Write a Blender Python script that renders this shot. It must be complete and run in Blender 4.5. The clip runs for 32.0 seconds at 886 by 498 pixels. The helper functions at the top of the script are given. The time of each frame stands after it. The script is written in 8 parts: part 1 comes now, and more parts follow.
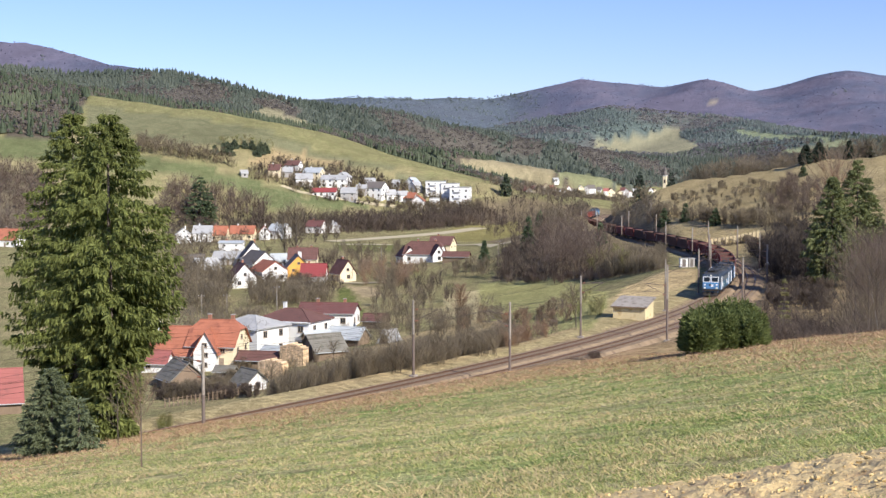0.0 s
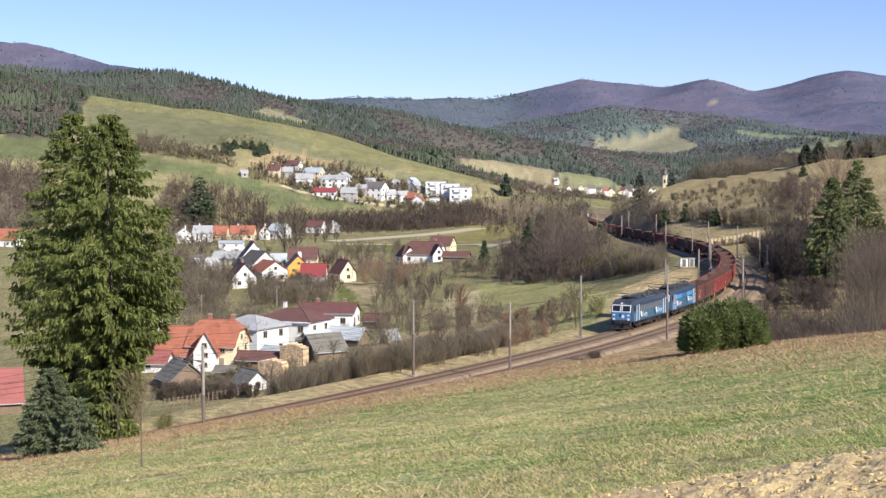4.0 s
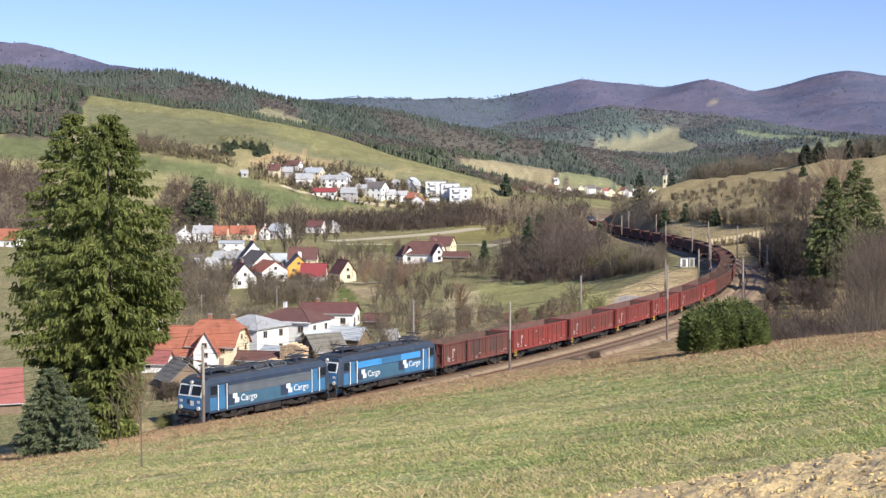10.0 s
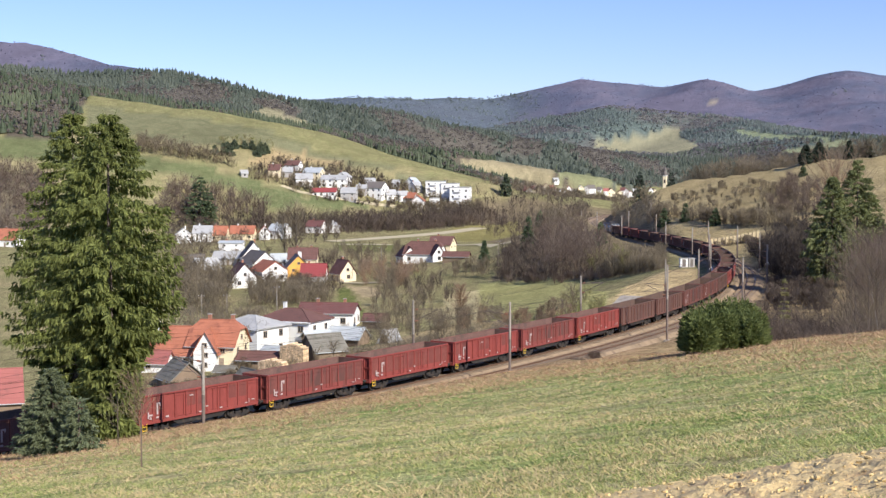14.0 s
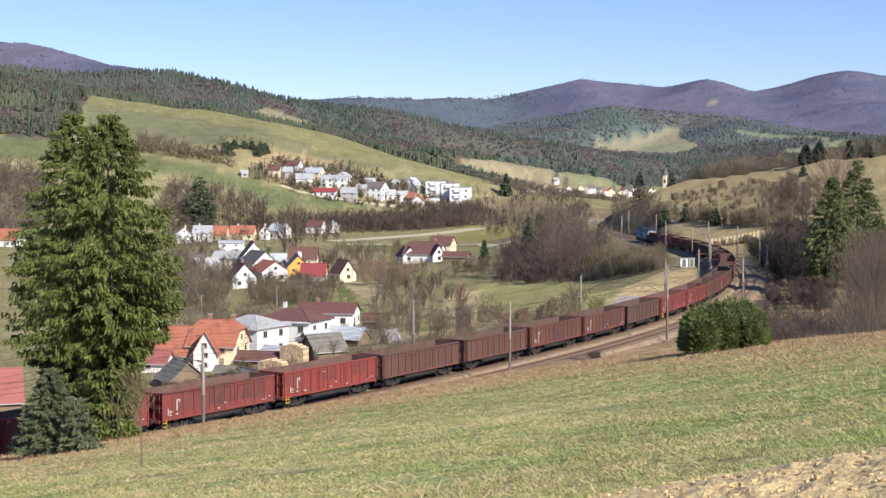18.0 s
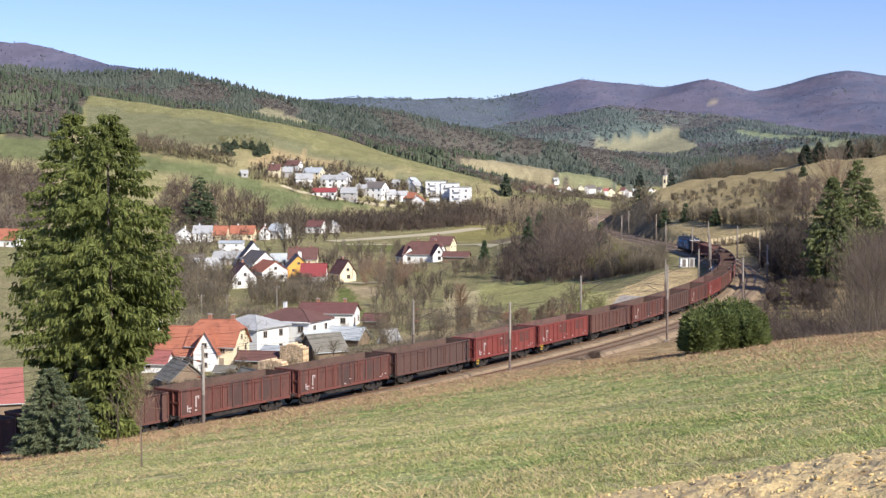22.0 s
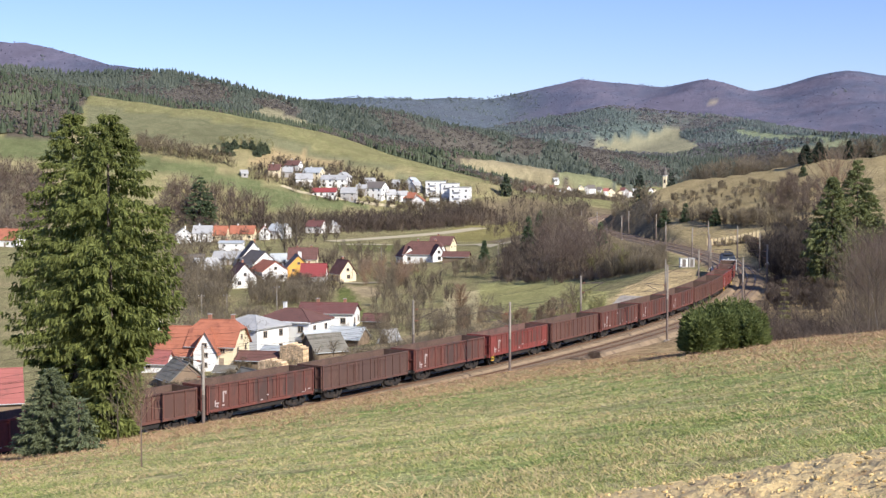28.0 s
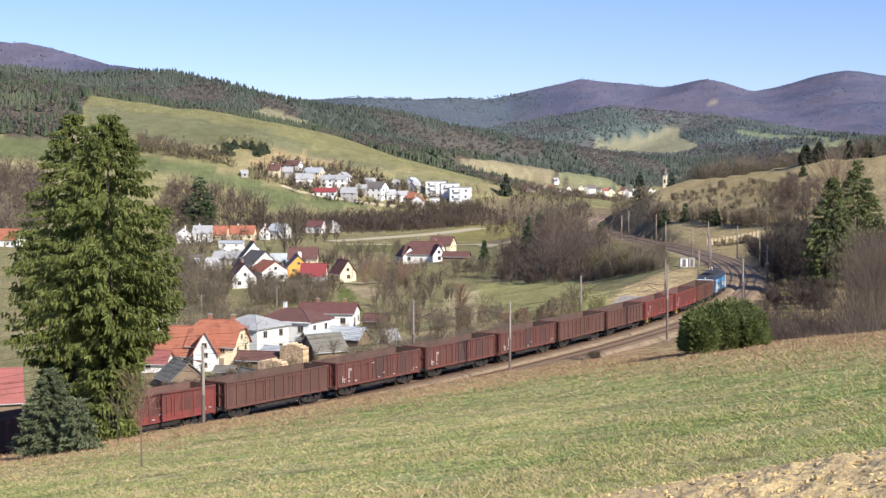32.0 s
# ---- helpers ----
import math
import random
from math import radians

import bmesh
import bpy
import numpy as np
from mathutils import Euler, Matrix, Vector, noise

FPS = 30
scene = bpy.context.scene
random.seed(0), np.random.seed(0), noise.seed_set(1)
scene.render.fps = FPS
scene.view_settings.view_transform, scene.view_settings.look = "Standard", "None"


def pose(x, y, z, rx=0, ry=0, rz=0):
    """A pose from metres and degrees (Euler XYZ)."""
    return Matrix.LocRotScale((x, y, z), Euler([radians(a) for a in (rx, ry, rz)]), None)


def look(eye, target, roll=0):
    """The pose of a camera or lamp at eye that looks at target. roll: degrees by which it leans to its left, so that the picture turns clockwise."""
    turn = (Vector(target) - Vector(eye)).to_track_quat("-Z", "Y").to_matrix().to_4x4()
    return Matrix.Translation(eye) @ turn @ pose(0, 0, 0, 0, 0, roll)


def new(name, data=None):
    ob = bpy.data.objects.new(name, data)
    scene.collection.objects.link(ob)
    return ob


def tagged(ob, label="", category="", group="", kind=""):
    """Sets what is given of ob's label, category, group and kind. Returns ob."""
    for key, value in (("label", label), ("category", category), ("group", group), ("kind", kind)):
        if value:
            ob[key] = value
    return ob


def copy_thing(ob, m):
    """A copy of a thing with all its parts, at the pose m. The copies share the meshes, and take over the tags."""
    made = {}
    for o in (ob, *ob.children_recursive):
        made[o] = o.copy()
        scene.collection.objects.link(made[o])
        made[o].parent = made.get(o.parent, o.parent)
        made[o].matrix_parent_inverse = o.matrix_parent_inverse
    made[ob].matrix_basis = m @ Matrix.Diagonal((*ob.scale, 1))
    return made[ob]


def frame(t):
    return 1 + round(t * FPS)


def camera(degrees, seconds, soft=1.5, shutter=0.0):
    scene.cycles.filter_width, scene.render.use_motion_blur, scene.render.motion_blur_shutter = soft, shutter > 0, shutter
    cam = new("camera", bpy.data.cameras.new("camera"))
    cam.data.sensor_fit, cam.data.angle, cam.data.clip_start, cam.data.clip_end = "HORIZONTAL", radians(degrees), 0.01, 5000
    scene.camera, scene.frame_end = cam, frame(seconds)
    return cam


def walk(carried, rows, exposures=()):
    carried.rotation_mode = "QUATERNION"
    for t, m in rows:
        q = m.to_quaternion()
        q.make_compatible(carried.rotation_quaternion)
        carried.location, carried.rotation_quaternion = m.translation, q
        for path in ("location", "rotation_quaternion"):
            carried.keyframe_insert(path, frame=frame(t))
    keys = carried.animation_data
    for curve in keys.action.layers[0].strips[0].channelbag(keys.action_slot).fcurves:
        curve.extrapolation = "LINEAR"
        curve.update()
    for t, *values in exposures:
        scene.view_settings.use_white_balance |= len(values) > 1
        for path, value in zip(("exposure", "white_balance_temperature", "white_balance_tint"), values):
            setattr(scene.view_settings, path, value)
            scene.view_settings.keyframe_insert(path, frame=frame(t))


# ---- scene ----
# ---------------------------------------------------------------- camera
EYE_Z = 20.07
cam = camera(35.01, 32.0, soft=1.4)
CAM_POSE = pose(0, 0, EYE_Z, 90 - 3.04, 0, 0)
walk(cam, [(0, CAM_POSE), (32, CAM_POSE)], [(0, 0.39), (32, 0.39)])

# ---------------------------------------------------------------- daylight
SUN_TO = Vector((0.56, -0.67, 0.57)).normalized()
world = bpy.data.worlds.new("clear_sky")
scene.world = world
world.use_nodes = True
wn = world.node_tree
wn.nodes.clear()
sky = wn.nodes.new("ShaderNodeTexSky")
sky.sky_type = "NISHITA"
sky.sun_disc = False
sky.sun_elevation = math.asin(SUN_TO.z)
sky.sun_rotation = math.atan2(SUN_TO.x, SUN_TO.y)
sky.altitude = 500
sky.air_density, sky.dust_density, sky.ozone_density = 1.0, 0.0, 5.0
wbg = wn.nodes.new("ShaderNodeBackground")
wbg.inputs["Strength"].default_value = 0.098
wout = wn.nodes.new("ShaderNodeOutputWorld")
wtint = wn.nodes.new("ShaderNodeMix")
wtint.data_type, wtint.blend_type = "RGBA", "MULTIPLY"
wtint.inputs["Factor"].default_value = 1.0
wtint.inputs["B"].default_value = (1.00, 0.940, 1.20, 1)
wn.links.new(sky.outputs["Color"], wtint.inputs["A"])
wn.links.new(wtint.outputs["Result"], wbg.inputs["Color"])
wn.links.new(wbg.outputs["Background"], wout.inputs["Surface"])
sun = new("sun", bpy.data.lights.new("sun", "SUN"))
sun.data.energy, sun.data.angle, sun.data.color = 5.0, radians(0.5), (1.0, 0.94, 0.85)
sun.matrix_world = look(SUN_TO * 100, (0, 0, 0))

# ---------------------------------------------------------------- the line of the railway, in plan
KNOT_S = [-400, -90, 0, 50, 90, 120, 150, 180, 220, 270, 330, 400, 470, 560, 640, 760]
KNOT_K = [-0.05, -0.042, -0.157, -0.263, -0.305, -0.252, -0.232, -0.268, -0.27, -0.095, 0.068, 0.142, 0.173, 0.189, 0.197, 0.2]
LINE_S = np.arange(-400, 761, 1.0)
_k = np.interp(LINE_S, KNOT_S, KNOT_K) / 100
LINE_H = np.cumsum(_k)
LINE_H = LINE_H - np.interp(0, LINE_S, LINE_H) + 0.584
_dx, _dy = np.sin(LINE_H), np.cos(LINE_H)
LINE_X = np.concatenate(([0], np.cumsum((_dx[1:] + _dx[:-1]) / 2)))
LINE_Y = np.concatenate(([0], np.cumsum((_dy[1:] + _dy[:-1]) / 2)))
LINE_X = LINE_X - np.interp(0, LINE_S, LINE_X) - 3.1
LINE_Y = LINE_Y - np.interp(0, LINE_S, LINE_Y) + 136.3
TRACK_GAP = 4.49


def on_line(s, off=0.0):
    """Plan place and heading at s metres along the line, off metres to its meadow side."""
    h = np.interp(s, LINE_S, LINE_H)
    return np.interp(s, LINE_S, LINE_X) + np.cos(h) * off, np.interp(s, LINE_S, LINE_Y) - np.sin(h) * off, h


def line_off(x, y):
    """Distance along and signed distance off the line for arrays of places."""
    s_out, o_out = np.zeros_like(x), np.full_like(x, 1e4)
    near = (x > -400) & (x < 400) & (y > -400) & (y < 1000)
    idx = np.nonzero(near)[0]
    sx, sy, ss, sh = LINE_X[::3], LINE_Y[::3], LINE_S[::3], LINE_H[::3]
    for a in range(0, len(idx), 20000):
        i = idx[a:a + 20000]
        d2 = (x[i, None] - sx) ** 2 + (y[i, None] - sy) ** 2
        j = d2.argmin(1)
        dx, dy = x[i] - sx[j], y[i] - sy[j]
        along = dx * np.sin(sh[j]) + dy * np.cos(sh[j])
        o = dx * np.cos(sh[j]) - dy * np.sin(sh[j])
        d = np.sqrt(d2[np.arange(len(i)), j])
        s_out[i] = ss[j] + along
        o_out[i] = np.where(np.abs(along) > 4, np.sign(o) * d, o)
    return s_out, o_out


def smax(a, b, k):
    return 0.5 * (a + b + np.sqrt((a - b) ** 2 + k * k))


def smin(a, b, k):
    return 0.5 * (a + b - np.sqrt((a - b) ** 2 + k * k))


def ridge(x, y, crest, front, back):
    """A tent-shaped hill: crest is a few (x, y, z) from west to east; front and back are its slopes."""
    num, den = np.zeros_like(x), np.zeros_like(x)
    parts, near = [], np.full_like(x, 1e9)
    last = len(crest) - 2
    for i, ((ax, ay, az), (bx, by, bz)) in enumerate(zip(crest[:-1], crest[1:])):
        ux, uy = bx - ax, by - ay
        t0 = ((x - ax) * ux + (y - ay) * uy) / (ux * ux + uy * uy)
        t = np.clip(t0, 0, 1)
        d = np.hypot(x - ax - t * ux, y - ay - t * uy)
        side = np.where((x - ax) * uy - (y - ay) * ux > 0, front, back)
        if i == last:
            side = side + np.clip((t0 - 1) * 3, 0, 1) * (max(front, 0.36) - side)
        if i == 0:
            side = side + np.clip(-t0 * 3, 0, 1) * (max(front, 0.36) - side)
        parts.append((d, az + t * (bz - az) - d * side))
        near = np.minimum(near, d)
    for d, z in parts:
        w = np.exp(-(d - near) / (8 + 0.04 * near))
        num += w * z
        den += w
    best = num / den
    return best


def wave(x, y, size, seed):
    """Cheap smooth unevenness of about unit height."""
    r = np.random.RandomState(seed)
    out = np.zeros_like(x)
    for i in range(6):
        a, ph, f = r.uniform(0, math.pi), r.uniform(0, 6.28), r.uniform(0.6, 1.9)
        out += np.sin((x * math.cos(a) + y * math.sin(a)) * f * 6.28 / size + ph)
    return out / 3.0


FIELD_SPUR = [(-641, 1080, 102), (-256, 1000, 73), (-171, 985, 62), (-117, 960, 52), (-46, 930, 30), (24, 900, 10), (43, 880, 0), (70, 840, -9), (95, 800, -17)]
FOREST_SPUR = [(-875, 1300, 129), (-370, 1180, 97), (-306, 1150, 85), (-280, 1120, 65)]
FOREST_RIDGE = [(-1346, 2000, 206), (-596, 1900, 160), (-490, 1900, 147), (-368, 1900, 156), (-237, 1950, 122), (-107, 2000, 110), (13, 2050, 89), (133, 2000, 59), (211, 1900, 15)]
MID_HILL = [(-98, 2900, 105), (87, 2850, 100), (220, 2800, 130), (326, 2750, 143), (504, 2700, 126), (547, 2500, 99), (614, 2300, 80), (692, 2200, 72), (1136, 2000, 75)]
WEST_MOUNTAIN = [(-2153, 3200, 340), (-928, 3100, 310), (-820, 3000, 281), (-701, 2900, 243), (-598, 2800, 228), (-491, 2700, 198)]
FAR_MOUNTAINS = [(-524, 4300, 248), (-214, 4300, 250), (-110, 4300, 260), (115, 4350, 247), (433, 4400, 322), (557, 4400, 304), (690, 4350, 289), (802, 4300, 310), (940, 4300, 284), (1203, 4200, 328), (1318, 4200, 318), (2266, 4000, 325)]
EAST_SLOPE = [(48, 680, -14), (64, 620, -2), (75, 570, 7), (91, 520, 18), (111, 490, 22), (142, 450, 27), (179, 400, 31), (240, 330, 30)]


def ground_z(x, y):
    """Height of the ground at places (arrays)."""
    x, y = np.asarray(x, float), np.asarray(y, float)
    shape = x.shape
    x, y = x.ravel(), y.ravel()
    s, off = line_off(x, y)
    r = np.hypot(x, y)
    # the valley floor and the hills round it
    z = -17.6 + wave(x, y, 130, 3) * 0.5
    z = smax(z, ridge(x, y, FIELD_SPUR, 0.215, 0.10) + wave(x, y, 190, 5) * 1.2, 14)
    z = smax(z, ridge(x, y, FOREST_SPUR, 0.30, 0.12), 14)
    z = smax(z, ridge(x, y, FOREST_RIDGE, 0.26, 0.12) + wave(x, y, 260, 6) * 4, 20)
    z = smax(z, ridge(x, y, MID_HILL, 0.20, 0.15) + wave(x, y, 400, 8) * 5, 30)
    z = smax(z, ridge(x, y, WEST_MOUNTAIN, 0.28, 0.2) + wave(x, y, 300, 7) * 5, 40)
    z = smax(z, ridge(x, y, FAR_MOUNTAINS, 0.22, 0.2) + wave(x, y, 420, 9) * 7, 40)
    z = smax(z, ridge(x, y, EAST_SLOPE, 0.30, 0.12) + wave(x, y, 60, 10) * 0.6, 5)
    # rim of hills out of sight
    rim = -20 + np.clip((r - 2600) / 1900, 0, 1) * 150
    behind = np.clip((np.abs(np.arctan2(x, y)) - 0.42) / 0.3, 0, 1)
    z = np.where(behind > 0, smax(z, rim * behind - 20 * (1 - behind), 20), z)
    # side of the railway that falls to the village
    plat = np.interp(s, [-400, 40, 70, 100, 140, 220, 300, 400, 760], [7, 7, 9, 22, 16, 7, 7, 7, 7])
    dn = np.clip(-off - plat, 0, None)
    bank = -0.45 - 0.34 * dn + 0.0016 * np.clip(dn, 0, 100) ** 2
    z_west = smax(z, bank, 2.0)
    # meadow side: the sloping meadow, its eastern brow, the bank of the cutting
    plane = 18.4 + 0.142 * x - 0.1375 * y + wave(x, y, 38, 11) * 0.10
    back = np.clip(-y / 60, 0, 1)
    plane = plane * (1 - back) + smin(plane, 24 + 0.02 * x, 4) * back
    brow = (x - 25) * 0.971 + (y - 89) * 0.239
    meadow = plane - 0.42 * np.clip(brow, 0, None) ** 1.0
    meadow = smax(meadow, 0.6 + wave(x, y, 30, 12) * 0.4 + 0.02 * np.clip(x - 40, 0, 200), 1.5)
    up = np.clip(off - 7.0, 0, None)
    cut = -0.45 + np.interp(s, [-60, 10, 40, 120], [0.75, 0.7, 0.3, 0.25]) * up
    hill = np.clip((s - 90) / 60, 0, 1)
    east = smin(meadow, cut, 0.5)
    past = smax(z, -0.3 - 0.28 * np.clip(off - 26, 0, None), 2.0)
    z_east = np.where(y > 262, past, smax(z * hill - 15 * (1 - hill), east, 2.0))
    z_east = smin(z_east, -0.45 + 0.9 * up, 0.6)
    mix = np.clip((off + 6) / 12, 0, 1)
    near = (np.abs(off) < 900)
    zz = np.where(near, z_west * (1 - mix) + z_east * mix, z)
    # the meadow side fades into the open country far along the line
    far = np.maximum(np.clip((np.abs(off) - 200) / 300, 0, 1), np.clip((s - 560) / 160, 0, 1)) * near
    far = np.maximum(far, np.clip((y - 820) / 120, 0, 1))
    zz = zz * (1 - far) + z * far
    flat = np.clip((np.abs(off - TRACK_GAP / 2) - 5.2) / 1.5, 0, 1)
    zz = np.where((np.abs(off) < 20) & (s > -398) & (s < 758), zz * flat + -0.62 * (1 - flat), zz)
    return zz.reshape(shape)


def gz(x, y):
    return float(ground_z(np.array([x]), np.array([y]))[0])

# ---------------------------------------------------------------- materials
def shader(name, base, rough=0.8, metal=0.0, var=0.25, scale=1.0, fine=12.0, bump=0.0, dirt=None, dirt_amount=0.0, hue=None, per="", streak=1.0):
    """A painted or natural surface: base colour with grain at two scales, optional dirt and relief, in metres."""
    m = bpy.data.materials.new(name)
    m.use_nodes = True
    nt = m.node_tree
    b = nt.nodes["Principled BSDF"]
    b.inputs["Roughness"].default_value, b.inputs["Metallic"].default_value = rough, metal
    b.inputs["Specular IOR Level"].default_value = 0.35
    tc = nt.nodes.new("ShaderNodeTexCoord")
    mp = nt.nodes.new("ShaderNodeMapping")
    mp.inputs["Scale"].default_value = (1, 1, streak)
    nt.links.new(tc.outputs["Object"], mp.inputs["Vector"])
    n1 = nt.nodes.new("ShaderNodeTexNoise")
    n1.inputs["Scale"].default_value, n1.inputs["Detail"].default_value = scale, 6
    n2 = nt.nodes.new("ShaderNodeTexNoise")
    n2.inputs["Scale"].default_value, n2.inputs["Detail"].default_value = fine, 3
    for n in (n1, n2):
        nt.links.new(mp.outputs["Vector"], n.inputs["Vector"])
    add = nt.nodes.new("ShaderNodeMath")
    add.operation = "ADD"
    nt.links.new(n1.outputs["Fac"], add.inputs[0])
    nt.links.new(n2.outputs["Fac"], add.inputs[1])
    ramp = nt.nodes.new("ShaderNodeMapRange")
    ramp.inputs["From Min"].default_value, ramp.inputs["From Max"].default_value = 0.6, 1.4
    ramp.inputs["To Min"].default_value, ramp.inputs["To Max"].default_value = 1 - var, 1 + var
    nt.links.new(add.outputs["Value"], ramp.inputs["Value"])
    last = ramp.outputs["Result"]
    if per:
        pn = nt.nodes.new("ShaderNodeObjectInfo" if per == "object" else "ShaderNodeNewGeometry")
        pm = nt.nodes.new("ShaderNodeMapRange")
        pm.inputs["To Min"].default_value, pm.inputs["To Max"].default_value = 0.72, 1.3
        nt.links.new(pn.outputs["Random" if per == "object" else "Random Per Island"], pm.inputs["Value"])
        mu = nt.nodes.new("ShaderNodeMath")
        mu.operation = "MULTIPLY"
        nt.links.new(last, mu.inputs[0])
        nt.links.new(pm.outputs["Result"], mu.inputs[1])
        last = mu.outputs["Value"]
    mix = nt.nodes.new("ShaderNodeVectorMath")
    mix.operation = "SCALE"
    mix.inputs[0].default_value = base
    if hue:
        hm = nt.nodes.new("ShaderNodeMix")
        hm.data_type = "RGBA"
        hm.inputs["A"].default_value, hm.inputs["B"].default_value = (*base, 1), (*hue, 1)
        hr = nt.nodes.new("ShaderNodeMapRange")
        hr.inputs["From Min"].default_value, hr.inputs["From Max"].default_value = 0.4, 0.6
        if per:
            nt.links.new(pn.outputs["Random" if per == "object" else "Random Per Island"], hr.inputs["Value"])
            hr.inputs["From Min"].default_value, hr.inputs["From Max"].default_value = 0.0, 1.0
        else:
            nt.links.new(n1.outputs["Fac"], hr.inputs["Value"])
        nt.links.new(hr.outputs["Result"], hm.inputs["Factor"])
        nt.links.new(hm.outputs["Result"], mix.inputs[0])
    nt.links.new(last, mix.inputs["Scale"])
    col = mix.outputs["Vector"]
    if dirt:
        dn = nt.nodes.new("ShaderNodeTexNoise")
        dn.inputs["Scale"].default_value, dn.inputs["Detail"].default_value = scale * 1.7, 8
        nt.links.new(mp.outputs["Vector"], dn.inputs["Vector"])
        dr = nt.nodes.new("ShaderNodeMapRange")
        dr.inputs["From Min"].default_value, dr.inputs["From Max"].default_value = 0.62 - 0.3 * dirt_amount, 0.78 - 0.3 * dirt_amount
        nt.links.new(dn.outputs["Fac"], dr.inputs["Value"])
        dm = nt.nodes.new("ShaderNodeMix")
        dm.data_type = "RGBA"
        dm.inputs["B"].default_value = (*dirt, 1)
        nt.links.new(dr.outputs["Result"], dm.inputs["Factor"])
        nt.links.new(col, dm.inputs["A"])
        col = dm.outputs["Result"]
    nt.links.new(col, b.inputs["Base Color"])
    if bump:
        bp = nt.nodes.new("ShaderNodeBump")
        bp.inputs["Strength"].default_value, bp.inputs["Distance"].default_value = 0.7, bump
        nt.links.new(add.outputs["Value"], bp.inputs["Height"])
        nt.links.new(bp.outputs["Normal"], b.inputs["Normal"])
    return m


M = {}
M["rail"] = shader("rail_steel", (0.22, 0.135, 0.09), 0.45, 0.6, 0.3, 3, 30)
M["sleeper"] = shader("sleeper_concrete", (0.275, 0.208, 0.145), 0.9, 0, 0.3, 2, 20, 0.01)
M["ballast"] = shader("ballast_stone", (0.285, 0.208, 0.132), 0.95, 0, 0.35, 0.5, 9, 0.05, (0.17, 0.120, 0.080), 0.3)
M["mast"] = shader("mast_concrete", (0.33, 0.29, 0.245), 0.9, 0, 0.2, 1.5, 12, 0.01, (0.24, 0.19, 0.15), 0.3)
M["mast_dark"] = shader("mast_brown_steel", (0.20, 0.155, 0.13), 0.7, 0.2, 0.25, 1.5, 12)
M["wire"] = shader("wire_copper", (0.07, 0.06, 0.055), 0.6, 0.5, 0.1)
M["loco_body"] = shader("loco_navy", (0.042, 0.060, 0.090), 0.5, 0, 0.2, 0.9, 9, 0, (0.07, 0.08, 0.09), 0.2)
M["loco_front"] = shader("loco_front_blue", (0.09, 0.22, 0.42), 0.45, 0, 0.14, 0.9, 9)
M["loco_light"] = shader("loco_light_blue", (0.05, 0.165, 0.31), 0.45, 0, 0.16, 0.9, 9, 0, (0.06, 0.12, 0.2), 0.18)
M["loco_bright"] = shader("loco_bright_blue", (0.065, 0.285, 0.60), 0.45, 0, 0.14, 0.9, 9)
M["loco_dark"] = shader("loco_dark_blue", (0.035, 0.052, 0.085), 0.5, 0, 0.2, 0.9, 9, 0, (0.07, 0.075, 0.08), 0.2)
M["loco_grey"] = shader("loco_grey_panel", (0.115, 0.13, 0.145), 0.6, 0, 0.2, 1.2, 30, 0.0)
M["loco_teal"] = shader("loco_teal_panel", (0.055, 0.125, 0.185), 0.55, 0, 0.2, 1.2, 20, 0.0)
M["loco_roof"] = shader("loco_roof", (0.05, 0.055, 0.065), 0.7, 0, 0.3, 1.2, 10, 0, (0.10, 0.09, 0.08), 0.2)
M["white"] = shader("white_paint", (0.76, 0.77, 0.78), 0.5, 0, 0.08, 2, 20)
M["steel"] = shader("bare_steel", (0.45, 0.45, 0.46), 0.4, 0.7, 0.15, 2, 20)
M["under"] = shader("running_gear", (0.032, 0.028, 0.026), 0.75, 0.1, 0.35, 2, 14, 0, (0.075, 0.055, 0.042), 0.3)
M["glass"] = shader("dark_window_glass", (0.02, 0.025, 0.03), 0.08, 0, 0.05)
M["yellow"] = shader("yellow_paint", (0.78, 0.50, 0.06), 0.55, 0, 0.12, 3, 20)
M["lamp_glass"] = shader("lamp_glass", (0.75, 0.74, 0.66), 0.2, 0, 0.03)
WAGON = {}
for key, c, d, amt in (("red", (0.205, 0.050, 0.042), (0.10, 0.045, 0.038), 0.16), ("fresh", (0.235, 0.050, 0.041), (0.15, 0.042, 0.036), 0.06),
                       ("rust", (0.160, 0.058, 0.046), (0.08, 0.048, 0.042), 0.30), ("brown", (0.142, 0.064, 0.049), (0.104, 0.056, 0.046), 0.35),
                       ("dark", (0.120, 0.062, 0.050), (0.094, 0.057, 0.048), 0.4)):
    WAGON[key] = shader("wagon_" + key, c, 0.7, 0, 0.22, 0.5, 7, 0.004, d, amt, streak=0.35)
    WAGON[key + "_panel"] = shader("wagon_panel_" + key, tuple(0.66 * v + w for v, w in zip(c, (0.026, 0.019, 0.015))), 0.8, 0, 0.3, 0.6, 7, 0.004, d, amt + 0.25, streak=0.35)
M["inside"] = shader("wagon_inside", (0.122, 0.076, 0.058), 0.85, 0, 0.35, 0.6, 6, 0.004, (0.080, 0.056, 0.046), 0.3)
M["inside_red"] = shader("wagon_inside_red", (0.155, 0.086, 0.070), 0.85, 0, 0.35, 0.6, 6, 0.004, (0.09, 0.062, 0.053), 0.3)
M["stencil"] = shader("stencil_white", (0.45, 0.36, 0.34), 0.6, 0, 0.12, 3, 18)
M["wall_white"] = shader("render_white", (0.80, 0.79, 0.76), 0.9, 0, 0.06, 0.4, 7, 0.004, (0.62, 0.59, 0.54), 0.12)
M["wall_cream"] = shader("render_cream", (0.78, 0.67, 0.46), 0.9, 0, 0.07, 0.4, 7, 0.004)
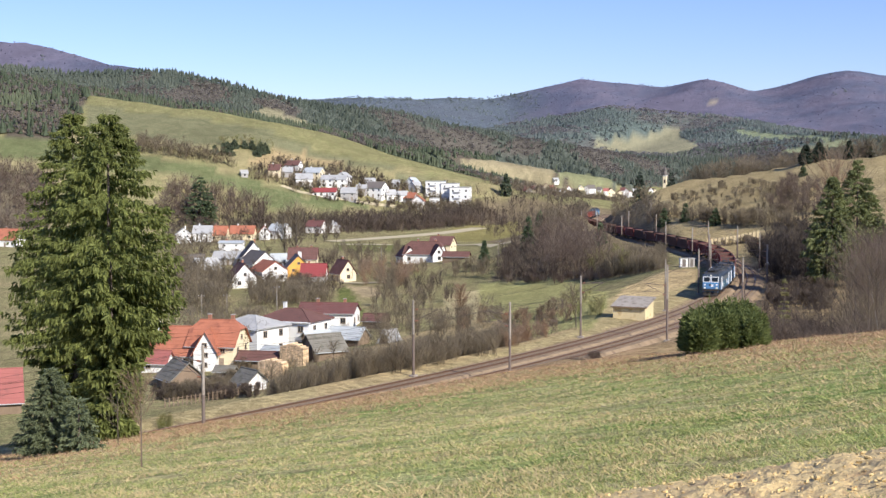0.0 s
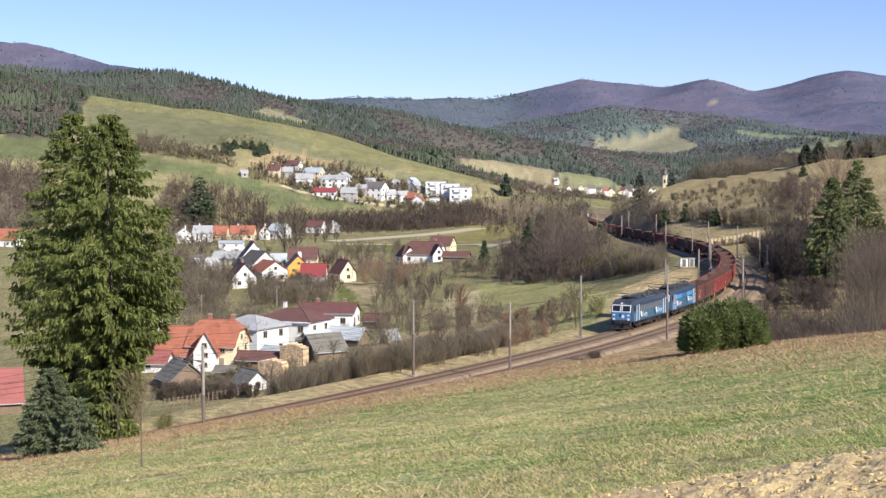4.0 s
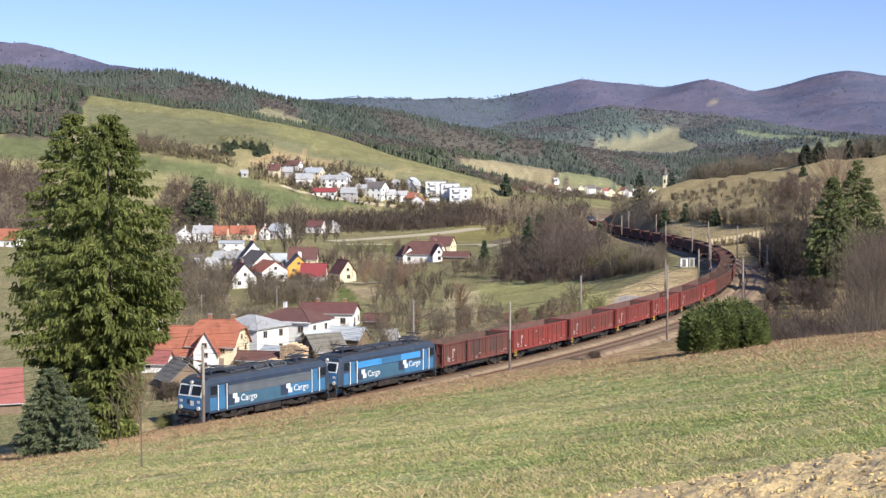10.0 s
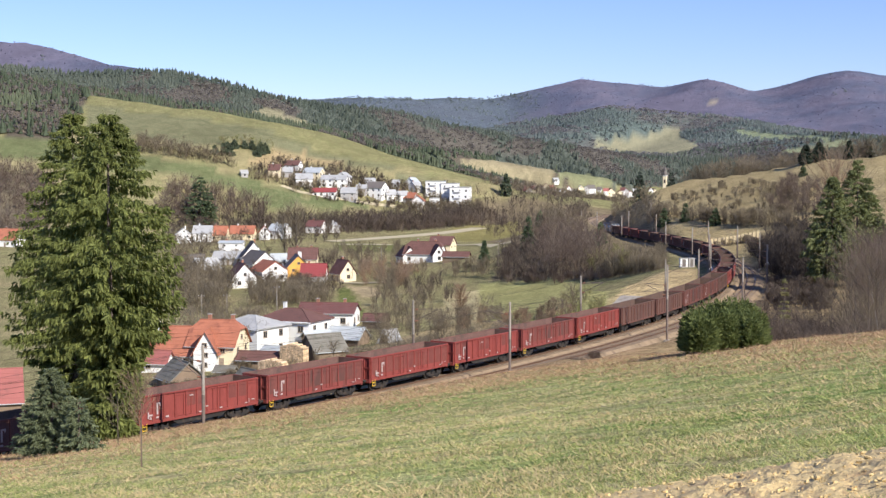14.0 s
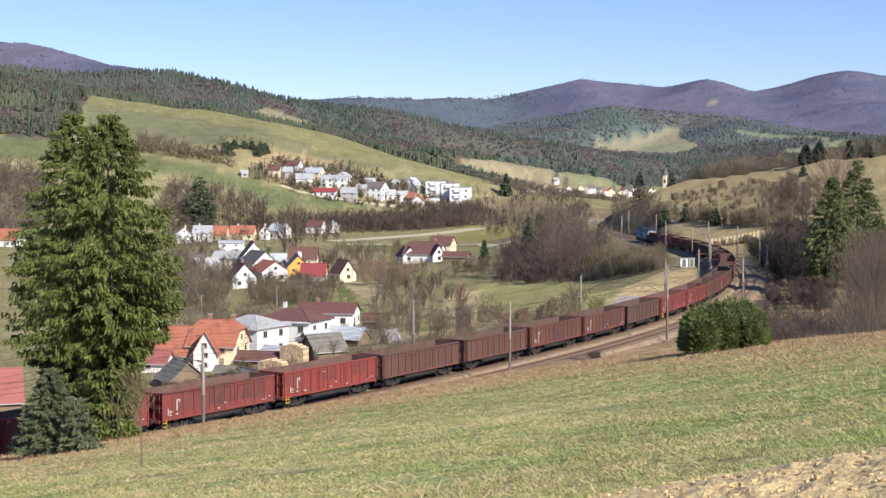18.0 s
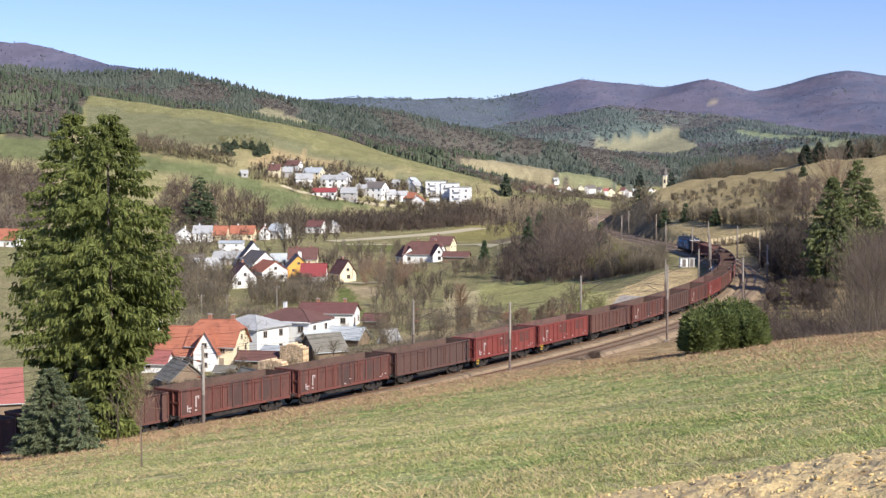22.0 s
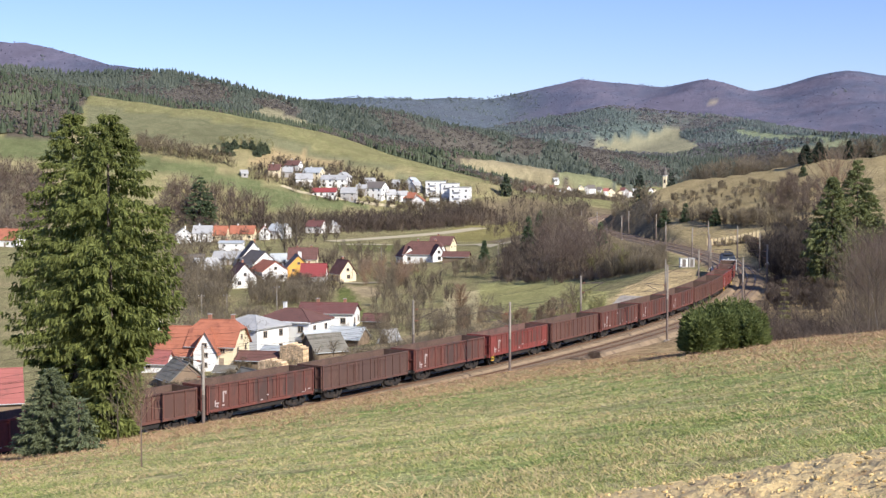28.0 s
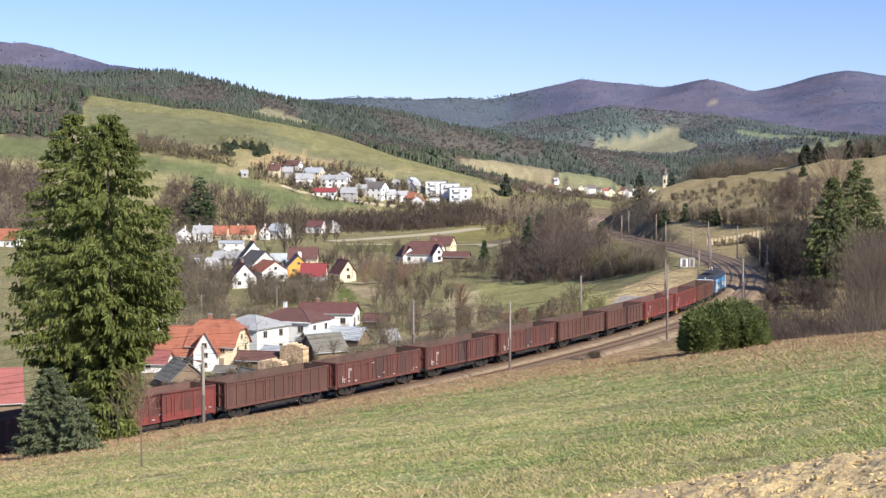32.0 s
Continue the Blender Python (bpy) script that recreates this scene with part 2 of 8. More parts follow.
M["wall_yellow"] = shader("render_yellow", (0.80, 0.62, 0.30), 0.9, 0, 0.07, 0.4, 7, 0.004)
M["wall_orange"] = shader("render_orange", (0.78, 0.42, 0.10), 0.9, 0, 0.07, 0.4, 7, 0.004)
M["wall_grey"] = shader("render_grey", (0.42, 0.40, 0.38), 0.9, 0, 0.1, 0.4, 7, 0.004)
M["wall_hut"] = shader("hut_ochre", (0.68, 0.56, 0.33), 0.9, 0, 0.12, 0.6, 7, 0.004, (0.50, 0.36, 0.18), 0.25)
M["wood_wall"] = shader("weathered_boards", (0.22, 0.16, 0.11), 0.85, 0, 0.3, 0.8, 10, 0.01, streak=0.2)
M["logs"] = shader("stacked_firewood", (0.66, 0.49, 0.31), 0.9, 0, 0.3, 1.2, 8, 0.02, (0.36, 0.23, 0.13), 0.2, per="island")
M["roof_orange"] = shader("tile_orange", (0.40, 0.150, 0.090), 0.85, 0, 0.2, 0.4, 6, 0.02, (0.27, 0.10, 0.065), 0.3)
M["roof_red"] = shader("sheet_red", (0.29, 0.062, 0.062), 0.6, 0, 0.12, 0.4, 6, 0.01)
M["roof_maroon"] = shader("tile_maroon", (0.152, 0.076, 0.064), 0.8, 0, 0.22, 0.4, 6, 0.02, (0.12, 0.065, 0.055), 0.25)
M["roof_moss"] = shader("mossy_boards", (0.19, 0.178, 0.15), 0.9, 0, 0.25, 0.5, 6, 0.02, (0.12, 0.118, 0.09), 0.3)
M["roof_faded"] = shader("faded_red_sheet", (0.33, 0.115, 0.10), 0.75, 0, 0.18, 0.4, 6, 0.01, (0.25, 0.10, 0.085), 0.25)
M["roof_dull_red"] = shader("dull_red_sheet", (0.160, 0.074, 0.066), 0.7, 0, 0.18, 0.4, 6, 0.01, (0.17, 0.055, 0.05), 0.25)
M["roof_grey"] = shader("slate_grey", (0.39, 0.39, 0.385), 0.7, 0, 0.24, 0.4, 6, 0.02, (0.46, 0.455, 0.43), 0.3)
M["roof_dark"] = shader("slate_dark", (0.162, 0.142, 0.128), 0.8, 0, 0.2, 0.4, 6, 0.02)
M["roof_hut"] = shader("weathered_felt", (0.36, 0.32, 0.275), 0.85, 0, 0.22, 0.8, 6, 0.01, (0.20, 0.17, 0.14), 0.3)
M["roof_sheet"] = shader("sheet_zinc", (0.50, 0.53, 0.54), 0.55, 0.15, 0.18, 0.5, 5, 0.01)
M["brick"] = shader("chimney_brick", (0.36, 0.17, 0.11), 0.9, 0, 0.2, 2, 12, 0.01)
M["frame_wood"] = shader("window_frame_paint", (0.30, 0.235, 0.18), 0.7, 0, 0.15, 2, 14)
M["bark"] = shader("bark", (0.145, 0.115, 0.095), 0.95, 0, 0.35, 1.2, 9, 0.03)
M["twig"] = shader("bare_twigs", (0.192, 0.155, 0.106), 0.9, 0, 0.28, 0.14, 0.7, 0, hue=(0.280, 0.230, 0.156))
M["twig_red"] = shader("bare_twigs_reddish", (0.178, 0.128, 0.098), 0.9, 0, 0.28, 0.14, 0.7, 0, hue=(0.215, 0.168, 0.132))
M["twig_dark"] = shader("dark_bare_twigs", (0.112, 0.086, 0.068), 0.9, 0, 0.28, 0.14, 0.7, 0, hue=(0.172, 0.134, 0.102))
# nearly black: the shade on the cutting bank is put into this colour
M["twig_shade"] = shader("shade_darkened_twigs", (0.040, 0.032, 0.028), 0.9, 0, 0.28, 0.14, 0.7, 0, hue=(0.065, 0.050, 0.040))
M["twig_dry"] = shader("dry_twigs", (0.390, 0.260, 0.169), 0.9, 0, 0.28, 0.14, 0.7, 0, hue=(0.286, 0.221, 0.156))
M["bud"] = shader("budding_twigs", (0.286, 0.286, 0.104), 0.9, 0, 0.28, 0.14, 0.7, 0, hue=(0.325, 0.273, 0.156))
M["spruce"] = shader("spruce_needles", (0.152, 0.184, 0.052), 0.8, 0, 0.3, 0.4, 4, 0, hue=(0.240, 0.262, 0.080), per="island")
M["spruce_blue"] = shader("blue_spruce_needles", (0.102, 0.144, 0.070), 0.8, 0, 0.3, 0.4, 4, 0, hue=(0.150, 0.192, 0.102), per="island")
M["young_spruce"] = shader("young_spruce_needles", (0.160, 0.195, 0.104), 0.85, 0, 0.3, 0.4, 4, 0, hue=(0.226, 0.255, 0.142), per="island")
M["spruce_dark"] = shader("dark_spruce_needles", (0.034, 0.048, 0.032), 0.85, 0, 0.3, 0.4, 4, 0, hue=(0.045, 0.060, 0.038), per="island")
M["pine"] = shader("pine_needles", (0.185, 0.215, 0.090), 0.8, 0, 0.3, 0.4, 4, 0, hue=(0.255, 0.275, 0.118), per="island")
M["shrub"] = shader("evergreen_shrub", (0.105, 0.140, 0.044), 0.8, 0, 0.3, 0.4, 4, 0, hue=(0.190, 0.215, 0.070), per="island")
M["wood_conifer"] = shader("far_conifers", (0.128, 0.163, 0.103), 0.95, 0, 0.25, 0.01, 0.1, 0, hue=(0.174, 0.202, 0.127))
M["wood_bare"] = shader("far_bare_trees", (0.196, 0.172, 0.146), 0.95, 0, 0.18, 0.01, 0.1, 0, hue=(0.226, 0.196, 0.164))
# ridge green carries a little haze, mixed into the base colour
M["hazy_ridge_conifer"] = shader("ridge_hazed_conifers", (0.134, 0.164, 0.132), 0.95, 0, 0.2, 0.01, 0.1, 0, hue=(0.170, 0.195, 0.156))
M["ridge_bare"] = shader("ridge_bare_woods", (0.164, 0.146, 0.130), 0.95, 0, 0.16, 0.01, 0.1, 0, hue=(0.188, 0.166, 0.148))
# the haze over the middle hill is put into these two colours
M["hazy_conifer"] = shader("distant_hazed_conifers", (0.178, 0.217, 0.212), 0.95, 0, 0.22, 0.01, 0.1, 0, hue=(0.204, 0.236, 0.222))
M["hazy_bare"] = shader("distant_hazed_bare_woods", (0.225, 0.212, 0.218), 0.95, 0, 0.14, 0.01, 0.1, 0, hue=(0.245, 0.232, 0.225))
# beech purple, with the blue of mountain haze put into it
M["hazy_beech"] = shader("far_hazed_beech_woods", (0.150, 0.160, 0.232), 0.95, 0, 0.12, 0.004, 0.03, 0, hue=(0.192, 0.178, 0.245))
M["grass_green"] = shader("meadow_grass", (0.275, 0.352, 0.096), 0.85, 0, 0.25, 0.3, 4, 0, hue=(0.385, 0.347, 0.154), per="island")
M["grass_straw"] = shader("straw_grass", (0.604, 0.512, 0.275), 0.85, 0, 0.25, 0.3, 4, 0, hue=(0.472, 0.353, 0.184), per="island")
M["grass_rust"] = shader("rusty_dry_grass", (0.356, 0.205, 0.119), 0.85, 0, 0.25, 0.3, 4, 0, hue=(0.475, 0.330, 0.191), per="island")
M["lane"] = shader("pale_gravel", (0.50, 0.43, 0.28), 0.95, 0, 0.2, 0.1, 1.5, 0.02)
M["soil"] = shader("sandy_soil", (0.64, 0.480, 0.235), 0.95, 0, 0.28, 3.0, 26, 0.03, (0.42, 0.29, 0.155), 0.3)


def ground_material():
    m = bpy.data.materials.new("open_land")
    m.use_nodes = True
    nt = m.node_tree
    b = nt.nodes["Principled BSDF"]
    b.inputs["Roughness"].default_value = 0.95
    b.inputs["Specular IOR Level"].default_value = 0.0
    at = nt.nodes.new("ShaderNodeAttribute")
    at.attribute_name = "cover"
    tc = nt.nodes.new("ShaderNodeTexCoord")
    tot = None
    for sc, de, lo, hi in ((0.012, 5, 0.90, 1.10), (0.11, 5, 0.84, 1.16), (1.3, 5, 0.64, 1.36), (9.0, 3, 0.50, 1.52), (38.0, 3, 0.52, 1.50)):
        n = nt.nodes.new("ShaderNodeTexNoise")
        n.inputs["Scale"].default_value, n.inputs["Detail"].default_value = sc, de
        nt.links.new(tc.outputs["Object"], n.inputs["Vector"])
        r = nt.nodes.new("ShaderNodeMapRange")
        r.inputs["From Min"].default_value, r.inputs["From Max"].default_value = 0.3, 0.7
        r.inputs["To Min"].default_value, r.inputs["To Max"].default_value = lo, hi
        nt.links.new(n.outputs["Fac"], r.inputs["Value"])
        if tot is None:
            tot = r.outputs["Result"]
        else:
            mu = nt.nodes.new("ShaderNodeMath")
            mu.operation = "MULTIPLY"
            nt.links.new(tot, mu.inputs[0])
            nt.links.new(r.outputs["Result"], mu.inputs[1])
            tot = mu.outputs["Value"]
    # straw showing through the green in patches
    pn = nt.nodes.new("ShaderNodeTexNoise")
    pn.inputs["Scale"].default_value, pn.inputs["Detail"].default_value = 0.35, 8
    nt.links.new(tc.outputs["Object"], pn.inputs["Vector"])
    pr = nt.nodes.new("ShaderNodeMapRange")
    pr.inputs["From Min"].default_value, pr.inputs["From Max"].default_value = 0.45, 0.65
    pr.inputs["To Max"].default_value = 0.45
    nt.links.new(pn.outputs["Fac"], pr.inputs["Value"])
    mx = nt.nodes.new("ShaderNodeMix")
    mx.data_type = "RGBA"
    mx.inputs["B"].default_value = (0.33, 0.27, 0.15, 1)
    nt.links.new(at.outputs["Color"], mx.inputs["A"])
    mf = nt.nodes.new("ShaderNodeMath")
    mf.operation = "MULTIPLY"
    nt.links.new(pr.outputs["Result"], mf.inputs[0])
    nt.links.new(at.outputs["Alpha"], mf.inputs[1])
    nt.links.new(mf.outputs["Value"], mx.inputs["Factor"])
    sc = nt.nodes.new("ShaderNodeVectorMath")
    sc.operation = "SCALE"
    nt.links.new(mx.outputs["Result"], sc.inputs[0])
    nt.links.new(tot, sc.inputs["Scale"])
    nt.links.new(sc.outputs["Vector"], b.inputs["Base Color"])
    bp = nt.nodes.new("ShaderNodeBump")
    bp.inputs["Strength"].default_value, bp.inputs["Distance"].default_value = 0.4, 0.10
    nt.links.new(tot, bp.inputs["Height"])
    nt.links.new(bp.outputs["Normal"], b.inputs["Normal"])
    return m


def leafy(name, amount):
    """Lets light through thin foliage: part of the surface is translucent."""
    nt = M[name].node_tree
    b, out = nt.nodes["Principled BSDF"], nt.nodes["Material Output"]
    tr, mx = nt.nodes.new("ShaderNodeBsdfTranslucent"), nt.nodes.new("ShaderNodeMixShader")
    nt.links.new(b.inputs["Base Color"].links[0].from_socket, tr.inputs["Color"])
    mx.inputs["Fac"].default_value = amount
    nt.links.new(b.outputs["BSDF"], mx.inputs[1])
    nt.links.new(tr.outputs["BSDF"], mx.inputs[2])
    nt.links.new(mx.outputs["Shader"], out.inputs["Surface"])


for nm_ in ("twig", "twig_red", "twig_dark", "twig_dry", "bud"):
    leafy(nm_, 0.45)
for nm_ in ("wood_conifer", "wood_bare", "hazy_ridge_conifer", "ridge_bare", "hazy_conifer", "hazy_bare", "hazy_beech"):
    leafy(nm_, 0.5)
for nm_ in ("grass_green", "grass_straw", "grass_rust"):
    leafy(nm_, 0.22)
for nm_ in ("spruce", "spruce_blue", "young_spruce", "pine", "shrub"):
    leafy(nm_, 0.47)

M["land"] = ground_material()


# ---------------------------------------------------------------- mesh helpers
def mesh_of(name, verts, faces, mats, smooth=False, index=None):
    me = bpy.data.meshes.new(name)
    me.from_pydata([tuple(v) for v in verts] if not isinstance(verts, np.ndarray) else verts.tolist(), [], faces if isinstance(faces, list) else faces.tolist())
    for m in (mats if isinstance(mats, (list, tuple)) else [mats]):
        me.materials.append(m)
    if index is not None:
        me.polygons.foreach_set("material_index", index)
    if smooth:
        me.polygons.foreach_set("use_smooth", [True] * len(me.polygons))
    me.update()
    return me


def tri_mesh(name, tris, mat):
    """A mesh from an array of loose triangles, shape (n, 3, 3)."""
    n = len(tris)
    me = bpy.data.meshes.new(name)
    me.vertices.add(n * 3)
    me.vertices.foreach_set("co", np.ascontiguousarray(tris, dtype=np.float32).ravel())
    me.loops.add(n * 3)
    me.loops.foreach_set("vertex_index", np.arange(n * 3, dtype=np.int32))
    me.polygons.add(n)
    me.polygons.foreach_set("loop_start", np.arange(0, n * 3, 3, dtype=np.int32))
    me.materials.append(mat)
    me.update(calc_edges=True)
    return me


def indexed_mesh(name, verts, tris, mat):
    """A mesh from an array of vertices and an (n, 3) array of triangles."""
    n = len(tris)
    me = bpy.data.meshes.new(name)
    me.vertices.add(len(verts))
    me.vertices.foreach_set("co", np.ascontiguousarray(verts, dtype=np.float32).ravel())
    me.loops.add(n * 3)
    me.loops.foreach_set("vertex_index", np.ascontiguousarray(tris, dtype=np.int32).ravel())
    me.polygons.add(n)
    me.polygons.foreach_set("loop_start", np.arange(0, n * 3, 3, dtype=np.int32))
    me.materials.append(mat)
    me.update(calc_edges=True)
    return me


class Shape:
    """Collects boxes, prisms and tubes into one mesh."""

    def __init__(self):
        self.v, self.f, self.mi, self.cur = [], [], [], 0

    def add(self, verts, faces):
        o = len(self.v)
        self.v += [tuple(p) for p in verts]
        self.f += [tuple(i + o for i in q) for q in faces]
        self.mi += [self.cur] * len(faces)
        return self

    def box(self, x0, x1, y0, y1, z0, z1, c=0.0):
        """A box; c chamfers its upright and lengthwise edges a little."""
        if c <= 0:
            v = [(x0, y0, z0), (x1, y0, z0), (x1, y1, z0), (x0, y1, z0), (x0, y0, z1), (x1, y0, z1), (x1, y1, z1), (x0, y1, z1)]
            return self.add(v, [(0, 3, 2, 1), (4, 5, 6, 7), (0, 1, 5, 4), (1, 2, 6, 5), (2, 3, 7, 6), (3, 0, 4, 7)])
        ring = lambda a, z: [(x0 + a, y0 + c, z), (x0 + c, y0 + a, z), (x1 - c, y0 + a, z), (x1 - a, y0 + c, z), (x1 - a, y1 - c, z), (x1 - c, y1 - a, z), (x0 + c, y1 - a, z), (x0 + a, y1 - c, z)]
        v = ring(c, z0) + ring(0, z0 + c) + ring(0, z1 - c) + ring(c, z1)
        f = [tuple(reversed(range(8))), tuple(range(24, 32))]
        for k in range(3):
            f += [(8 * k + i, 8 * k + (i + 1) % 8, 8 * k + 8 + (i + 1) % 8, 8 * k + 8 + i) for i in range(8)]
        return self.add(v, f)

    def prism(self, pts, a, b, axis="y"):
        """An outline of (u, w) pairs pushed from a to b along an axis; the other axes follow in order."""
        put = {"y": lambda u, w, t: (u, t, w), "x": lambda u, w, t: (t, u, w), "z": lambda u, w, t: (u, w, t)}[axis]
        n = len(pts)
        v = [put(u, w, a) for u, w in pts] + [put(u, w, b) for u, w in pts]
        f = [tuple(range(n)), tuple(reversed(range(n, 2 * n)))] + [(i + n, (i + 1) % n + n, (i + 1) % n, i) for i in range(n)]
        return self.add(v, f)

    def tube(self, p, q, r0, r1=None, n=6):
        p, q = Vector(p), Vector(q)
        r1 = r0 if r1 is None else r1
        d = (q - p).normalized()
        a = d.orthogonal().normalized()
        b = d.cross(a)
        v = []
        for c, r in ((p, r0), (q, r1)):
            v += [c + (a * math.cos(6.2832 * i / n) + b * math.sin(6.2832 * i / n)) * r for i in range(n)]
        return self.add(v, [tuple(reversed(range(n))), tuple(range(n, 2 * n))] + [(i, (i + 1) % n, n + (i + 1) % n, n + i) for i in range(n)])

    def mesh(self, name, mats, smooth=False):
        return mesh_of(name, self.v, self.f, mats, smooth, self.mi)


def part(name, shape, material, parent, label="", smooth=False):
    """One mesh object under a thing or under a part."""
    me = shape if isinstance(shape, bpy.types.Mesh) else shape.mesh(name, material, smooth)
    ob = new(name, me)
    ob.parent = parent
    return tagged(ob, label)


def thing(name, m, label, category, group="", kind=""):
    ob = new(name)
    ob.matrix_basis = m
    return tagged(ob, label, category, group, kind)

# ---------------------------------------------------------------- the land
def inside(poly, x, y):
    r = np.zeros(x.shape, bool)
    for (ax, ay), (bx, by) in zip(poly, poly[1:] + poly[:1]):
        c = (ay > y) != (by > y)
        with np.errstate(divide="ignore", invalid="ignore"):
            r ^= c & (x < (bx - ax) * (y - ay) / (by - ay + 1e-12) + ax)
    return r


UPPER_FIELD = [(-247, 970), (-166, 954), (-114, 931), (-45, 904), (16, 885), (6, 880), (-34, 888), (-81, 904), (-106, 902), (-125, 902), (-149, 876), (-171, 881), (-191, 892), (-226, 890)]
LOWER_FIELD = [(-373, 858), (-269, 855), (-233, 861), (-182, 849), (-123, 840), (-95, 829), (-81, 826), (-35, 836), (-73, 806), (-101, 801), (-115, 809), (-133, 817), (-162, 817), (-176, 820), (-254, 806), (-344, 792)]
DRY_BANK = [(-120, 870), (-112, 892), (-89, 908), (-67, 904), (-59, 890), (-87, 886), (-99, 868), (-115, 860)]
FOOT_FIELD = [(17, 1378), (50, 1450), (104, 1760), (128, 1740), (118, 1463), (102, 1447), (25, 1103)]
HILL_FIELD = [(264, 2475), (338, 2542), (395, 2587), (413, 2625), (440, 2620), (429, 2549), (427, 2357), (408, 2306), (366, 2299), (330, 2377), (321, 2470)]
FAR_FIELD = [(512, 2507), (603, 2291), (621, 2241), (602, 2237), (516, 2401)]
LOW_FAR_FIELD = [(605, 2222), (641, 2216), (622, 2148), (532, 2152), (533, 2210)]
HIGH_CLEARING = [(717, 3905), (790, 3940), (796, 3930), (730, 3895)]

VALLEY_PASTURE = [(121, 1469), (194, 1890), (184, 1522), (187, 1522), (134, 1475)]
RIDGE_CLEARING = [(-246, 1727), (-234, 1857), (-179, 1828), (-164, 1795), (-137, 1295), (-217, 1721)]
VALLEY_SCRUB = [(21, 874), (195, 1422), (212, 1545), (90, 1433), (28, 902)]
VILLAGE_EDGE = [(-133, 619), (-146, 747), (-84, 787), (-21, 817), (39, 838), (38, 812), (-20, 771), (-68, 750), (-125, 640)]
WEST_SLOPE = [(-227, 669), (-191, 683), (-221, 791), (-265, 781)]
BANK_GRASS = [(-12, 130), (-1, 147), (15, 179), (23, 203), (20, 225), (6, 315), (-10, 280), (-21, 236)]
CURVE_SCRUB = [(14, 408), (42, 345), (50, 315), (68, 424), (109, 888), (20, 871), (15, 815), (23, 489)]
GARDEN_TAN = [(-1, 301), (10, 302), (10, 388), (0, 387)]
GARDEN_FIELD = [(10, 413), (31, 379), (37, 333), (26, 220), (19, 182), (12, 206), (8, 312)]
SOWN_FIELD = [(5, 793), (44, 812), (38, 631), (4, 689)]
TILLED_PATCH = [(-30, 430), (-21, 428), (-16, 387), (-22, 386)]
GREEN_STRIP = [(-32, 419), (-29, 426), (-18, 336), (-19, 323), (-27, 367)]
ORCHARD_GRASS = [(-51, 685), (2, 640), (-20, 594), (-45, 605)]
KNOLL = [(27, 220), (31, 246), (43, 295), (56, 306), (48, 266), (38, 240)]
COVER = [(UPPER_FIELD, (0.178, 0.178, 0.1)), (LOWER_FIELD, (0.138, 0.157, 0.073)), (DRY_BANK, (0.36, 0.275, 0.15)), (FOOT_FIELD, (0.285, 0.245, 0.15)), (HILL_FIELD, (0.275, 0.262, 0.17)), (FAR_FIELD, (0.22, 0.255, 0.155)), (LOW_FAR_FIELD, (0.225, 0.25, 0.15)), (HIGH_CLEARING, (0.31, 0.27, 0.22)), (VALLEY_PASTURE, (0.22, 0.23, 0.125)), (RIDGE_CLEARING, (0.27, 0.25, 0.155)), (VALLEY_SCRUB, (0.17, 0.145, 0.09)), (VILLAGE_EDGE, (0.17, 0.148, 0.092)), (WEST_SLOPE, (0.17, 0.145, 0.1)), (BANK_GRASS, (0.40, 0.312, 0.168)), (CURVE_SCRUB, (0.2, 0.16, 0.1)), (GARDEN_TAN, (0.42, 0.36, 0.2)), (GARDEN_FIELD, (0.33, 0.315, 0.135)), (SOWN_FIELD, (0.25, 0.22, 0.09)), (TILLED_PATCH, (0.47, 0.37, 0.22)), (GREEN_STRIP, (0.15, 0.17, 0.06)), (ORCHARD_GRASS, (0.17, 0.18, 0.07)), (KNOLL, (0.47, 0.36, 0.195))]
OPEN_FIELDS = [UPPER_FIELD, FOOT_FIELD, HILL_FIELD, FAR_FIELD, LOW_FAR_FIELD, HIGH_CLEARING, VALLEY_PASTURE, RIDGE_CLEARING]
WEST_WOOD = [(-372, 855), (-270, 859), (-233, 865), (-235, 909), (-246, 966), (-262, 1060), (-300, 1180), (-900, 1350), (-900, 900)]


def is_wood(x, y):
    """Where the far woods stand: 1 ridge woods, 2 far mountains, 0 none."""
    z = ground_z(x, y)
    k = np.zeros(x.shape, int)
    k[(y > 1010) & (z > 6)] = 1
    k[(y > 2950)] = 2
    k[(x < -560) & (y > 2300)] = 2
    k[(y < 1080) & (x > -262 + 0 * y)] = 0
    k[(y < 1000)] = 0
    k[inside(WEST_WOOD, x, y)] = 1
    for p in OPEN_FIELDS:
        k[inside(p, x, y)] = 0
    return k


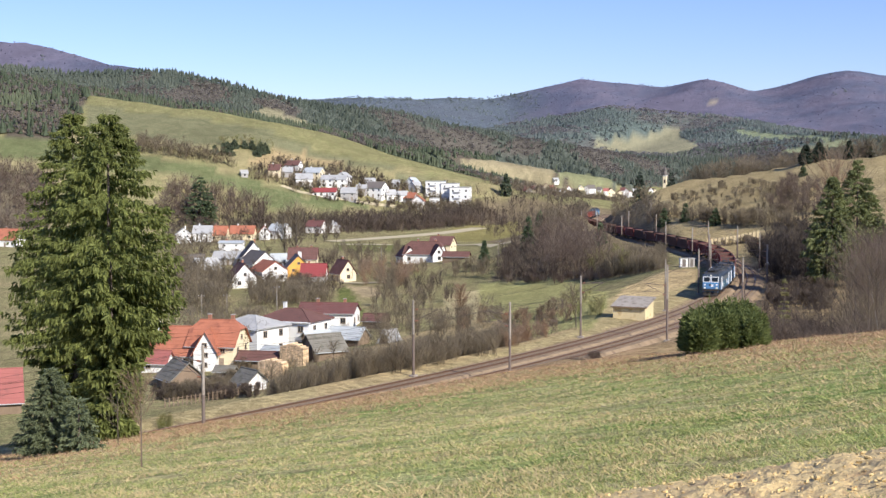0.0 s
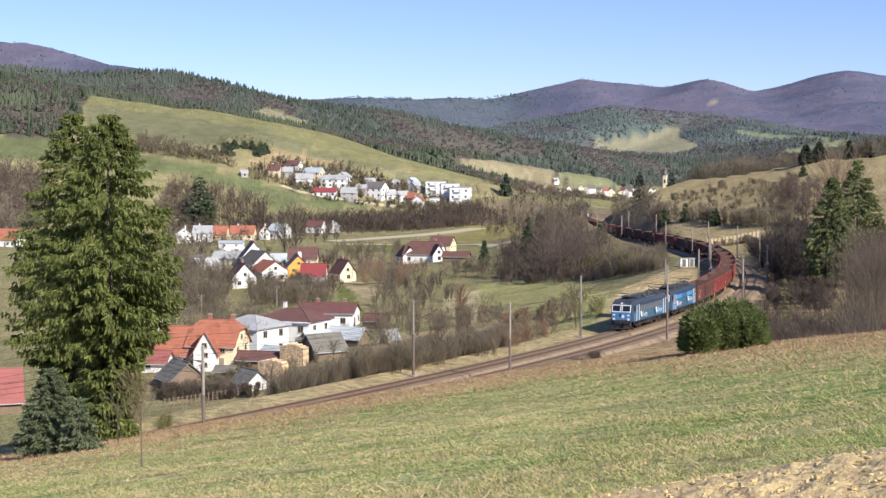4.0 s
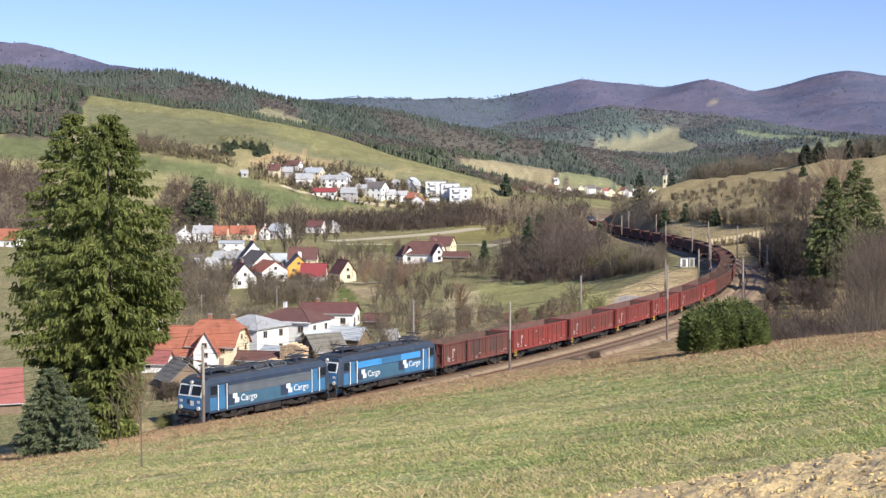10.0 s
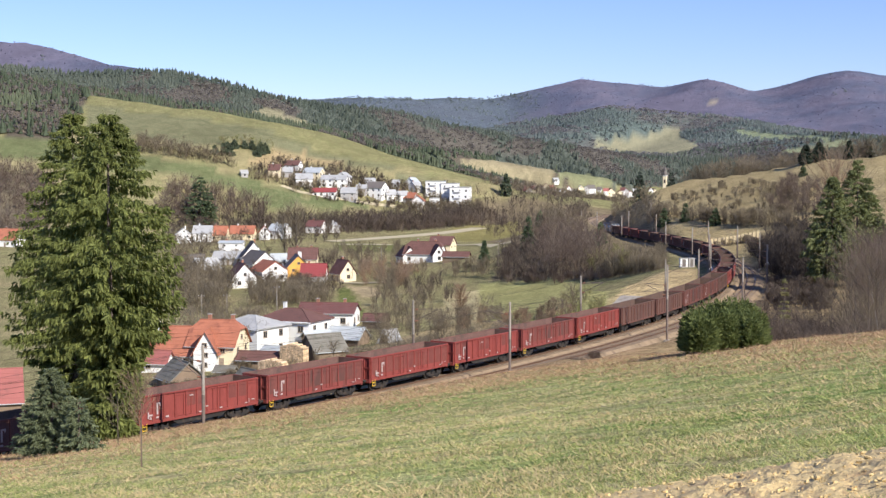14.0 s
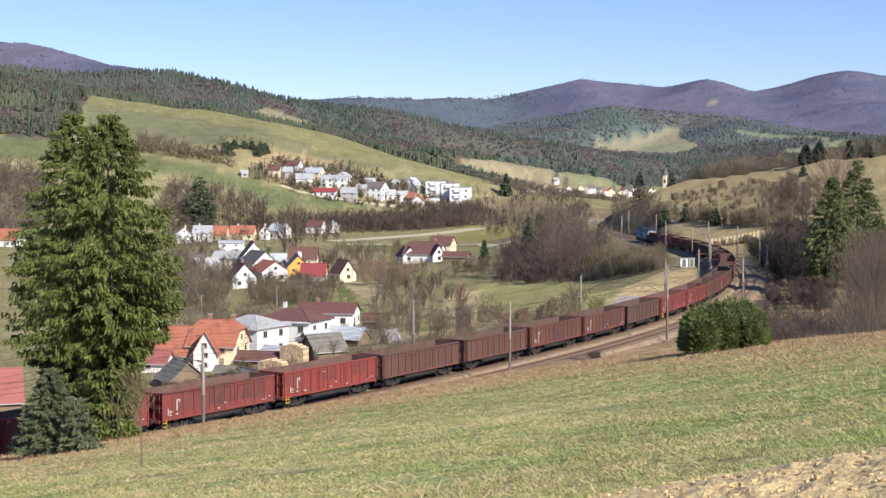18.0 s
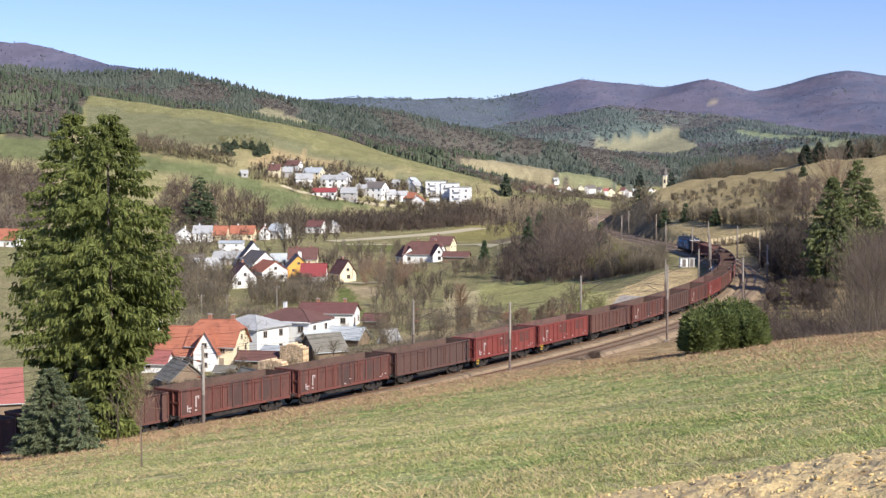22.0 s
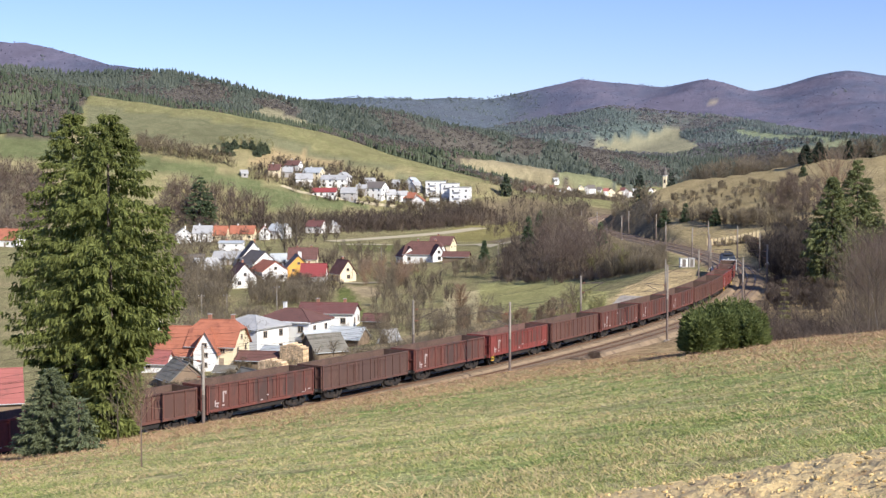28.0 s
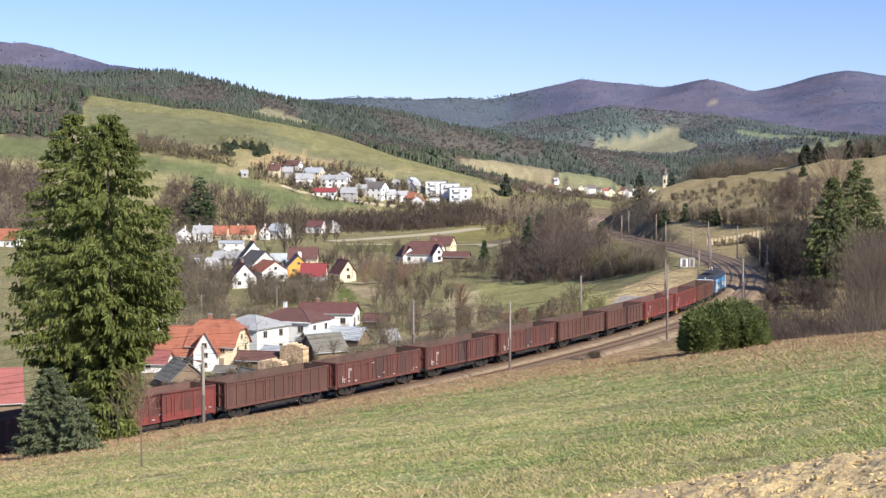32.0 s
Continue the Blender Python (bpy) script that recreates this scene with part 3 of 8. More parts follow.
def land_cover(x, y, z):
    n1, n2 = wave(x, y, 60, 21), wave(x, y, 17, 22)
    t = np.clip(0.5 + 0.3 * n1 + 0.2 * n2, 0, 1)[:, None]
    col = np.array((0.295, 0.25, 0.135)) * t + np.array((0.215, 0.212, 0.098)) * (1 - t)
    al = np.ones(len(x))
    s, off = line_off(x, y)
    meadow = (y < 262) & (off > 6.5)
    tm = np.clip(t[:, 0] - 0.10 + 0.30 * wave(x, y, 5.5, 26) + 0.28 * wave(x, y, 2.4, 27), 0, 1)[:, None]
    col[meadow] = (np.array((0.47, 0.41, 0.205)) * tm + np.array((0.200, 0.285, 0.082)) * (1 - tm))[meadow]
    # rusty rough grass along the lower rim and the brow of the meadow
    rim = np.clip(1.25 - (off - 7) / 34, 0, 1) * (0.6 + 0.4 * t[:, 0])
    brow = np.clip(((x - 25) * 0.971 + (y - 89) * 0.239 + 27) / 20, 0, 1)
    rim = np.where(meadow, np.maximum(rim, brow * 0.8), 0)[:, None]
    col = col * (1 - rim) + np.array((0.345, 0.225, 0.135)) * rim
    bed = np.abs(off - TRACK_GAP / 2) < 6.0
    col[bed] = (0.33, 0.245, 0.155)
    east = (off > 8) & (y > 262) & (y < 900)
    col[east] = (np.array((0.41, 0.325, 0.170)) * t + np.array((0.31, 0.245, 0.13)) * (1 - t))[east]
    verge = (off < -3.5) & (off > -16) & (s < 130)
    col[verge] = (0.40, 0.325, 0.17)
    w = is_wood(x, y)
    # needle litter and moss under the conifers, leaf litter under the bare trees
    # the two farther bands have some haze blue put into their colours
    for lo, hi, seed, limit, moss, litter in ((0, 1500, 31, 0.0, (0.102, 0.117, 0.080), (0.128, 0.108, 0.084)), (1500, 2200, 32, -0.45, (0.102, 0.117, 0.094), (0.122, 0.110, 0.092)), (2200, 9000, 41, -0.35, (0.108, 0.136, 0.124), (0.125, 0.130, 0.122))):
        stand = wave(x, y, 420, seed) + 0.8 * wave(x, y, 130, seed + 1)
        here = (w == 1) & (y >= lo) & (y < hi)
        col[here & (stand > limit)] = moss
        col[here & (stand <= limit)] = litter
    # mountain beech: the purple-blue of distance haze is part of the colour
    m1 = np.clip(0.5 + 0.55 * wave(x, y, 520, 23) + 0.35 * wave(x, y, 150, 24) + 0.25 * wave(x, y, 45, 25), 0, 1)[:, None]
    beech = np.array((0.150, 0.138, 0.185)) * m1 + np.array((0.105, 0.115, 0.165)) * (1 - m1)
    # conifers clothe the lower western summits, haze blue put into their colour
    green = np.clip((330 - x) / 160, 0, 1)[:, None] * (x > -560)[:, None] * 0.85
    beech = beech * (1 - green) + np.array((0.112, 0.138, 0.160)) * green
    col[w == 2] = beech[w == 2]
    al[w > 0] = 0
    far = (y > 900) & (w == 0)
    col[far] = (0.21, 0.205, 0.095)
    for p, c in COVER:
        m = inside(p, x, y)
        col[m] = c
        al[m] = 0.35
    return np.concatenate((col, al[:, None]), 1)


def build_ground():
    rad = [0.0]
    r = 0.5
    while r < 4850:
        rad.append(r)
        r += max(0.6, r * (0.008 if 90 < r < 380 else 0.0135))
    rad = np.array(rad + [4850.0])
    fine = np.arange(-24, 24.01, 0.18)
    ang = np.radians(np.concatenate((fine, np.arange(26, 334, 3.0))))
    nr, na = len(rad), len(ang)
    R, A = np.meshgrid(rad[1:], ang, indexing="ij")
    x, y = (R * np.sin(A)).ravel(), (R * np.cos(A)).ravel()
    x, y = np.concatenate(([0.0], x)), np.concatenate(([0.0], y))
    z = ground_z(x, y)
    i = np.arange(nr - 2)[:, None] * na + np.arange(na)[None, :] + 1
    j = np.arange(nr - 2)[:, None] * na + (np.arange(na)[None, :] + 1) % na + 1
    a, b, c, d = i.ravel(), j.ravel(), (j + na).ravel(), (i + na).ravel()
    tris = np.concatenate((np.stack((a, b, c), 1), np.stack((a, c, d), 1)))[:, ::-1]
    k = np.arange(na)
    tris = np.concatenate((tris, np.stack((np.zeros(na, int), (k + 1) % na + 1, k + 1), 1)))
    me = indexed_mesh("ground", np.stack((x, y, z), 1), tris, M["land"])
    me.polygons.foreach_set("use_smooth", [True] * len(me.polygons))
    at = me.attributes.new("cover", "FLOAT_COLOR", "POINT")
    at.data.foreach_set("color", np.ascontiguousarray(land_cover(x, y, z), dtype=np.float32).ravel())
    return tagged(new("ground", me), "valley land of spring meadows, fields and wooded hills", "ground", kind="structure")


ground = build_ground()

# ---------------------------------------------------------------- railway
def sweep(profile, s0, s1, step, base_off, close=True):
    """A strip swept along the line: profile is (offset, height) pairs."""
    ss = np.arange(s0, s1 + 0.01, step)
    n = len(profile)
    v = []
    for s in ss:
        for o, h in profile:
            x, y, _ = on_line(s, base_off + o)
            v.append((x, y, h))
    f = []
    for i in range(len(ss) - 1):
        for j in range(n if close else n - 1):
            k = (j + 1) % n
            f.append((i * n + j, i * n + k, (i + 1) * n + k, (i + 1) * n + j))
    return v, f


def build_track(base_off, label):
    t = thing("railway_track", Matrix(), label, "railway track", "double track")
    v, f = sweep([(-2.45, -0.75), (-1.75, -0.20), (1.75, -0.20), (2.45, -0.75)], -398, 756, 4, base_off, False)
    part("ballast", mesh_of("ballast", v, [q[::-1] for q in f], M["ballast"]), None, t, "sandy brown ballast bed")
    for side in (-0.755, 0.755):
        v, f = sweep([(side - 0.07, -0.17), (side - 0.02, -0.13), (side - 0.035, 0.0), (side + 0.035, 0.0), (side + 0.02, -0.13), (side + 0.07, -0.17)], -398, 756, 4, base_off)
        part("rail", mesh_of("rail", v, f, M["rail"]), None, t, "rust-brown steel rail")
    sh = Shape()
    for s in np.arange(-100, 560, 0.62):
        x, y, h = on_line(s, base_off)
        ca, sa = math.cos(h), math.sin(h)
        c = [(x + ca * a + sa * b, y - sa * a + ca * b) for a, b in ((-1.28, -0.13), (1.28, -0.13), (1.28, 0.13), (-1.28, 0.13))]
        vs = [(*p, -0.24) for p in c] + [(*p, -0.155) for p in c]
        sh.add(vs, [(4, 5, 6, 7), (0, 1, 5, 4), (1, 2, 6, 5), (2, 3, 7, 6), (3, 0, 4, 7)])
    tagged(part("sleeper_bed", sh, M["sleeper"], t, "grey-brown sleepers"), kind="stuff")
    return t


build_track(0.0, "outer railway track on brown ballast, used by the train")
build_track(TRACK_GAP, "empty railway track on brown ballast beside the other")

# ---------------------------------------------------------------- the train
# Vehicles are built with x forwards, y to the left, z up from the rail; the meadow side is y > 0.
def wheelset(t, x, r, mat):
    for y in (-0.76, 0.76):
        sh = Shape()
        sgn = 1 if y > 0 else -1
        sh.tube((x, y - 0.065, r), (x, y + 0.065, r), r, n=14)
        sh.tube((x, y, r), (x, y + sgn * 0.14, r), 0.16, 0.13, n=8)
        part("wheel", sh, mat, t)


def bogie(t, xc, base, r, width, loco=False):
    sh = Shape()
    for y in (-width, width):
        sh.prism([(xc - base / 2 - 0.35, r + 0.10), (xc - base / 2 + 0.25, r + 0.28), (xc - 0.45, r - 0.02), (xc + 0.45, r - 0.02), (xc + base / 2 - 0.25, r + 0.28), (xc + base / 2 + 0.35, r + 0.10),
                  (xc + base / 2 + 0.2, r - 0.1), (xc + 0.5, r - 0.25), (xc - 0.5, r - 0.25), (xc - base / 2 - 0.2, r - 0.1)][::-1], y - 0.06, y + 0.06)
        for x in (xc - base / 2, xc + base / 2):
            sh.box(x - 0.17, x + 0.17, y - 0.12, y + 0.12, r - 0.16, r + 0.16, 0.04)
            for dx in (-0.3, 0.3):
                sh.tube((x + dx, y, r + 0.02), (x + dx, y, r + 0.32), 0.085, n=6)
        if loco:
            sh.box(xc - 0.3, xc + 0.3, y - 0.16, y + 0.16, r - 0.05, r + 0.45, 0.05)
            sh.tube((xc - base / 2, y * 1.08, r + 0.1), (xc - 0.2, y * 1.08, r + 0.4), 0.07, n=6)
            sh.tube((xc + base / 2, y * 1.08, r + 0.1), (xc + 0.2, y * 1.08, r + 0.4), 0.07, n=6)
    sh.box(xc - 0.3, xc + 0.3, -width, width, r - 0.1, r + 0.2)
    part("bogie", sh, M["under"], t)
    for x in (xc - base / 2, xc + base / 2):
        wheelset(t, x, r, M["under"])


def buffers(t, xe, sgn):
    for y in (-0.875, 0.875):
        sh = Shape()
        sh.tube((xe - sgn * 0.55, y, 1.05), (xe - sgn * 0.06, y, 1.05), 0.11, n=8)
        sh.tube((xe - sgn * 0.06, y, 1.05), (xe, y, 1.05), 0.24, 0.22, n=12)
        part("buffer", sh, M["under"], t)
    sh = Shape().box(min(xe - sgn * 0.5, xe), max(xe - sgn * 0.5, xe), -0.06, 0.06, 0.92, 1.08)
    part("coupling", sh, M["under"], t)


def emblem(t, x, y, z, s, sgn, word=True):
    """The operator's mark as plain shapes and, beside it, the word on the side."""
    yy = y + sgn * 0.006
    fx = -sgn
    a, b = sorted((x - fx * 0.62 * s, x + fx * 0.45 * s))
    part("mark", Shape().box(a, b, yy - 0.003, yy + 0.003, z - 0.05 * s, z + 1.0 * s), M["loco_dark"], t, "dark blue square mark")
    a, b = sorted((x + fx * 0.22 * s, x + fx * 0.82 * s))
    m2 = Shape().box(a, b, yy - 0.006 + sgn * 0.004, yy + 0.006 + sgn * 0.004, z + 0.55 * s, z + 1.0 * s)
    a, b = sorted((x + fx * 0.5 * s, x + fx * 1.08 * s))
    m2.box(a, b, yy - 0.006 + sgn * 0.004, yy + 0.006 + sgn * 0.004, z + 0.10 * s, z + 0.55 * s)
    part("mark", m2, M["white"], t, "white stepped mark")
    if word:
        cu = bpy.data.curves.new("lettering", "FONT")
        cu.body, cu.size, cu.extrude, cu.resolution_u = "Cargo", 0.90 * s, 0.004, 3
        tmp = bpy.data.objects.new("lettering", cu)
        scene.collection.objects.link(tmp)
        me = bpy.data.meshes.new_from_object(tmp.evaluated_get(bpy.context.evaluated_depsgraph_get()))
        bpy.data.objects.remove(tmp)
        me.materials.clear()
        me.materials.append(M["white"])
        ob = new("lettering", me)
        ob.parent = t
        turn = Matrix.Rotation(math.pi if sgn > 0 else 0, 4, "Z") @ Matrix.Rotation(math.pi / 2, 4, "X")
        ob.matrix_basis = Matrix.Translation((x + fx * 1.3 * s, y + sgn * 0.012, z + 0.16 * s)) @ turn
        tagged(ob, "white lettering on the side")


LOCO_LEN, WAG_LEN = 16.8, 14.04


def pantograph(t, xc, d):
    base = part("pantograph", Shape().box(xc - 1.1, xc + 1.1, -0.6, 0.6, 4.18, 4.24), M["loco_roof"], t, "folded dark pantograph")
    for y in (-0.55, 0.55):
        part("lower_arm", Shape().tube((xc - d * 1.0, y, 4.22), (xc + d * 0.9, y * 0.5, 4.42), 0.035, n=5), M["loco_roof"], base)
        part("upper_arm", Shape().tube((xc + d * 0.9, y * 0.5, 4.42), (xc - d * 0.7, y * 0.8, 4.56), 0.03, n=5), M["loco_roof"], base)
    for x in (0.7, 0.95):
        part("contact_strip", Shape().tube((xc - d * x, -0.85, 4.60), (xc - d * x, 0.85, 4.60), 0.04, n=5), M["loco_roof"], base)
    for x in (-0.9, 0.9):
        for y in (-0.5, 0.5):
            part("insulator", Shape().tube((xc + x, y, 3.95), (xc + x, y, 4.2), 0.06, n=6), M["loco_roof"], base)


def build_loco(label, scheme):
    """Four-axle electric locomotive with two cabs. scheme 0: grey louvre band; 1: bright band and teal panels."""
    t = thing("locomotive", Matrix(), label, "locomotive", "locomotives of the train")
    L = 7.85
    # side outline of the body, with raked cab fronts
    w = 1.48
    body = Shape()
    sec = [(-w, 1.12), (-w, 2.25), (-w + 0.02, 3.35), (-w + 0.22, 3.72), (w - 0.22, 3.72), (w - 0.02, 3.35), (w, 2.25), (w, 1.12)]
    for x0, x1 in ((-L + 0.9, L - 0.9),):
        n = len(sec)
        rows = []
        for x, k, dz in ((-L, 0.92, 0.0), (-L + 0.25, 0.985, 0), (-L + 0.9, 1, 0), (L - 0.9, 1, 0), (L - 0.25, 0.985, 0), (L, 0.92, 0.0)):
            rake = lambda z: max(0, z - 2.35) * 0.30 * (1 if abs(x) > L - 0.5 else 0.0) * (1 if x < 0 else -1)
            rows.append([(x + rake(z), y * k, z if z < 3.4 else z - (0.10 if abs(x) > L - 0.5 else 0)) for y, z in sec])
        v = [p for row in rows for p in row]
        f = []
        for i in range(len(rows) - 1):
            for j in range(n - 1):
                f.append((i * n + j, (i + 1) * n + j, (i + 1) * n + j + 1, i * n + j + 1))
            f.append((i * n + n - 1, (i + 1) * n + n - 1, (i + 1) * n, i * n))
        f.append(tuple(range(n)))
        f.append(tuple(reversed(range((len(rows) - 1) * n, len(rows) * n))))
        body.add(v, f)
    part("body", body, M["loco_body"], t, "blue painted locomotive body")
    # roof
    rf = Shape()
    rf.prism([(-L + 0.75, 3.70), (-L + 1.2, 3.86), (L - 1.2, 3.86), (L - 0.75, 3.70)][::-1], -1.22, 1.22)
    part("roof", rf, M["loco_roof"], t, "dirty dark roof")
    for xc in (-1.9, 0.35, 2.6):
        part("roof_hatch", Shape().box(xc - 0.95, xc + 0.95, -0.85, 0.85, 3.84, 4.08, 0.06), M["loco_roof"], t)
    for xc in (-3.15, 4.0):
        part("roof_rail", Shape().box(xc - 0.25, xc + 0.25, -1.0, 1.0, 3.86, 4.0, 0.04), M["loco_roof"], t)
    if scheme == 0:
        for xc in (-1.55, 0.55):
            for sy in (1, -1):
                rl = Shape()
                for x0, x1, v0, v1 in ((-0.85, 0.85, 0, 0.12), (-0.85, 0.85, 0.88, 1), (-0.85, -0.75, 0.12, 0.88), (0.75, 0.85, 0.12, 0.88)):
                    p0, p1 = (1.24 - 0.42 * v0, 3.82 + 0.34 * v0), (1.24 - 0.42 * v1, 3.82 + 0.34 * v1)
                    rl.prism([(sy * p0[0], p0[1]), (sy * p1[0], p1[1]), (sy * p1[0], p1[1] + 0.05), (sy * p0[0], p0[1] + 0.05)][::sy], xc + x0, xc + x1, "x")
                part("roof_light", rl, M["loco_grey"], t, "pale-framed roof light")
    pantograph(t, -5.1, 1)
    pantograph(t, 5.1, -1)
    # horns, insulators and bus bar on the roof
    bus = Shape().tube((-4.0, 0.9, 4.25), (4.0, 0.9, 4.25), 0.03, n=5)
    for x in (-4, -2, 0, 2, 4):
        bus.tube((x, 0.9, 3.85), (x, 0.9, 4.25), 0.055, n=6)
    part("bus_bar", bus, M["loco_roof"], t)
    # colour bands and panels on both sides
    for sgn in (1, -1):
        def panel(name, x0, x1, z0, z1, mat, lab, proud=0.012):
            a, b = sorted((sgn * (w - 0.02), sgn * (w + proud)))
            part(name, Shape().box(x0, x1, a, b, z0, z1), mat, t, lab)
        panel("lower_band", -7.1, 7.1, 1.2, 2.22, M["loco_light"], "mid blue lower band", 0.006)
        panel("upper_band", -6.0, 6.0, 3.02, 3.34, M["loco_dark"], "dark blue band under the roof", 0.004)
        if scheme == 0:
            panel("louvre_panel", -5.7, 5.0, 2.25, 3.0, M["loco_grey"], "grey louvred panel")
            for i in range(26):
                x = -5.6 + i * 0.41
                a, b = sorted((sgn * (w + 0.005), sgn * (w + 0.017)))
                part("louvre", Shape().box(x, x + 0.05, a, b, 2.3, 2.95), M["loco_grey"], t)
            panel("lower_panel", -2.2, 5.4, 1.2, 2.2, M["loco_teal"], "dull teal lower panel", 0.008)
        else:
            panel("bright_band", -4.9, -1.7, 2.48, 3.06, M["loco_bright"], "bright blue band")
            panel("bright_band", 1.4, 5.2, 2.48, 3.06, M["loco_bright"], "bright blue band")
            panel("mid_band", -1.7, 1.4, 2.48, 3.06, M["loco_light"], "faded mid blue band")
            panel("lower_panel", -2.4, 4.9, 1.2, 2.4, M["loco_teal"], "dull teal lower panel", 0.008)
        panel("skirt", -7.2, 7.2, 1.0, 1.16, M["loco_dark"], "dark skirt", 0.02)
        for x in (-6.75, 6.75):
            panel("cab_window", x - 0.45, x + 0.25 if x > 0 else x + 0.45, 2.45, 3.15, M["glass"], "cab side window", 0.02)
        for x in (-5.75, 5.75):
            panel("cab_door", x - 0.33, x + 0.33, 1.2, 3.15, M["loco_light"], "blue cab door", 0.02)
            for dx in (-0.5, 0.5):
                sh = Shape().tube((x + dx, sgn * (w + 0.09), 1.15), (x + dx, sgn * (w + 0.09), 3.2), 0.042, n=6)
                sh.tube((x + dx, sgn * w, 1.2), (x + dx, sgn * (w + 0.09), 1.2), 0.03, n=5).tube((x + dx, sgn * w, 3.15), (x + dx, sgn * (w + 0.09), 3.15), 0.03, n=5)
                part("handrail", sh, M["white"], t, "white grab rail by the door")
            for z in (0.35, 0.68, 0.98):
                a, b = sorted((sgn * 1.3, sgn * 1.5))
                part("step", Shape().box(x - 0.28, x + 0.28, a, b, z, z + 0.04), M["under"], t)
        emblem(t, 4.7 * (1 if sgn > 0 else -1), sgn * (w + 0.02), 1.42, 0.86, sgn)
        emblem(t, -1.8 * (1 if sgn > 0 else -1), sgn * (w + 0.02), 1.42 if scheme == 0 else 1.6, 0.86, sgn)
    # cab fronts
    for sgn in (1, -1):
        X = lambda z: sgn * (L + 0.008 - max(0, z - 2.35) * 0.30)
        def slab(name, y0, y1, z0, z1, mat, lab, out=0.03):
            a, b = X(z0), X(z1)
            v = [(a - sgn * 0.02, y0, z0), (a - sgn * 0.02, y1, z0), (b - sgn * 0.02, y1, z1), (b - sgn * 0.02, y0, z1),
                 (a + sgn * out, y0, z0), (a + sgn * out, y1, z0), (b + sgn * out, y1, z1), (b + sgn * out, y0, z1)]
            f = [(0, 3, 2, 1), (4, 5, 6, 7), (0, 1, 5, 4), (1, 2, 6, 5), (2, 3, 7, 6), (3, 0, 4, 7)]
            return part(name, Shape().add(v, f if sgn > 0 else [q[::-1] for q in f]), mat, t, lab)
        slab("front_panel", -1.3, 1.3, 1.25, 2.34, M["loco_front"], "pale blue cab front", 0.008)
        slab("front_band", -1.3, 1.3, 1.2, 1.34, M["loco_dark"], "dark blue front band", 0.012)
        for y in (-0.66, 0.66):
            slab("windscreen_frame", y - 0.61, y + 0.61, 2.36, 3.28, M["white"], "pale windscreen frame", 0.035)
            slab("windscreen", y - 0.50, y + 0.50, 2.47, 3.18, M["glass"], "dark windscreen", 0.05)
        slab("front_stripe", -1.2, 1.2, 2.18, 2.3, M["loco_bright"], "bright blue stripe", 0.02)
        slab("front_mark", -0.3, 0.05, 1.75, 2.12, M["loco_dark"], "dark mark", 0.018)
        slab("front_mark", 0.05, 0.42, 1.62, 2.02, M["white"], "white mark", 0.018)
        slab("valance", -1.25, 1.25, 0.55, 1.0, M["loco_light"], "blue front valance", -0.1)
        for y in (-0.98, 0.98):
            sh = Shape().tube((X(1.45), y, 1.45), (X(1.45) + sgn * 0.09, y, 1.45), 0.17, n=10)
            part("headlight", part_mesh(sh, "headlight", M["lamp_glass"]), None, t, "round headlight")
            slab("plate", y - 0.16, y + 0.16, 1.86, 2.08, M["white"], "pale plate", 0.02)
        sh = Shape().tube((X(3.4), 0, 3.45), (X(3.4) + sgn * 0.16, 0, 3.45), 0.14, n=10)
        part("headlight", part_mesh(sh, "headlight", M["lamp_glass"]), None, t, "round top headlight")
        sh = Shape().box(sgn * L - 0.25, sgn * L + 0.25, -1.3, 1.3, 0.92, 1.2, 0.03)
        part("buffer_beam", sh, M["under"], t)
        pl = Shape().prism([(sgn * (L - 0.1), 0.25), (sgn * (L + 0.25), 0.2), (sgn * (L + 0.05), 0.75), (sgn * (L - 0.1), 0.75)][::sgn], -1.25, 1.25)
        part("rail_guard", pl, M["under"], t)
        buffers(t, sgn * LOCO_LEN / 2, sgn)
    # underframe
    un = Shape().box(-7.4, 7.4, -1.2, 1.2, 0.95, 1.14)
    un.box(-1.6, 1.6, -1.3, 1.3, 0.35, 1.0, 0.06).box(-2.3, -1.75, -1.2, 1.2, 0.5, 0.95, 0.05).box(1.75, 2.3, -1.2, 1.2, 0.5, 0.95, 0.05)
    part("underframe", un, M["under"], t)
    for xc in (-4.15, 4.15):
        bogie(t, xc, 3.2, 0.60, 1.08, True)
    return t


def part_mesh(sh, name, mat):
    return sh.mesh(name, mat)


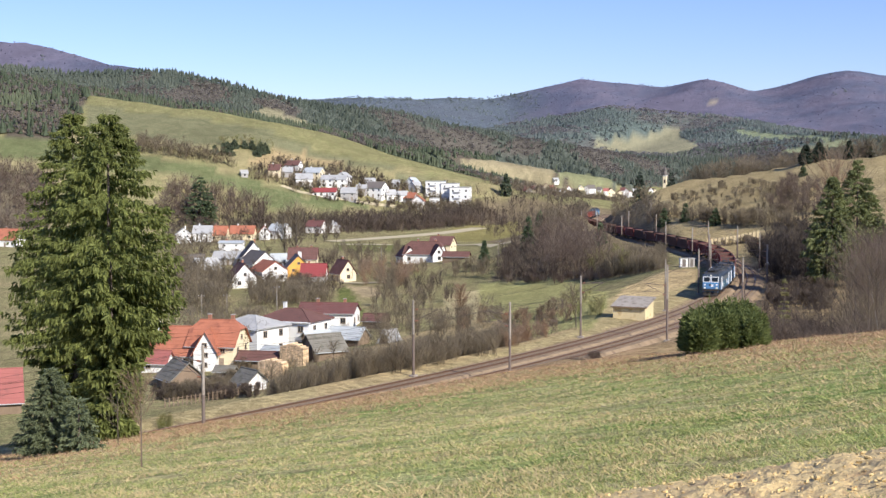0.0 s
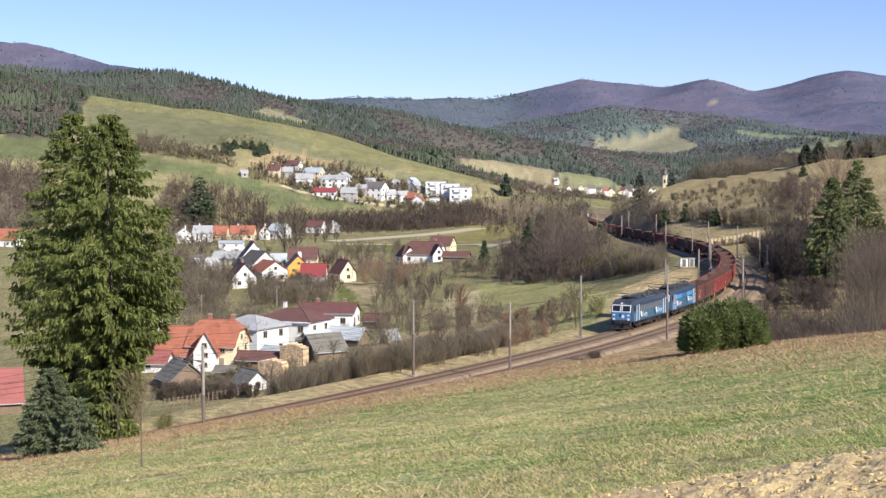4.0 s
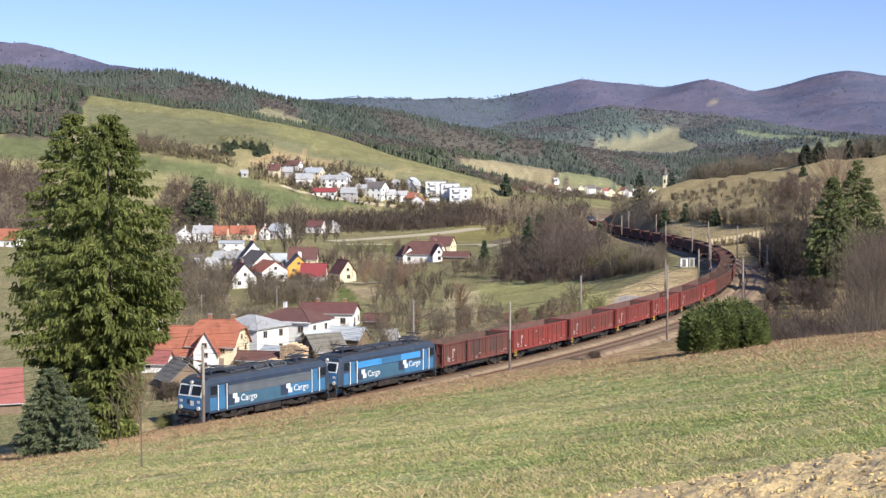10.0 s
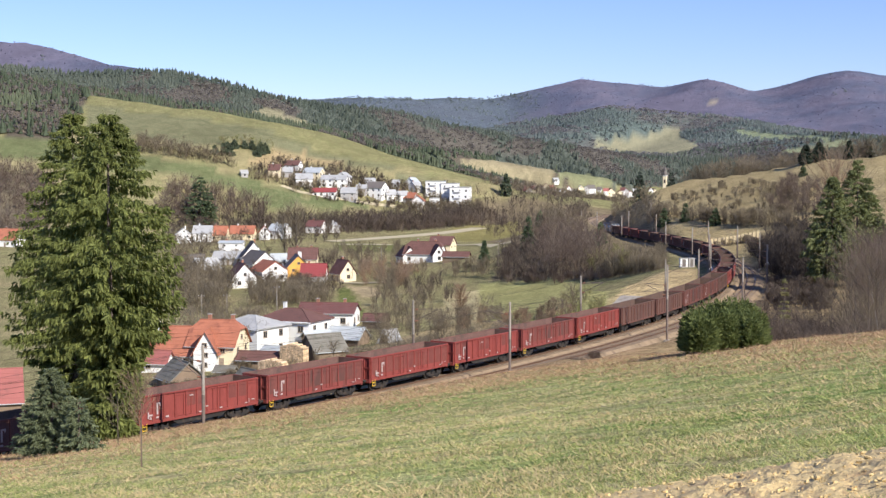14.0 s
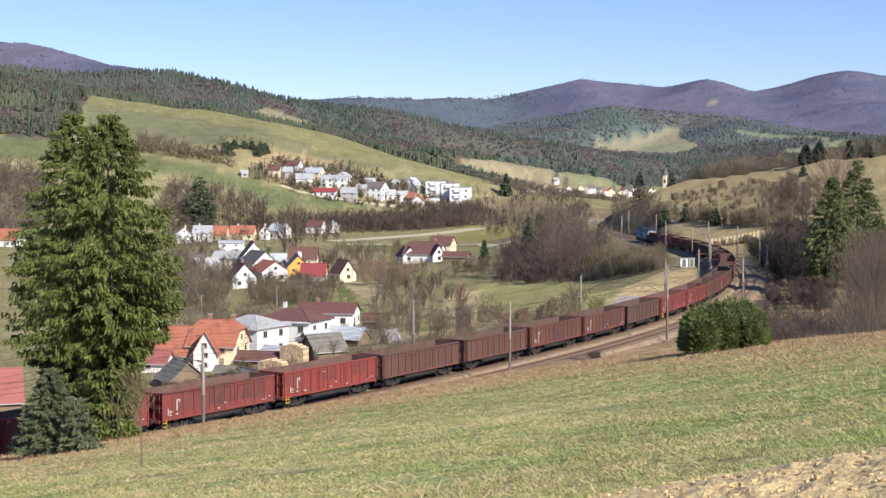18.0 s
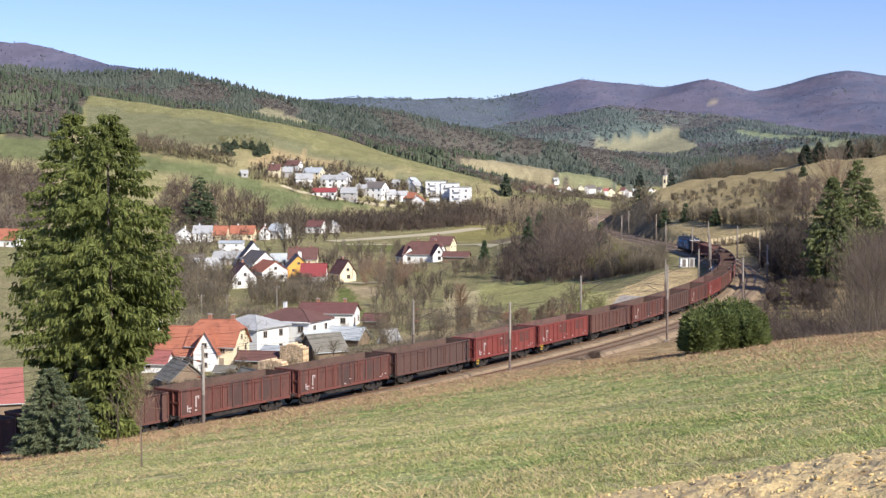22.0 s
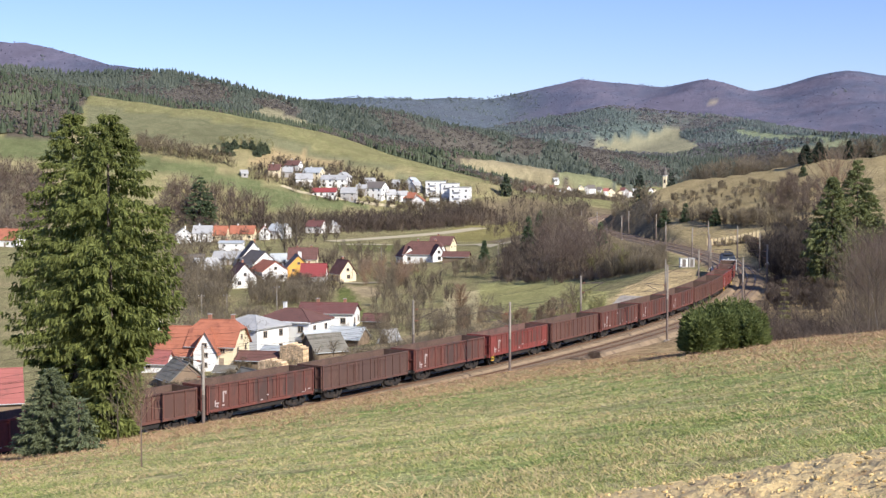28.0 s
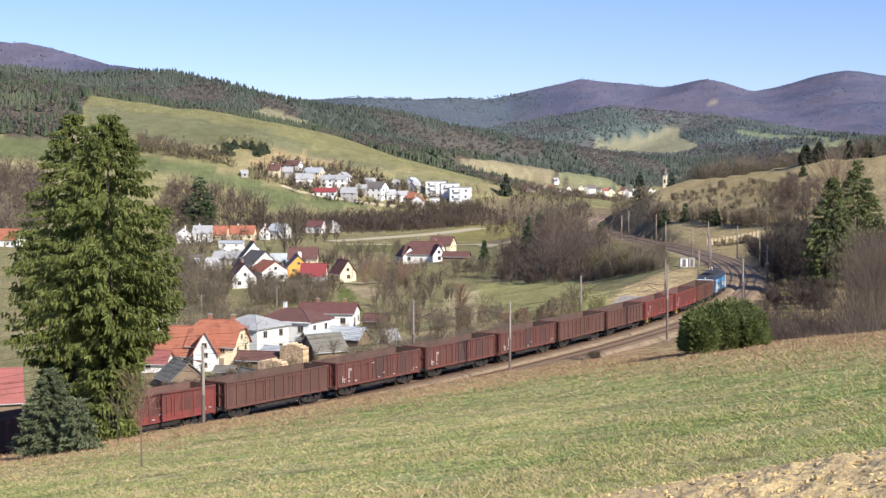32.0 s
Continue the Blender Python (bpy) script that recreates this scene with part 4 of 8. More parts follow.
def build_wagon(key, marks, style):
    """Four-axle high-sided open wagon; style 0 has doors and flat upper panels, 1 close ribs."""
    names = {"red": "red", "fresh": "bright red", "rust": "rust-red", "brown": "grimy brown", "dark": "sooty dark brown"}
    t = thing("open_wagon", Matrix(), "%s high-sided open freight wagon with ribbed sides" % names[key], "freight wagon", "wagons of the train")
    c, pn = WAGON[key], WAGON[key + "_panel"]
    H, E, W = 3.22, 6.40, 1.40
    for sgn in (1, -1):
        side = Shape()
        a, b = sorted((sgn * (W - 0.05), sgn * W))
        side.box(-E, E, a, b, 1.18, H)
        part("side_wall", side, c if style == 0 else pn, t)
        if style == 1 and key in ("red", "fresh"):
            a, b = sorted((sgn * (W - 0.02), sgn * (W + 0.03)))
            part("lower_band", Shape().box(-E, E, a, b, 1.24, 1.62), c, t, "red lower band")
            for e in (-1, 1):
                p, q = sorted((e * E, e * (E - 1.15)))
                part("end_panel", Shape().box(p, q, a, b, 1.62, H - 0.1), c, t, "red end panel")
        a, b = sorted((sgn * (W - 0.045), sgn * (W + 0.085)))
        part("top_rail", Shape().box(-E - 0.03, E + 0.03, a, b, H - 0.10, H + 0.05, 0.02), pn if style else c, t)
        a, b = sorted((sgn * (W - 0.1), sgn * (W + 0.05)))
        part("side_sill", Shape().box(-E, E, a, b, 1.02, 1.24, 0.02), c, t)
        n = 11
        for i in range(n + 1):
            x = -E + 0.06 + i * (2 * E - 0.12) / n
            a, b = sorted((sgn * (W - 0.01), sgn * (W + 0.09)))
            part("rib", Shape().box(x - 0.055, x + 0.055, a, b, 1.2, H - 0.08, 0.015), c, t)
            if i < n and style == 0:
                w2 = (2 * E - 0.12) / n
                if (i % 4) in (1, 2) or marks % 2:
                    a, b = sorted((sgn * (W - 0.01), sgn * (W + 0.02)))
                    part("panel", Shape().box(x + (0.08 if marks % 2 else 0.12), x + w2 - (0.08 if marks % 2 else 0.12), a, b, 1.62 if marks % 2 else 1.95, H - 0.16), pn, t, "grimy pressed panel")
        for x0 in (-2.9, 1.1):
            dr = Shape()
            a, b = sorted((sgn * (W + 0.0), sgn * (W + 0.05)))
            dr.box(x0, x0 + 1.8, a, b, 1.3, 1.36)
            dr.box(x0, x0 + 1.8, a, b, 2.9, 2.96)
            for dx in (0.1, 0.9, 1.7):
                dr.tube((x0 + dx, sgn * (W + 0.06), 1.3), (x0 + dx, sgn * (W + 0.06), 2.95), 0.025, n=5)
            part("side_door", dr, c, t)
        # stencilled data as plain bars
        st = Shape()
        a, b = sorted((sgn * (W + 0.1), sgn * (W + 0.104)))
        fx = -sgn
        def bar(x0, x1, z0, z1):
            p, q = sorted((fx * x0, fx * x1))
            st.box(p, q, a, b, z0, z1)
        if key in ("red", "fresh", "rust"):
            bar(-4.86, -4.42, 2.5, 2.62), bar(-4.86, -4.70, 1.72, 2.5), bar(-4.56, -4.44, 2.36, 2.5), bar(-4.92, -4.66, 1.42, 1.56), bar(-5.76, -5.64, 1.46, 1.98), bar(-5.64, -5.26, 1.66, 1.78), bar(-5.58, -5.34, 1.40, 1.50), bar(-5.50, -5.42, 1.52, 1.62)
        if marks >= 1:
            bar(0.35, 0.6, 1.62, 1.72), bar(-0.4, -0.1, 1.28, 1.38), bar(5.25, 5.31, 1.35, 1.65), bar(4.8, 5.15, 1.32, 1.38), bar(5.6, 5.9, 1.5, 1.58)
        if marks >= 2:
            bar(-1.4, -1.0, 2.72, 2.8), bar(-3.95, -3.6, 1.36, 1.5), bar(1.9, 2.2, 1.3, 1.4)
        if st.v:
            tagged(part("stencil", st, M["stencil"], t, "white stencilled marks"), kind="stuff")
        lad = Shape()
        for x in (E - 0.12, E - 0.52):
            lad.tube((x * fx * -1, sgn * (W + 0.11), 0.55), (x * fx * -1, sgn * (W + 0.11), 1.15), 0.02, n=5)
        for z in (0.6, 0.9):
            p, q = sorted((-fx * (E - 0.12), -fx * (E - 0.52)))
            lad.box(p, q, min(sgn * W, sgn * (W + 0.14)), max(sgn * W, sgn * (W + 0.14)), z, z + 0.03)
        part("footstep", lad, M["yellow"] if key in ("fresh", "red") else M["under"], t)
    for sgn in (1, -1):
        a, b = sorted((sgn * (E - 0.05), sgn * E))
        part("end_wall", Shape().box(a, b, -W + 0.05, W - 0.05, 1.18, H), c, t)
        er = Shape()
        a, b = sorted((sgn * E, sgn * (E + 0.09)))
        for y in (-1.3, -0.65, 0, 0.65, 1.3):
            er.box(a, b, y - 0.05, y + 0.05, 1.2, H)
        er.box(a, b, -W, W, 2.15, 2.27).box(a, b, -W, W, H - 0.1, H + 0.05)
        part("end_frame", er, c, t)
        part("headstock", Shape().box(min(sgn * 6.3, sgn * 6.5), max(sgn * 6.3, sgn * 6.5), -1.35, 1.35, 0.88, 1.2, 0.02), c if marks else M["under"], t)
        buffers(t, sgn * WAG_LEN / 2, sgn)
    part("floor", Shape().box(-E, E, -W + 0.05, W - 0.05, 1.12, 1.24), M["inside"], t)
    il = Shape()
    for sgn in (1, -1):
        a, b = sorted((sgn * (W - 0.08), sgn * (W - 0.052)))
        il.box(-E + 0.06, E - 0.06, a, b, 1.25, H + 0.045)
        a, b = sorted((sgn * (E - 0.09), sgn * (E - 0.052)))
        il.box(a, b, -W + 0.085, W - 0.085, 1.25, H + 0.03)
    part("lining", il, M["inside_red"] if key in ("fresh", "red") else M["inside"], t, "dull rusty inner lining")
    dust = Shape().box(-E + 0.1, E - 0.1, -W + 0.09, W - 0.09, 1.24, 1.32, 0.02)
    part("coal_dust", dust, M["under"], t, "black dust left on the floor")
    un = Shape().box(-6.3, 6.3, -0.25, 0.25, 0.78, 1.1).box(-1.1, -0.3, -0.9, 0.9, 0.5, 0.95, 0.05).box(0.6, 1.6, -0.5, 1.0, 0.5, 0.9, 0.05).tube((2.1, 0.4, 0.7), (3.0, 0.4, 0.7), 0.2, n=8)
    un.prism([(-3.2, 1.05), (-2.4, 0.62), (2.4, 0.62), (3.2, 1.05)][::-1], -1.25, -1.15).prism([(-3.2, 1.05), (-2.4, 0.62), (2.4, 0.62), (3.2, 1.05)][::-1], 1.15, 1.25)
    part("underframe", un, M["under"], t)
    for xc in (-4.5, 4.5):
        bogie(t, xc, 1.8, 0.46, 1.0)
    return t


FRONT_AT_NINE, SPEED = -17.15, 13.535
WAGON_ORDER = ("u10 f20 r10 f10 f20 r11 f20 b01 b01 u01 u11 d01 r20 r20 b01 u11 d01 u01 r11 b01 u21 u01 u11 b01 b01 r10 r10 b00").split()


def build_train():
    proto = {}
    out = []
    loco_a = build_loco("blue electric locomotive with grey louvred band, leading", 0)
    loco_b = build_loco("blue electric locomotive with bright blue bands, second in line", 1)
    loco_c = build_loco("blue electric locomotive pushing at the rear", 1)
    gap = 0.0
    for lo in (loco_a, loco_b):
        out.append((lo, gap + LOCO_LEN / 2, 4.15))
        gap += LOCO_LEN
    for code in WAGON_ORDER:
        key = {"f": "fresh", "r": "red", "u": "rust", "b": "brown", "d": "dark"}[code[0]]
        marks, style = int(code[1]), int(code[2])
        if code not in proto:
            w = proto[code] = build_wagon(key, marks, style)
        else:
            w = copy_thing(proto[code], Matrix())
        out.append((w, gap + WAG_LEN / 2, 4.5))
        gap += WAG_LEN
    out.append((loco_c, gap + LOCO_LEN / 2, 4.15))
    return out


def rolling_pose(centre, pivot):
    """Pose of a vehicle whose middle is at s = centre, standing on its two bogies."""
    x0, y0, _ = on_line(centre - pivot)
    x1, y1, _ = on_line(centre + pivot)
    ang = math.atan2(y0 - y1, x0 - x1)
    return Matrix.Translation(((x0 + x1) / 2, (y0 + y1) / 2, 0.0)) @ Matrix.Rotation(ang, 4, "Z")


TRAIN = build_train()

# ---------------------------------------------------------------- buildings
WINDOW_MESH = {}


def window(parent, x, y, z, w, h, face, fine, sill=True):
    """A window on a wall: face 0 front (-y), 1 back, 2 right gable (+x), 3 left gable."""
    key = (round(w, 2), round(h, 2))
    if key not in WINDOW_MESH:
        fr = Shape()
        t = 0.09
        fr.box(-w / 2, -w / 2 + t, -0.07, 0.03, 0, h).box(w / 2 - t, w / 2, -0.07, 0.03, 0, h).box(-w / 2 + t, w / 2 - t, -0.07, 0.03, 0, t).box(-w / 2 + t, w / 2 - t, -0.07, 0.03, h - t, h)
        fr.box(-0.04, 0.04, -0.065, 0.03, t, h - t)
        fr.box(-w / 2 - 0.08, w / 2 + 0.08, -0.16, 0.0, -0.07, 0.0)
        WINDOW_MESH[key] = (fr.mesh("window_frame", M["frame_wood"]), Shape().box(-w / 2 + 0.05, w / 2 - 0.05, -0.03, 0.03, 0.05, h - 0.05).mesh("pane", M["glass"]))
    fm, pm = WINDOW_MESH[key]
    rot = (0, math.pi, math.pi / 2, -math.pi / 2)[face]
    wn_ = new("window", pm)
    wn_.parent = parent
    wn_.matrix_basis = Matrix.Translation((x, y, z)) @ Matrix.Rotation(rot, 4, "Z")
    if fine:
        f = new("window_frame", fm)
        f.parent = wn_


def house(name, x, y, rot, w, d, eave, ridge_z, wall, roof, label, kind="gable", chimneys=1, storeys=1, category="house", group=""):
    r = random.Random(int(x * 7 + y * 13))
    zs = [gz(x + a, y + b) for a in (-3, 3) for b in (-3, 3)]
    z = min(zs) * 0.5 + sum(zs) / 8
    t = thing(name, Matrix.Translation((x, y, z)) @ Matrix.Rotation(radians(rot), 4, "Z"), label, category, group)
    dist = math.hypot(x, y)
    fine = dist < 560
    hw, hd = w / 2, d / 2
    if kind == "gable":
        sh = Shape().prism([(-hd, -2.0), (hd, -2.0), (hd, eave), (0, ridge_z - 0.12), (-hd, eave)], -hw, hw, "x")
        part("wall", sh, M[wall], t)
        slope = (ridge_z - eave) / hd
        oh, tk = 0.45, 0.2
        for sg in (-1, 1):
            a = (sg * (hd + oh), eave - oh * slope)
            rf = Shape().prism([(0, ridge_z), a, (a[0], a[1] + tk), (0, ridge_z + tk)][::-sg], -hw - 0.4, hw + 0.4, "x")
            ro = part("roof", rf, M[roof], t)
            gt = Shape().tube((-hw - 0.4, sg * (hd + oh + 0.06), a[1] + 0.06), (hw + 0.4, sg * (hd + oh + 0.06), a[1] + 0.06), 0.07, n=6)
            if fine:
                part("gutter", gt, M["roof_sheet"], ro)
                # courses of the covering
                cs = Shape()
                n = max(3, int(math.hypot(hd + oh, ridge_z - a[1]) / 0.8))
                for i in range(1, n):
                    f = i / n
                    yy, zz = a[0] * (1 - f), a[1] + tk + (ridge_z - a[1]) * f
                    cs.box(-hw - 0.4, hw + 0.4, min(yy, yy + sg * 0.05), max(yy, yy + sg * 0.05), zz - 0.02, zz + 0.022)
                tagged(part("roof_covering", cs, M[roof], ro), kind="stuff")
        if fine:
            part("ridge_cap", Shape().tube((-hw - 0.42, 0, ridge_z + tk), (hw + 0.42, 0, ridge_z + tk), 0.13, n=6), M[roof], t)
    elif kind == "half_hip":
        drop = 0.36 * (ridge_z - eave)
        yc, zc = hd * 0.36, ridge_z - drop
        part("wall", Shape().prism([(-hd, -2.0), (hd, -2.0), (hd, eave), (yc, zc - 0.1), (-yc, zc - 0.1), (-hd, eave)], -hw, hw, "x"), M[wall], t)
        slope, oh, tk, X = (ridge_z - eave) / hd, 0.45, 0.18, hw + 0.4
        Xr = X - yc * 0.9

        def plane(pts):
            n = len(pts)
            v = list(pts) + [(p[0], p[1], p[2] + tk) for p in pts]
            return Shape().add(v, [tuple(reversed(range(n))), tuple(range(n, 2 * n))] + [(i, (i + 1) % n, n + (i + 1) % n, n + i) for i in range(n)])
        for sg in (-1, 1):
            ye, ze = sg * (hd + oh), eave - oh * slope
            pts = [(-X, ye, ze), (X, ye, ze), (X, sg * yc, zc), (Xr, 0, ridge_z), (-Xr, 0, ridge_z), (-X, sg * yc, zc)]
            ro = part("roof", plane(pts if sg < 0 else pts[::-1]), M[roof], t)
            part("gutter", Shape().tube((-X, sg * (hd + oh + 0.06), ze + 0.06), (X, sg * (hd + oh + 0.06), ze + 0.06), 0.07, n=6), M["roof_sheet"], ro)
            cs = Shape()
            n = max(3, int(math.hypot(hd + oh, ridge_z - ze) / 0.8))
            for i in range(1, n):
                f = i / n
                yy, zz = ye * (1 - f), ze + tk + (ridge_z - ze) * f
                xx = X if abs(yy) > yc else X - (yc - abs(yy)) * 0.9
                cs.box(-xx, xx, min(yy, yy + sg * 0.05), max(yy, yy + sg * 0.05), zz - 0.02, zz + 0.022)
            tagged(part("roof_covering", cs, M[roof], ro), kind="stuff")
        for sg in (-1, 1):
            pts = [(sg * X, -yc, zc), (sg * X, yc, zc), (sg * Xr, 0, ridge_z)]
            part("hip", plane(pts if sg > 0 else pts[::-1]), M[roof], t)
        part("ridge_cap", Shape().tube((-Xr, 0, ridge_z + tk), (Xr, 0, ridge_z + tk), 0.13, n=6), M[roof], t)
    elif kind == "hip":
        part("wall", Shape().box(-hw, hw, -hd, hd, -2, eave), M[wall], t)
        o = 0.5
        k = max(0.4, hw - hd * 0.85)
        v = [(-hw - o, -hd - o, eave), (hw + o, -hd - o, eave), (hw + o, hd + o, eave), (-hw - o, hd + o, eave), (-k, 0, ridge_z), (k, 0, ridge_z)]
        v += [(p[0], p[1], p[2] - 0.18) for p in v[:4]]
        f = [(0, 1, 5, 4), (1, 2, 5), (2, 3, 4, 5), (3, 0, 4), (6, 7, 1, 0), (7, 8, 2, 1), (8, 9, 3, 2), (9, 6, 0, 3), (9, 8, 7, 6)]
        ro = part("roof", Shape().add(v, f), M[roof], t)
        hips = Shape()
        for a, b in ((0, 4), (1, 5), (2, 5), (3, 4), (4, 5)):
            hips.tube(v[a], v[b], 0.1, n=5)
        part("hip_cap", hips, M[roof], ro)
        part("eaves_board", Shape().box(-hw - o - 0.04, hw + o + 0.04, -hd - o - 0.05, -hd - o, eave - 0.24, eave + 0.02), M["white"], ro)
    else:
        part("wall", Shape().box(-hw, hw, -hd, hd, -3, eave), M[wall], t)
        part("roof", Shape().box(-hw - 0.25, hw + 0.25, -hd - 0.25, hd + 0.25, eave, ridge_z, 0.04), M[roof], t)
        if storeys > 1:
            for i in range(storeys):
                zz = i * eave / storeys + 0.9
                bl = part("balcony", Shape().box(-hw * 0.5, hw * 0.1, -hd - 1.0, -hd, zz - 0.2, zz), M["wall_grey"], t)
                part("balcony_rail", Shape().box(-hw * 0.5, hw * 0.1, -hd - 1.0, -hd - 0.94, zz, zz + 0.95), M["white"], bl)
    # openings
    if wall != "wood_wall":
        fh = eave / storeys
        for face, length in ((0, w), (1, w), (2, d), (3, d)):
            if dist > 600 and face in (1, 3):
                continue
            n = max(1, int(length / 3.4))
            rows = storeys + (1 if kind in ("gable", "half_hip") and face > 1 and ridge_z - eave > 2.4 else 0)
            for row in range(rows):
                m = n if row < storeys else max(1, n // 3)
                for i in range(m):
                    u = (i + 0.5) / m * length - length / 2 + r.uniform(-0.15, 0.15)
                    if row == 0 and i == m // 2 and face == 0 and m > 1 and kind != "flat":
                        dr = part("door", Shape().box(u - 0.5, u + 0.5, -hd - 0.05, -hd + 0.05, -0.2, 2.0), M["frame_wood"], t, "brown front door")
                        part("door_handle", Shape().box(u + 0.34, u + 0.42, -hd - 0.1, -hd - 0.05, 0.95, 1.0), M["steel"], dr)
                        continue
                    zz = row * fh + 0.95 if row < storeys else eave + 0.5
                    ww, hh = (1.2, 1.25) if row < storeys else (0.95, 1.0)
                    if fh < 2.5:
                        ww, hh, zz = 0.9, 0.8, row * fh + 0.8
                    px, py = ((u, -hd), (u, hd), (hw, u), (-hw, u))[face]
                    window(t, px, py, zz, ww, hh, face, fine)
    else:
        part("shed_door", Shape().box(-0.8, 0.8, -hd - 0.05, -hd + 0.05, -0.3, min(1.9, eave - 0.15)), M["wood_wall"], t, "plank door")
        bt = Shape()
        for i in range(int(w / 0.5)):
            bt.box(-hw + 0.2 + i * 0.5, -hw + 0.25 + i * 0.5, -hd - 0.03, -hd, -0.5, eave - 0.1)
        tagged(part("board_siding", bt, M["wood_wall"], t), kind="stuff")
    for i in range(abs(chimneys)):
        cx = (-0.22 + 0.5 * i) * w
        cy = (0.12 if chimneys > 0 else -0.16) * d
        base = ridge_z - abs(cy) * (ridge_z - eave) / hd - 0.5
        ch = part("chimney", Shape().box(cx - 0.3, cx + 0.3, cy - 0.3, cy + 0.3, base, ridge_z + 1.0), M["wall_white" if r.random() < 0.5 else "brick"], t)
        part("chimney_cap", Shape().box(cx - 0.38, cx + 0.38, cy - 0.38, cy + 0.38, ridge_z + 1.0, ridge_z + 1.1), M["wall_grey"], ch)
    return t


house("house", -40.0, 249.0, -11, 8.6, 8.6, 4.2, 8.1, "wall_cream", "roof_orange", "cream rendered house with a half-hipped orange tiled roof", "half_hip", 2, 2, "house", "village houses")
house("house_annex", -41.2, 244.8, -91, 5.6, 4.0, 3.4, 6.9, "wall_white", "roof_orange", "white steep-gabled wing of the orange-roofed house", "gable", 0, 2, "house", "")
house("house", -47.9, 249.6, -10, 11.2, 8.8, 2.7, 7.0, "wall_white", "roof_orange", "low white house with a broad orange tiled roof", "gable", -1, 1, "house", "village houses")
house("shed", -50.6, 243.2, -10, 6.4, 4.2, 1.8, 3.5, "wall_white", "roof_faded", "low white shed with a faded red roof", "gable", 0, 1, "shed", "village sheds")
house("house", -36.4, 267.0, -30, 9.8, 9.8, 5.6, 7.6, "wall_white", "roof_grey", "white two-storey house with a pale grey hipped roof", "hip", 0, 2, "house", "village houses")
house("house", -29.4, 276.0, -22, 11.6, 9.5, 6.0, 8.1, "wall_white", "roof_maroon", "white two-storey house with a maroon hipped roof", "hip", 1, 2, "house", "village houses")
house("house", -25.8, 317.2, -8, 12.5, 8, 3.2, 5.0, "wall_white", "roof_dull_red", "long white house with a flat-pitched red roof", "gable", 2, 1, "house", "village houses")
house("house", -66.0, 203.4, 19, 8.4, 8.0, 2.0, 6.0, "wood_wall", "roof_faded", "low timber house with a faded red roof beside the spruce", "gable", 1, 1, "house", "village houses")
house("shed", -21.0, 245.5, 34, 6.2, 5.6, 2.0, 4.4, "wood_wall", "roof_moss", "old timber shed with a grey board roof", "gable", 0, 1, "shed", "village sheds")
house("shed", -19.4, 276.0, -22, 8.4, 5.0, 2.0, 3.8, "wood_wall", "roof_sheet", "low shed under a bright zinc roof", "gable", 0, 1, "shed", "village sheds")
house("shed", -24.4, 270.0, 30, 5.0, 4.6, 2.2, 3.8, "wood_wall", "roof_sheet", "shed under a pale sheet roof beside the maroon-roofed house", "gable", 0, 1, "shed", "village sheds")
house("shed", -32.0, 244.6, -12, 7.0, 4, 1.6, 2.7, "wood_wall", "roof_maroon", "low shed under a brown-red roof", "gable", 0, 1, "shed", "village sheds")
house("shed", -42.4, 226.0, -58, 6.4, 5.8, 1.6, 4.1, "wood_wall", "roof_moss", "grey timber shed with a weathered gable roof", "gable", 0, 1, "shed", "village sheds")
house("shed", -14.9, 310.9, -15, 5, 3.5, 1.8, 3.0, "wood_wall", "roof_maroon", "small brown garden shed", "gable", 0, 1, "shed", "village sheds")
house("shed", -10.2, 268.0, 52, 3.4, 2.2, 0.9, 2.7, "wood_wall", "roof_grey", "small steep shed with a grey roof on the slope", "gable", 0, 1, "shed", "village sheds")
house("shed", -42.6, 292.0, -20, 3.4, 3.4, 2.6, 3.8, "wall_orange", "roof_dark", "small orange-brown hut with a dark roof behind the houses", "gable", 0, 1, "shed", "village sheds")
house("shed", -31.2, 257.0, -30, 3.4, 2.6, 1.7, 2.3, "wall_grey", "roof_sheet", "small shed with a zinc roof beside the white house", "gable", 0, 1, "shed", "village sheds")
house("shed", -30.2, 218.5, -52, 4.6, 3.6, 1.6, 3.2, "wall_white", "roof_moss", "small white-gabled garden shed with a mossy roof", "gable", 0, 1, "shed", "village sheds")
house("shed", -36.4, 234.0, -14, 3.0, 2.2, 1.3, 1.9, "wall_grey", "roof_moss", "tiny shed with a mossy roof in the yard", "gable", 0, 1, "shed", "village sheds")
house("house", -62.0, 430.6, -68, 9, 7.4, 3.2, 7.3, "wall_white", "roof_maroon", "white gabled house with a maroon roof", "gable", 1, 1, "house", "village houses")
house("house", -55.6, 448.6, -62, 11, 9, 3.4, 6.4, "wall_white", "roof_orange", "wide white gabled house with an orange roof", "gable", 1, 1, "house", "village houses")
house("house", -70.6, 520.0, -76, 10, 8, 4.2, 9.2, "wall_white", "roof_dark", "tall white gabled house with a dark slate roof", "gable", 1, 2, "house", "village houses")
house("house", -64.6, 490.0, -60, 13, 9, 3.2, 7.2, "wall_white", "roof_dark", "white house with a large dark roof", "gable", 1, 1, "house", "village houses")
house("house", -46.9, 450.6, -78, 9, 7, 4.4, 8, "wall_orange", "roof_dark", "bright orange two-storey house with a dark gable roof", "gable", 2, 2, "house", "village houses")
house("house", -40.5, 440.3, -6, 7.6, 6, 2.6, 6, "wall_white", "roof_red", "white cottage with a bright red roof", "gable", 1, 1, "house", "village houses")
house("house", -31.8, 445.7, -58, 7, 5.6, 2.8, 6.6, "wall_cream", "roof_maroon", "small cream house with a dark gable roof and tall chimney", "gable", 1, 1, "house", "village houses")
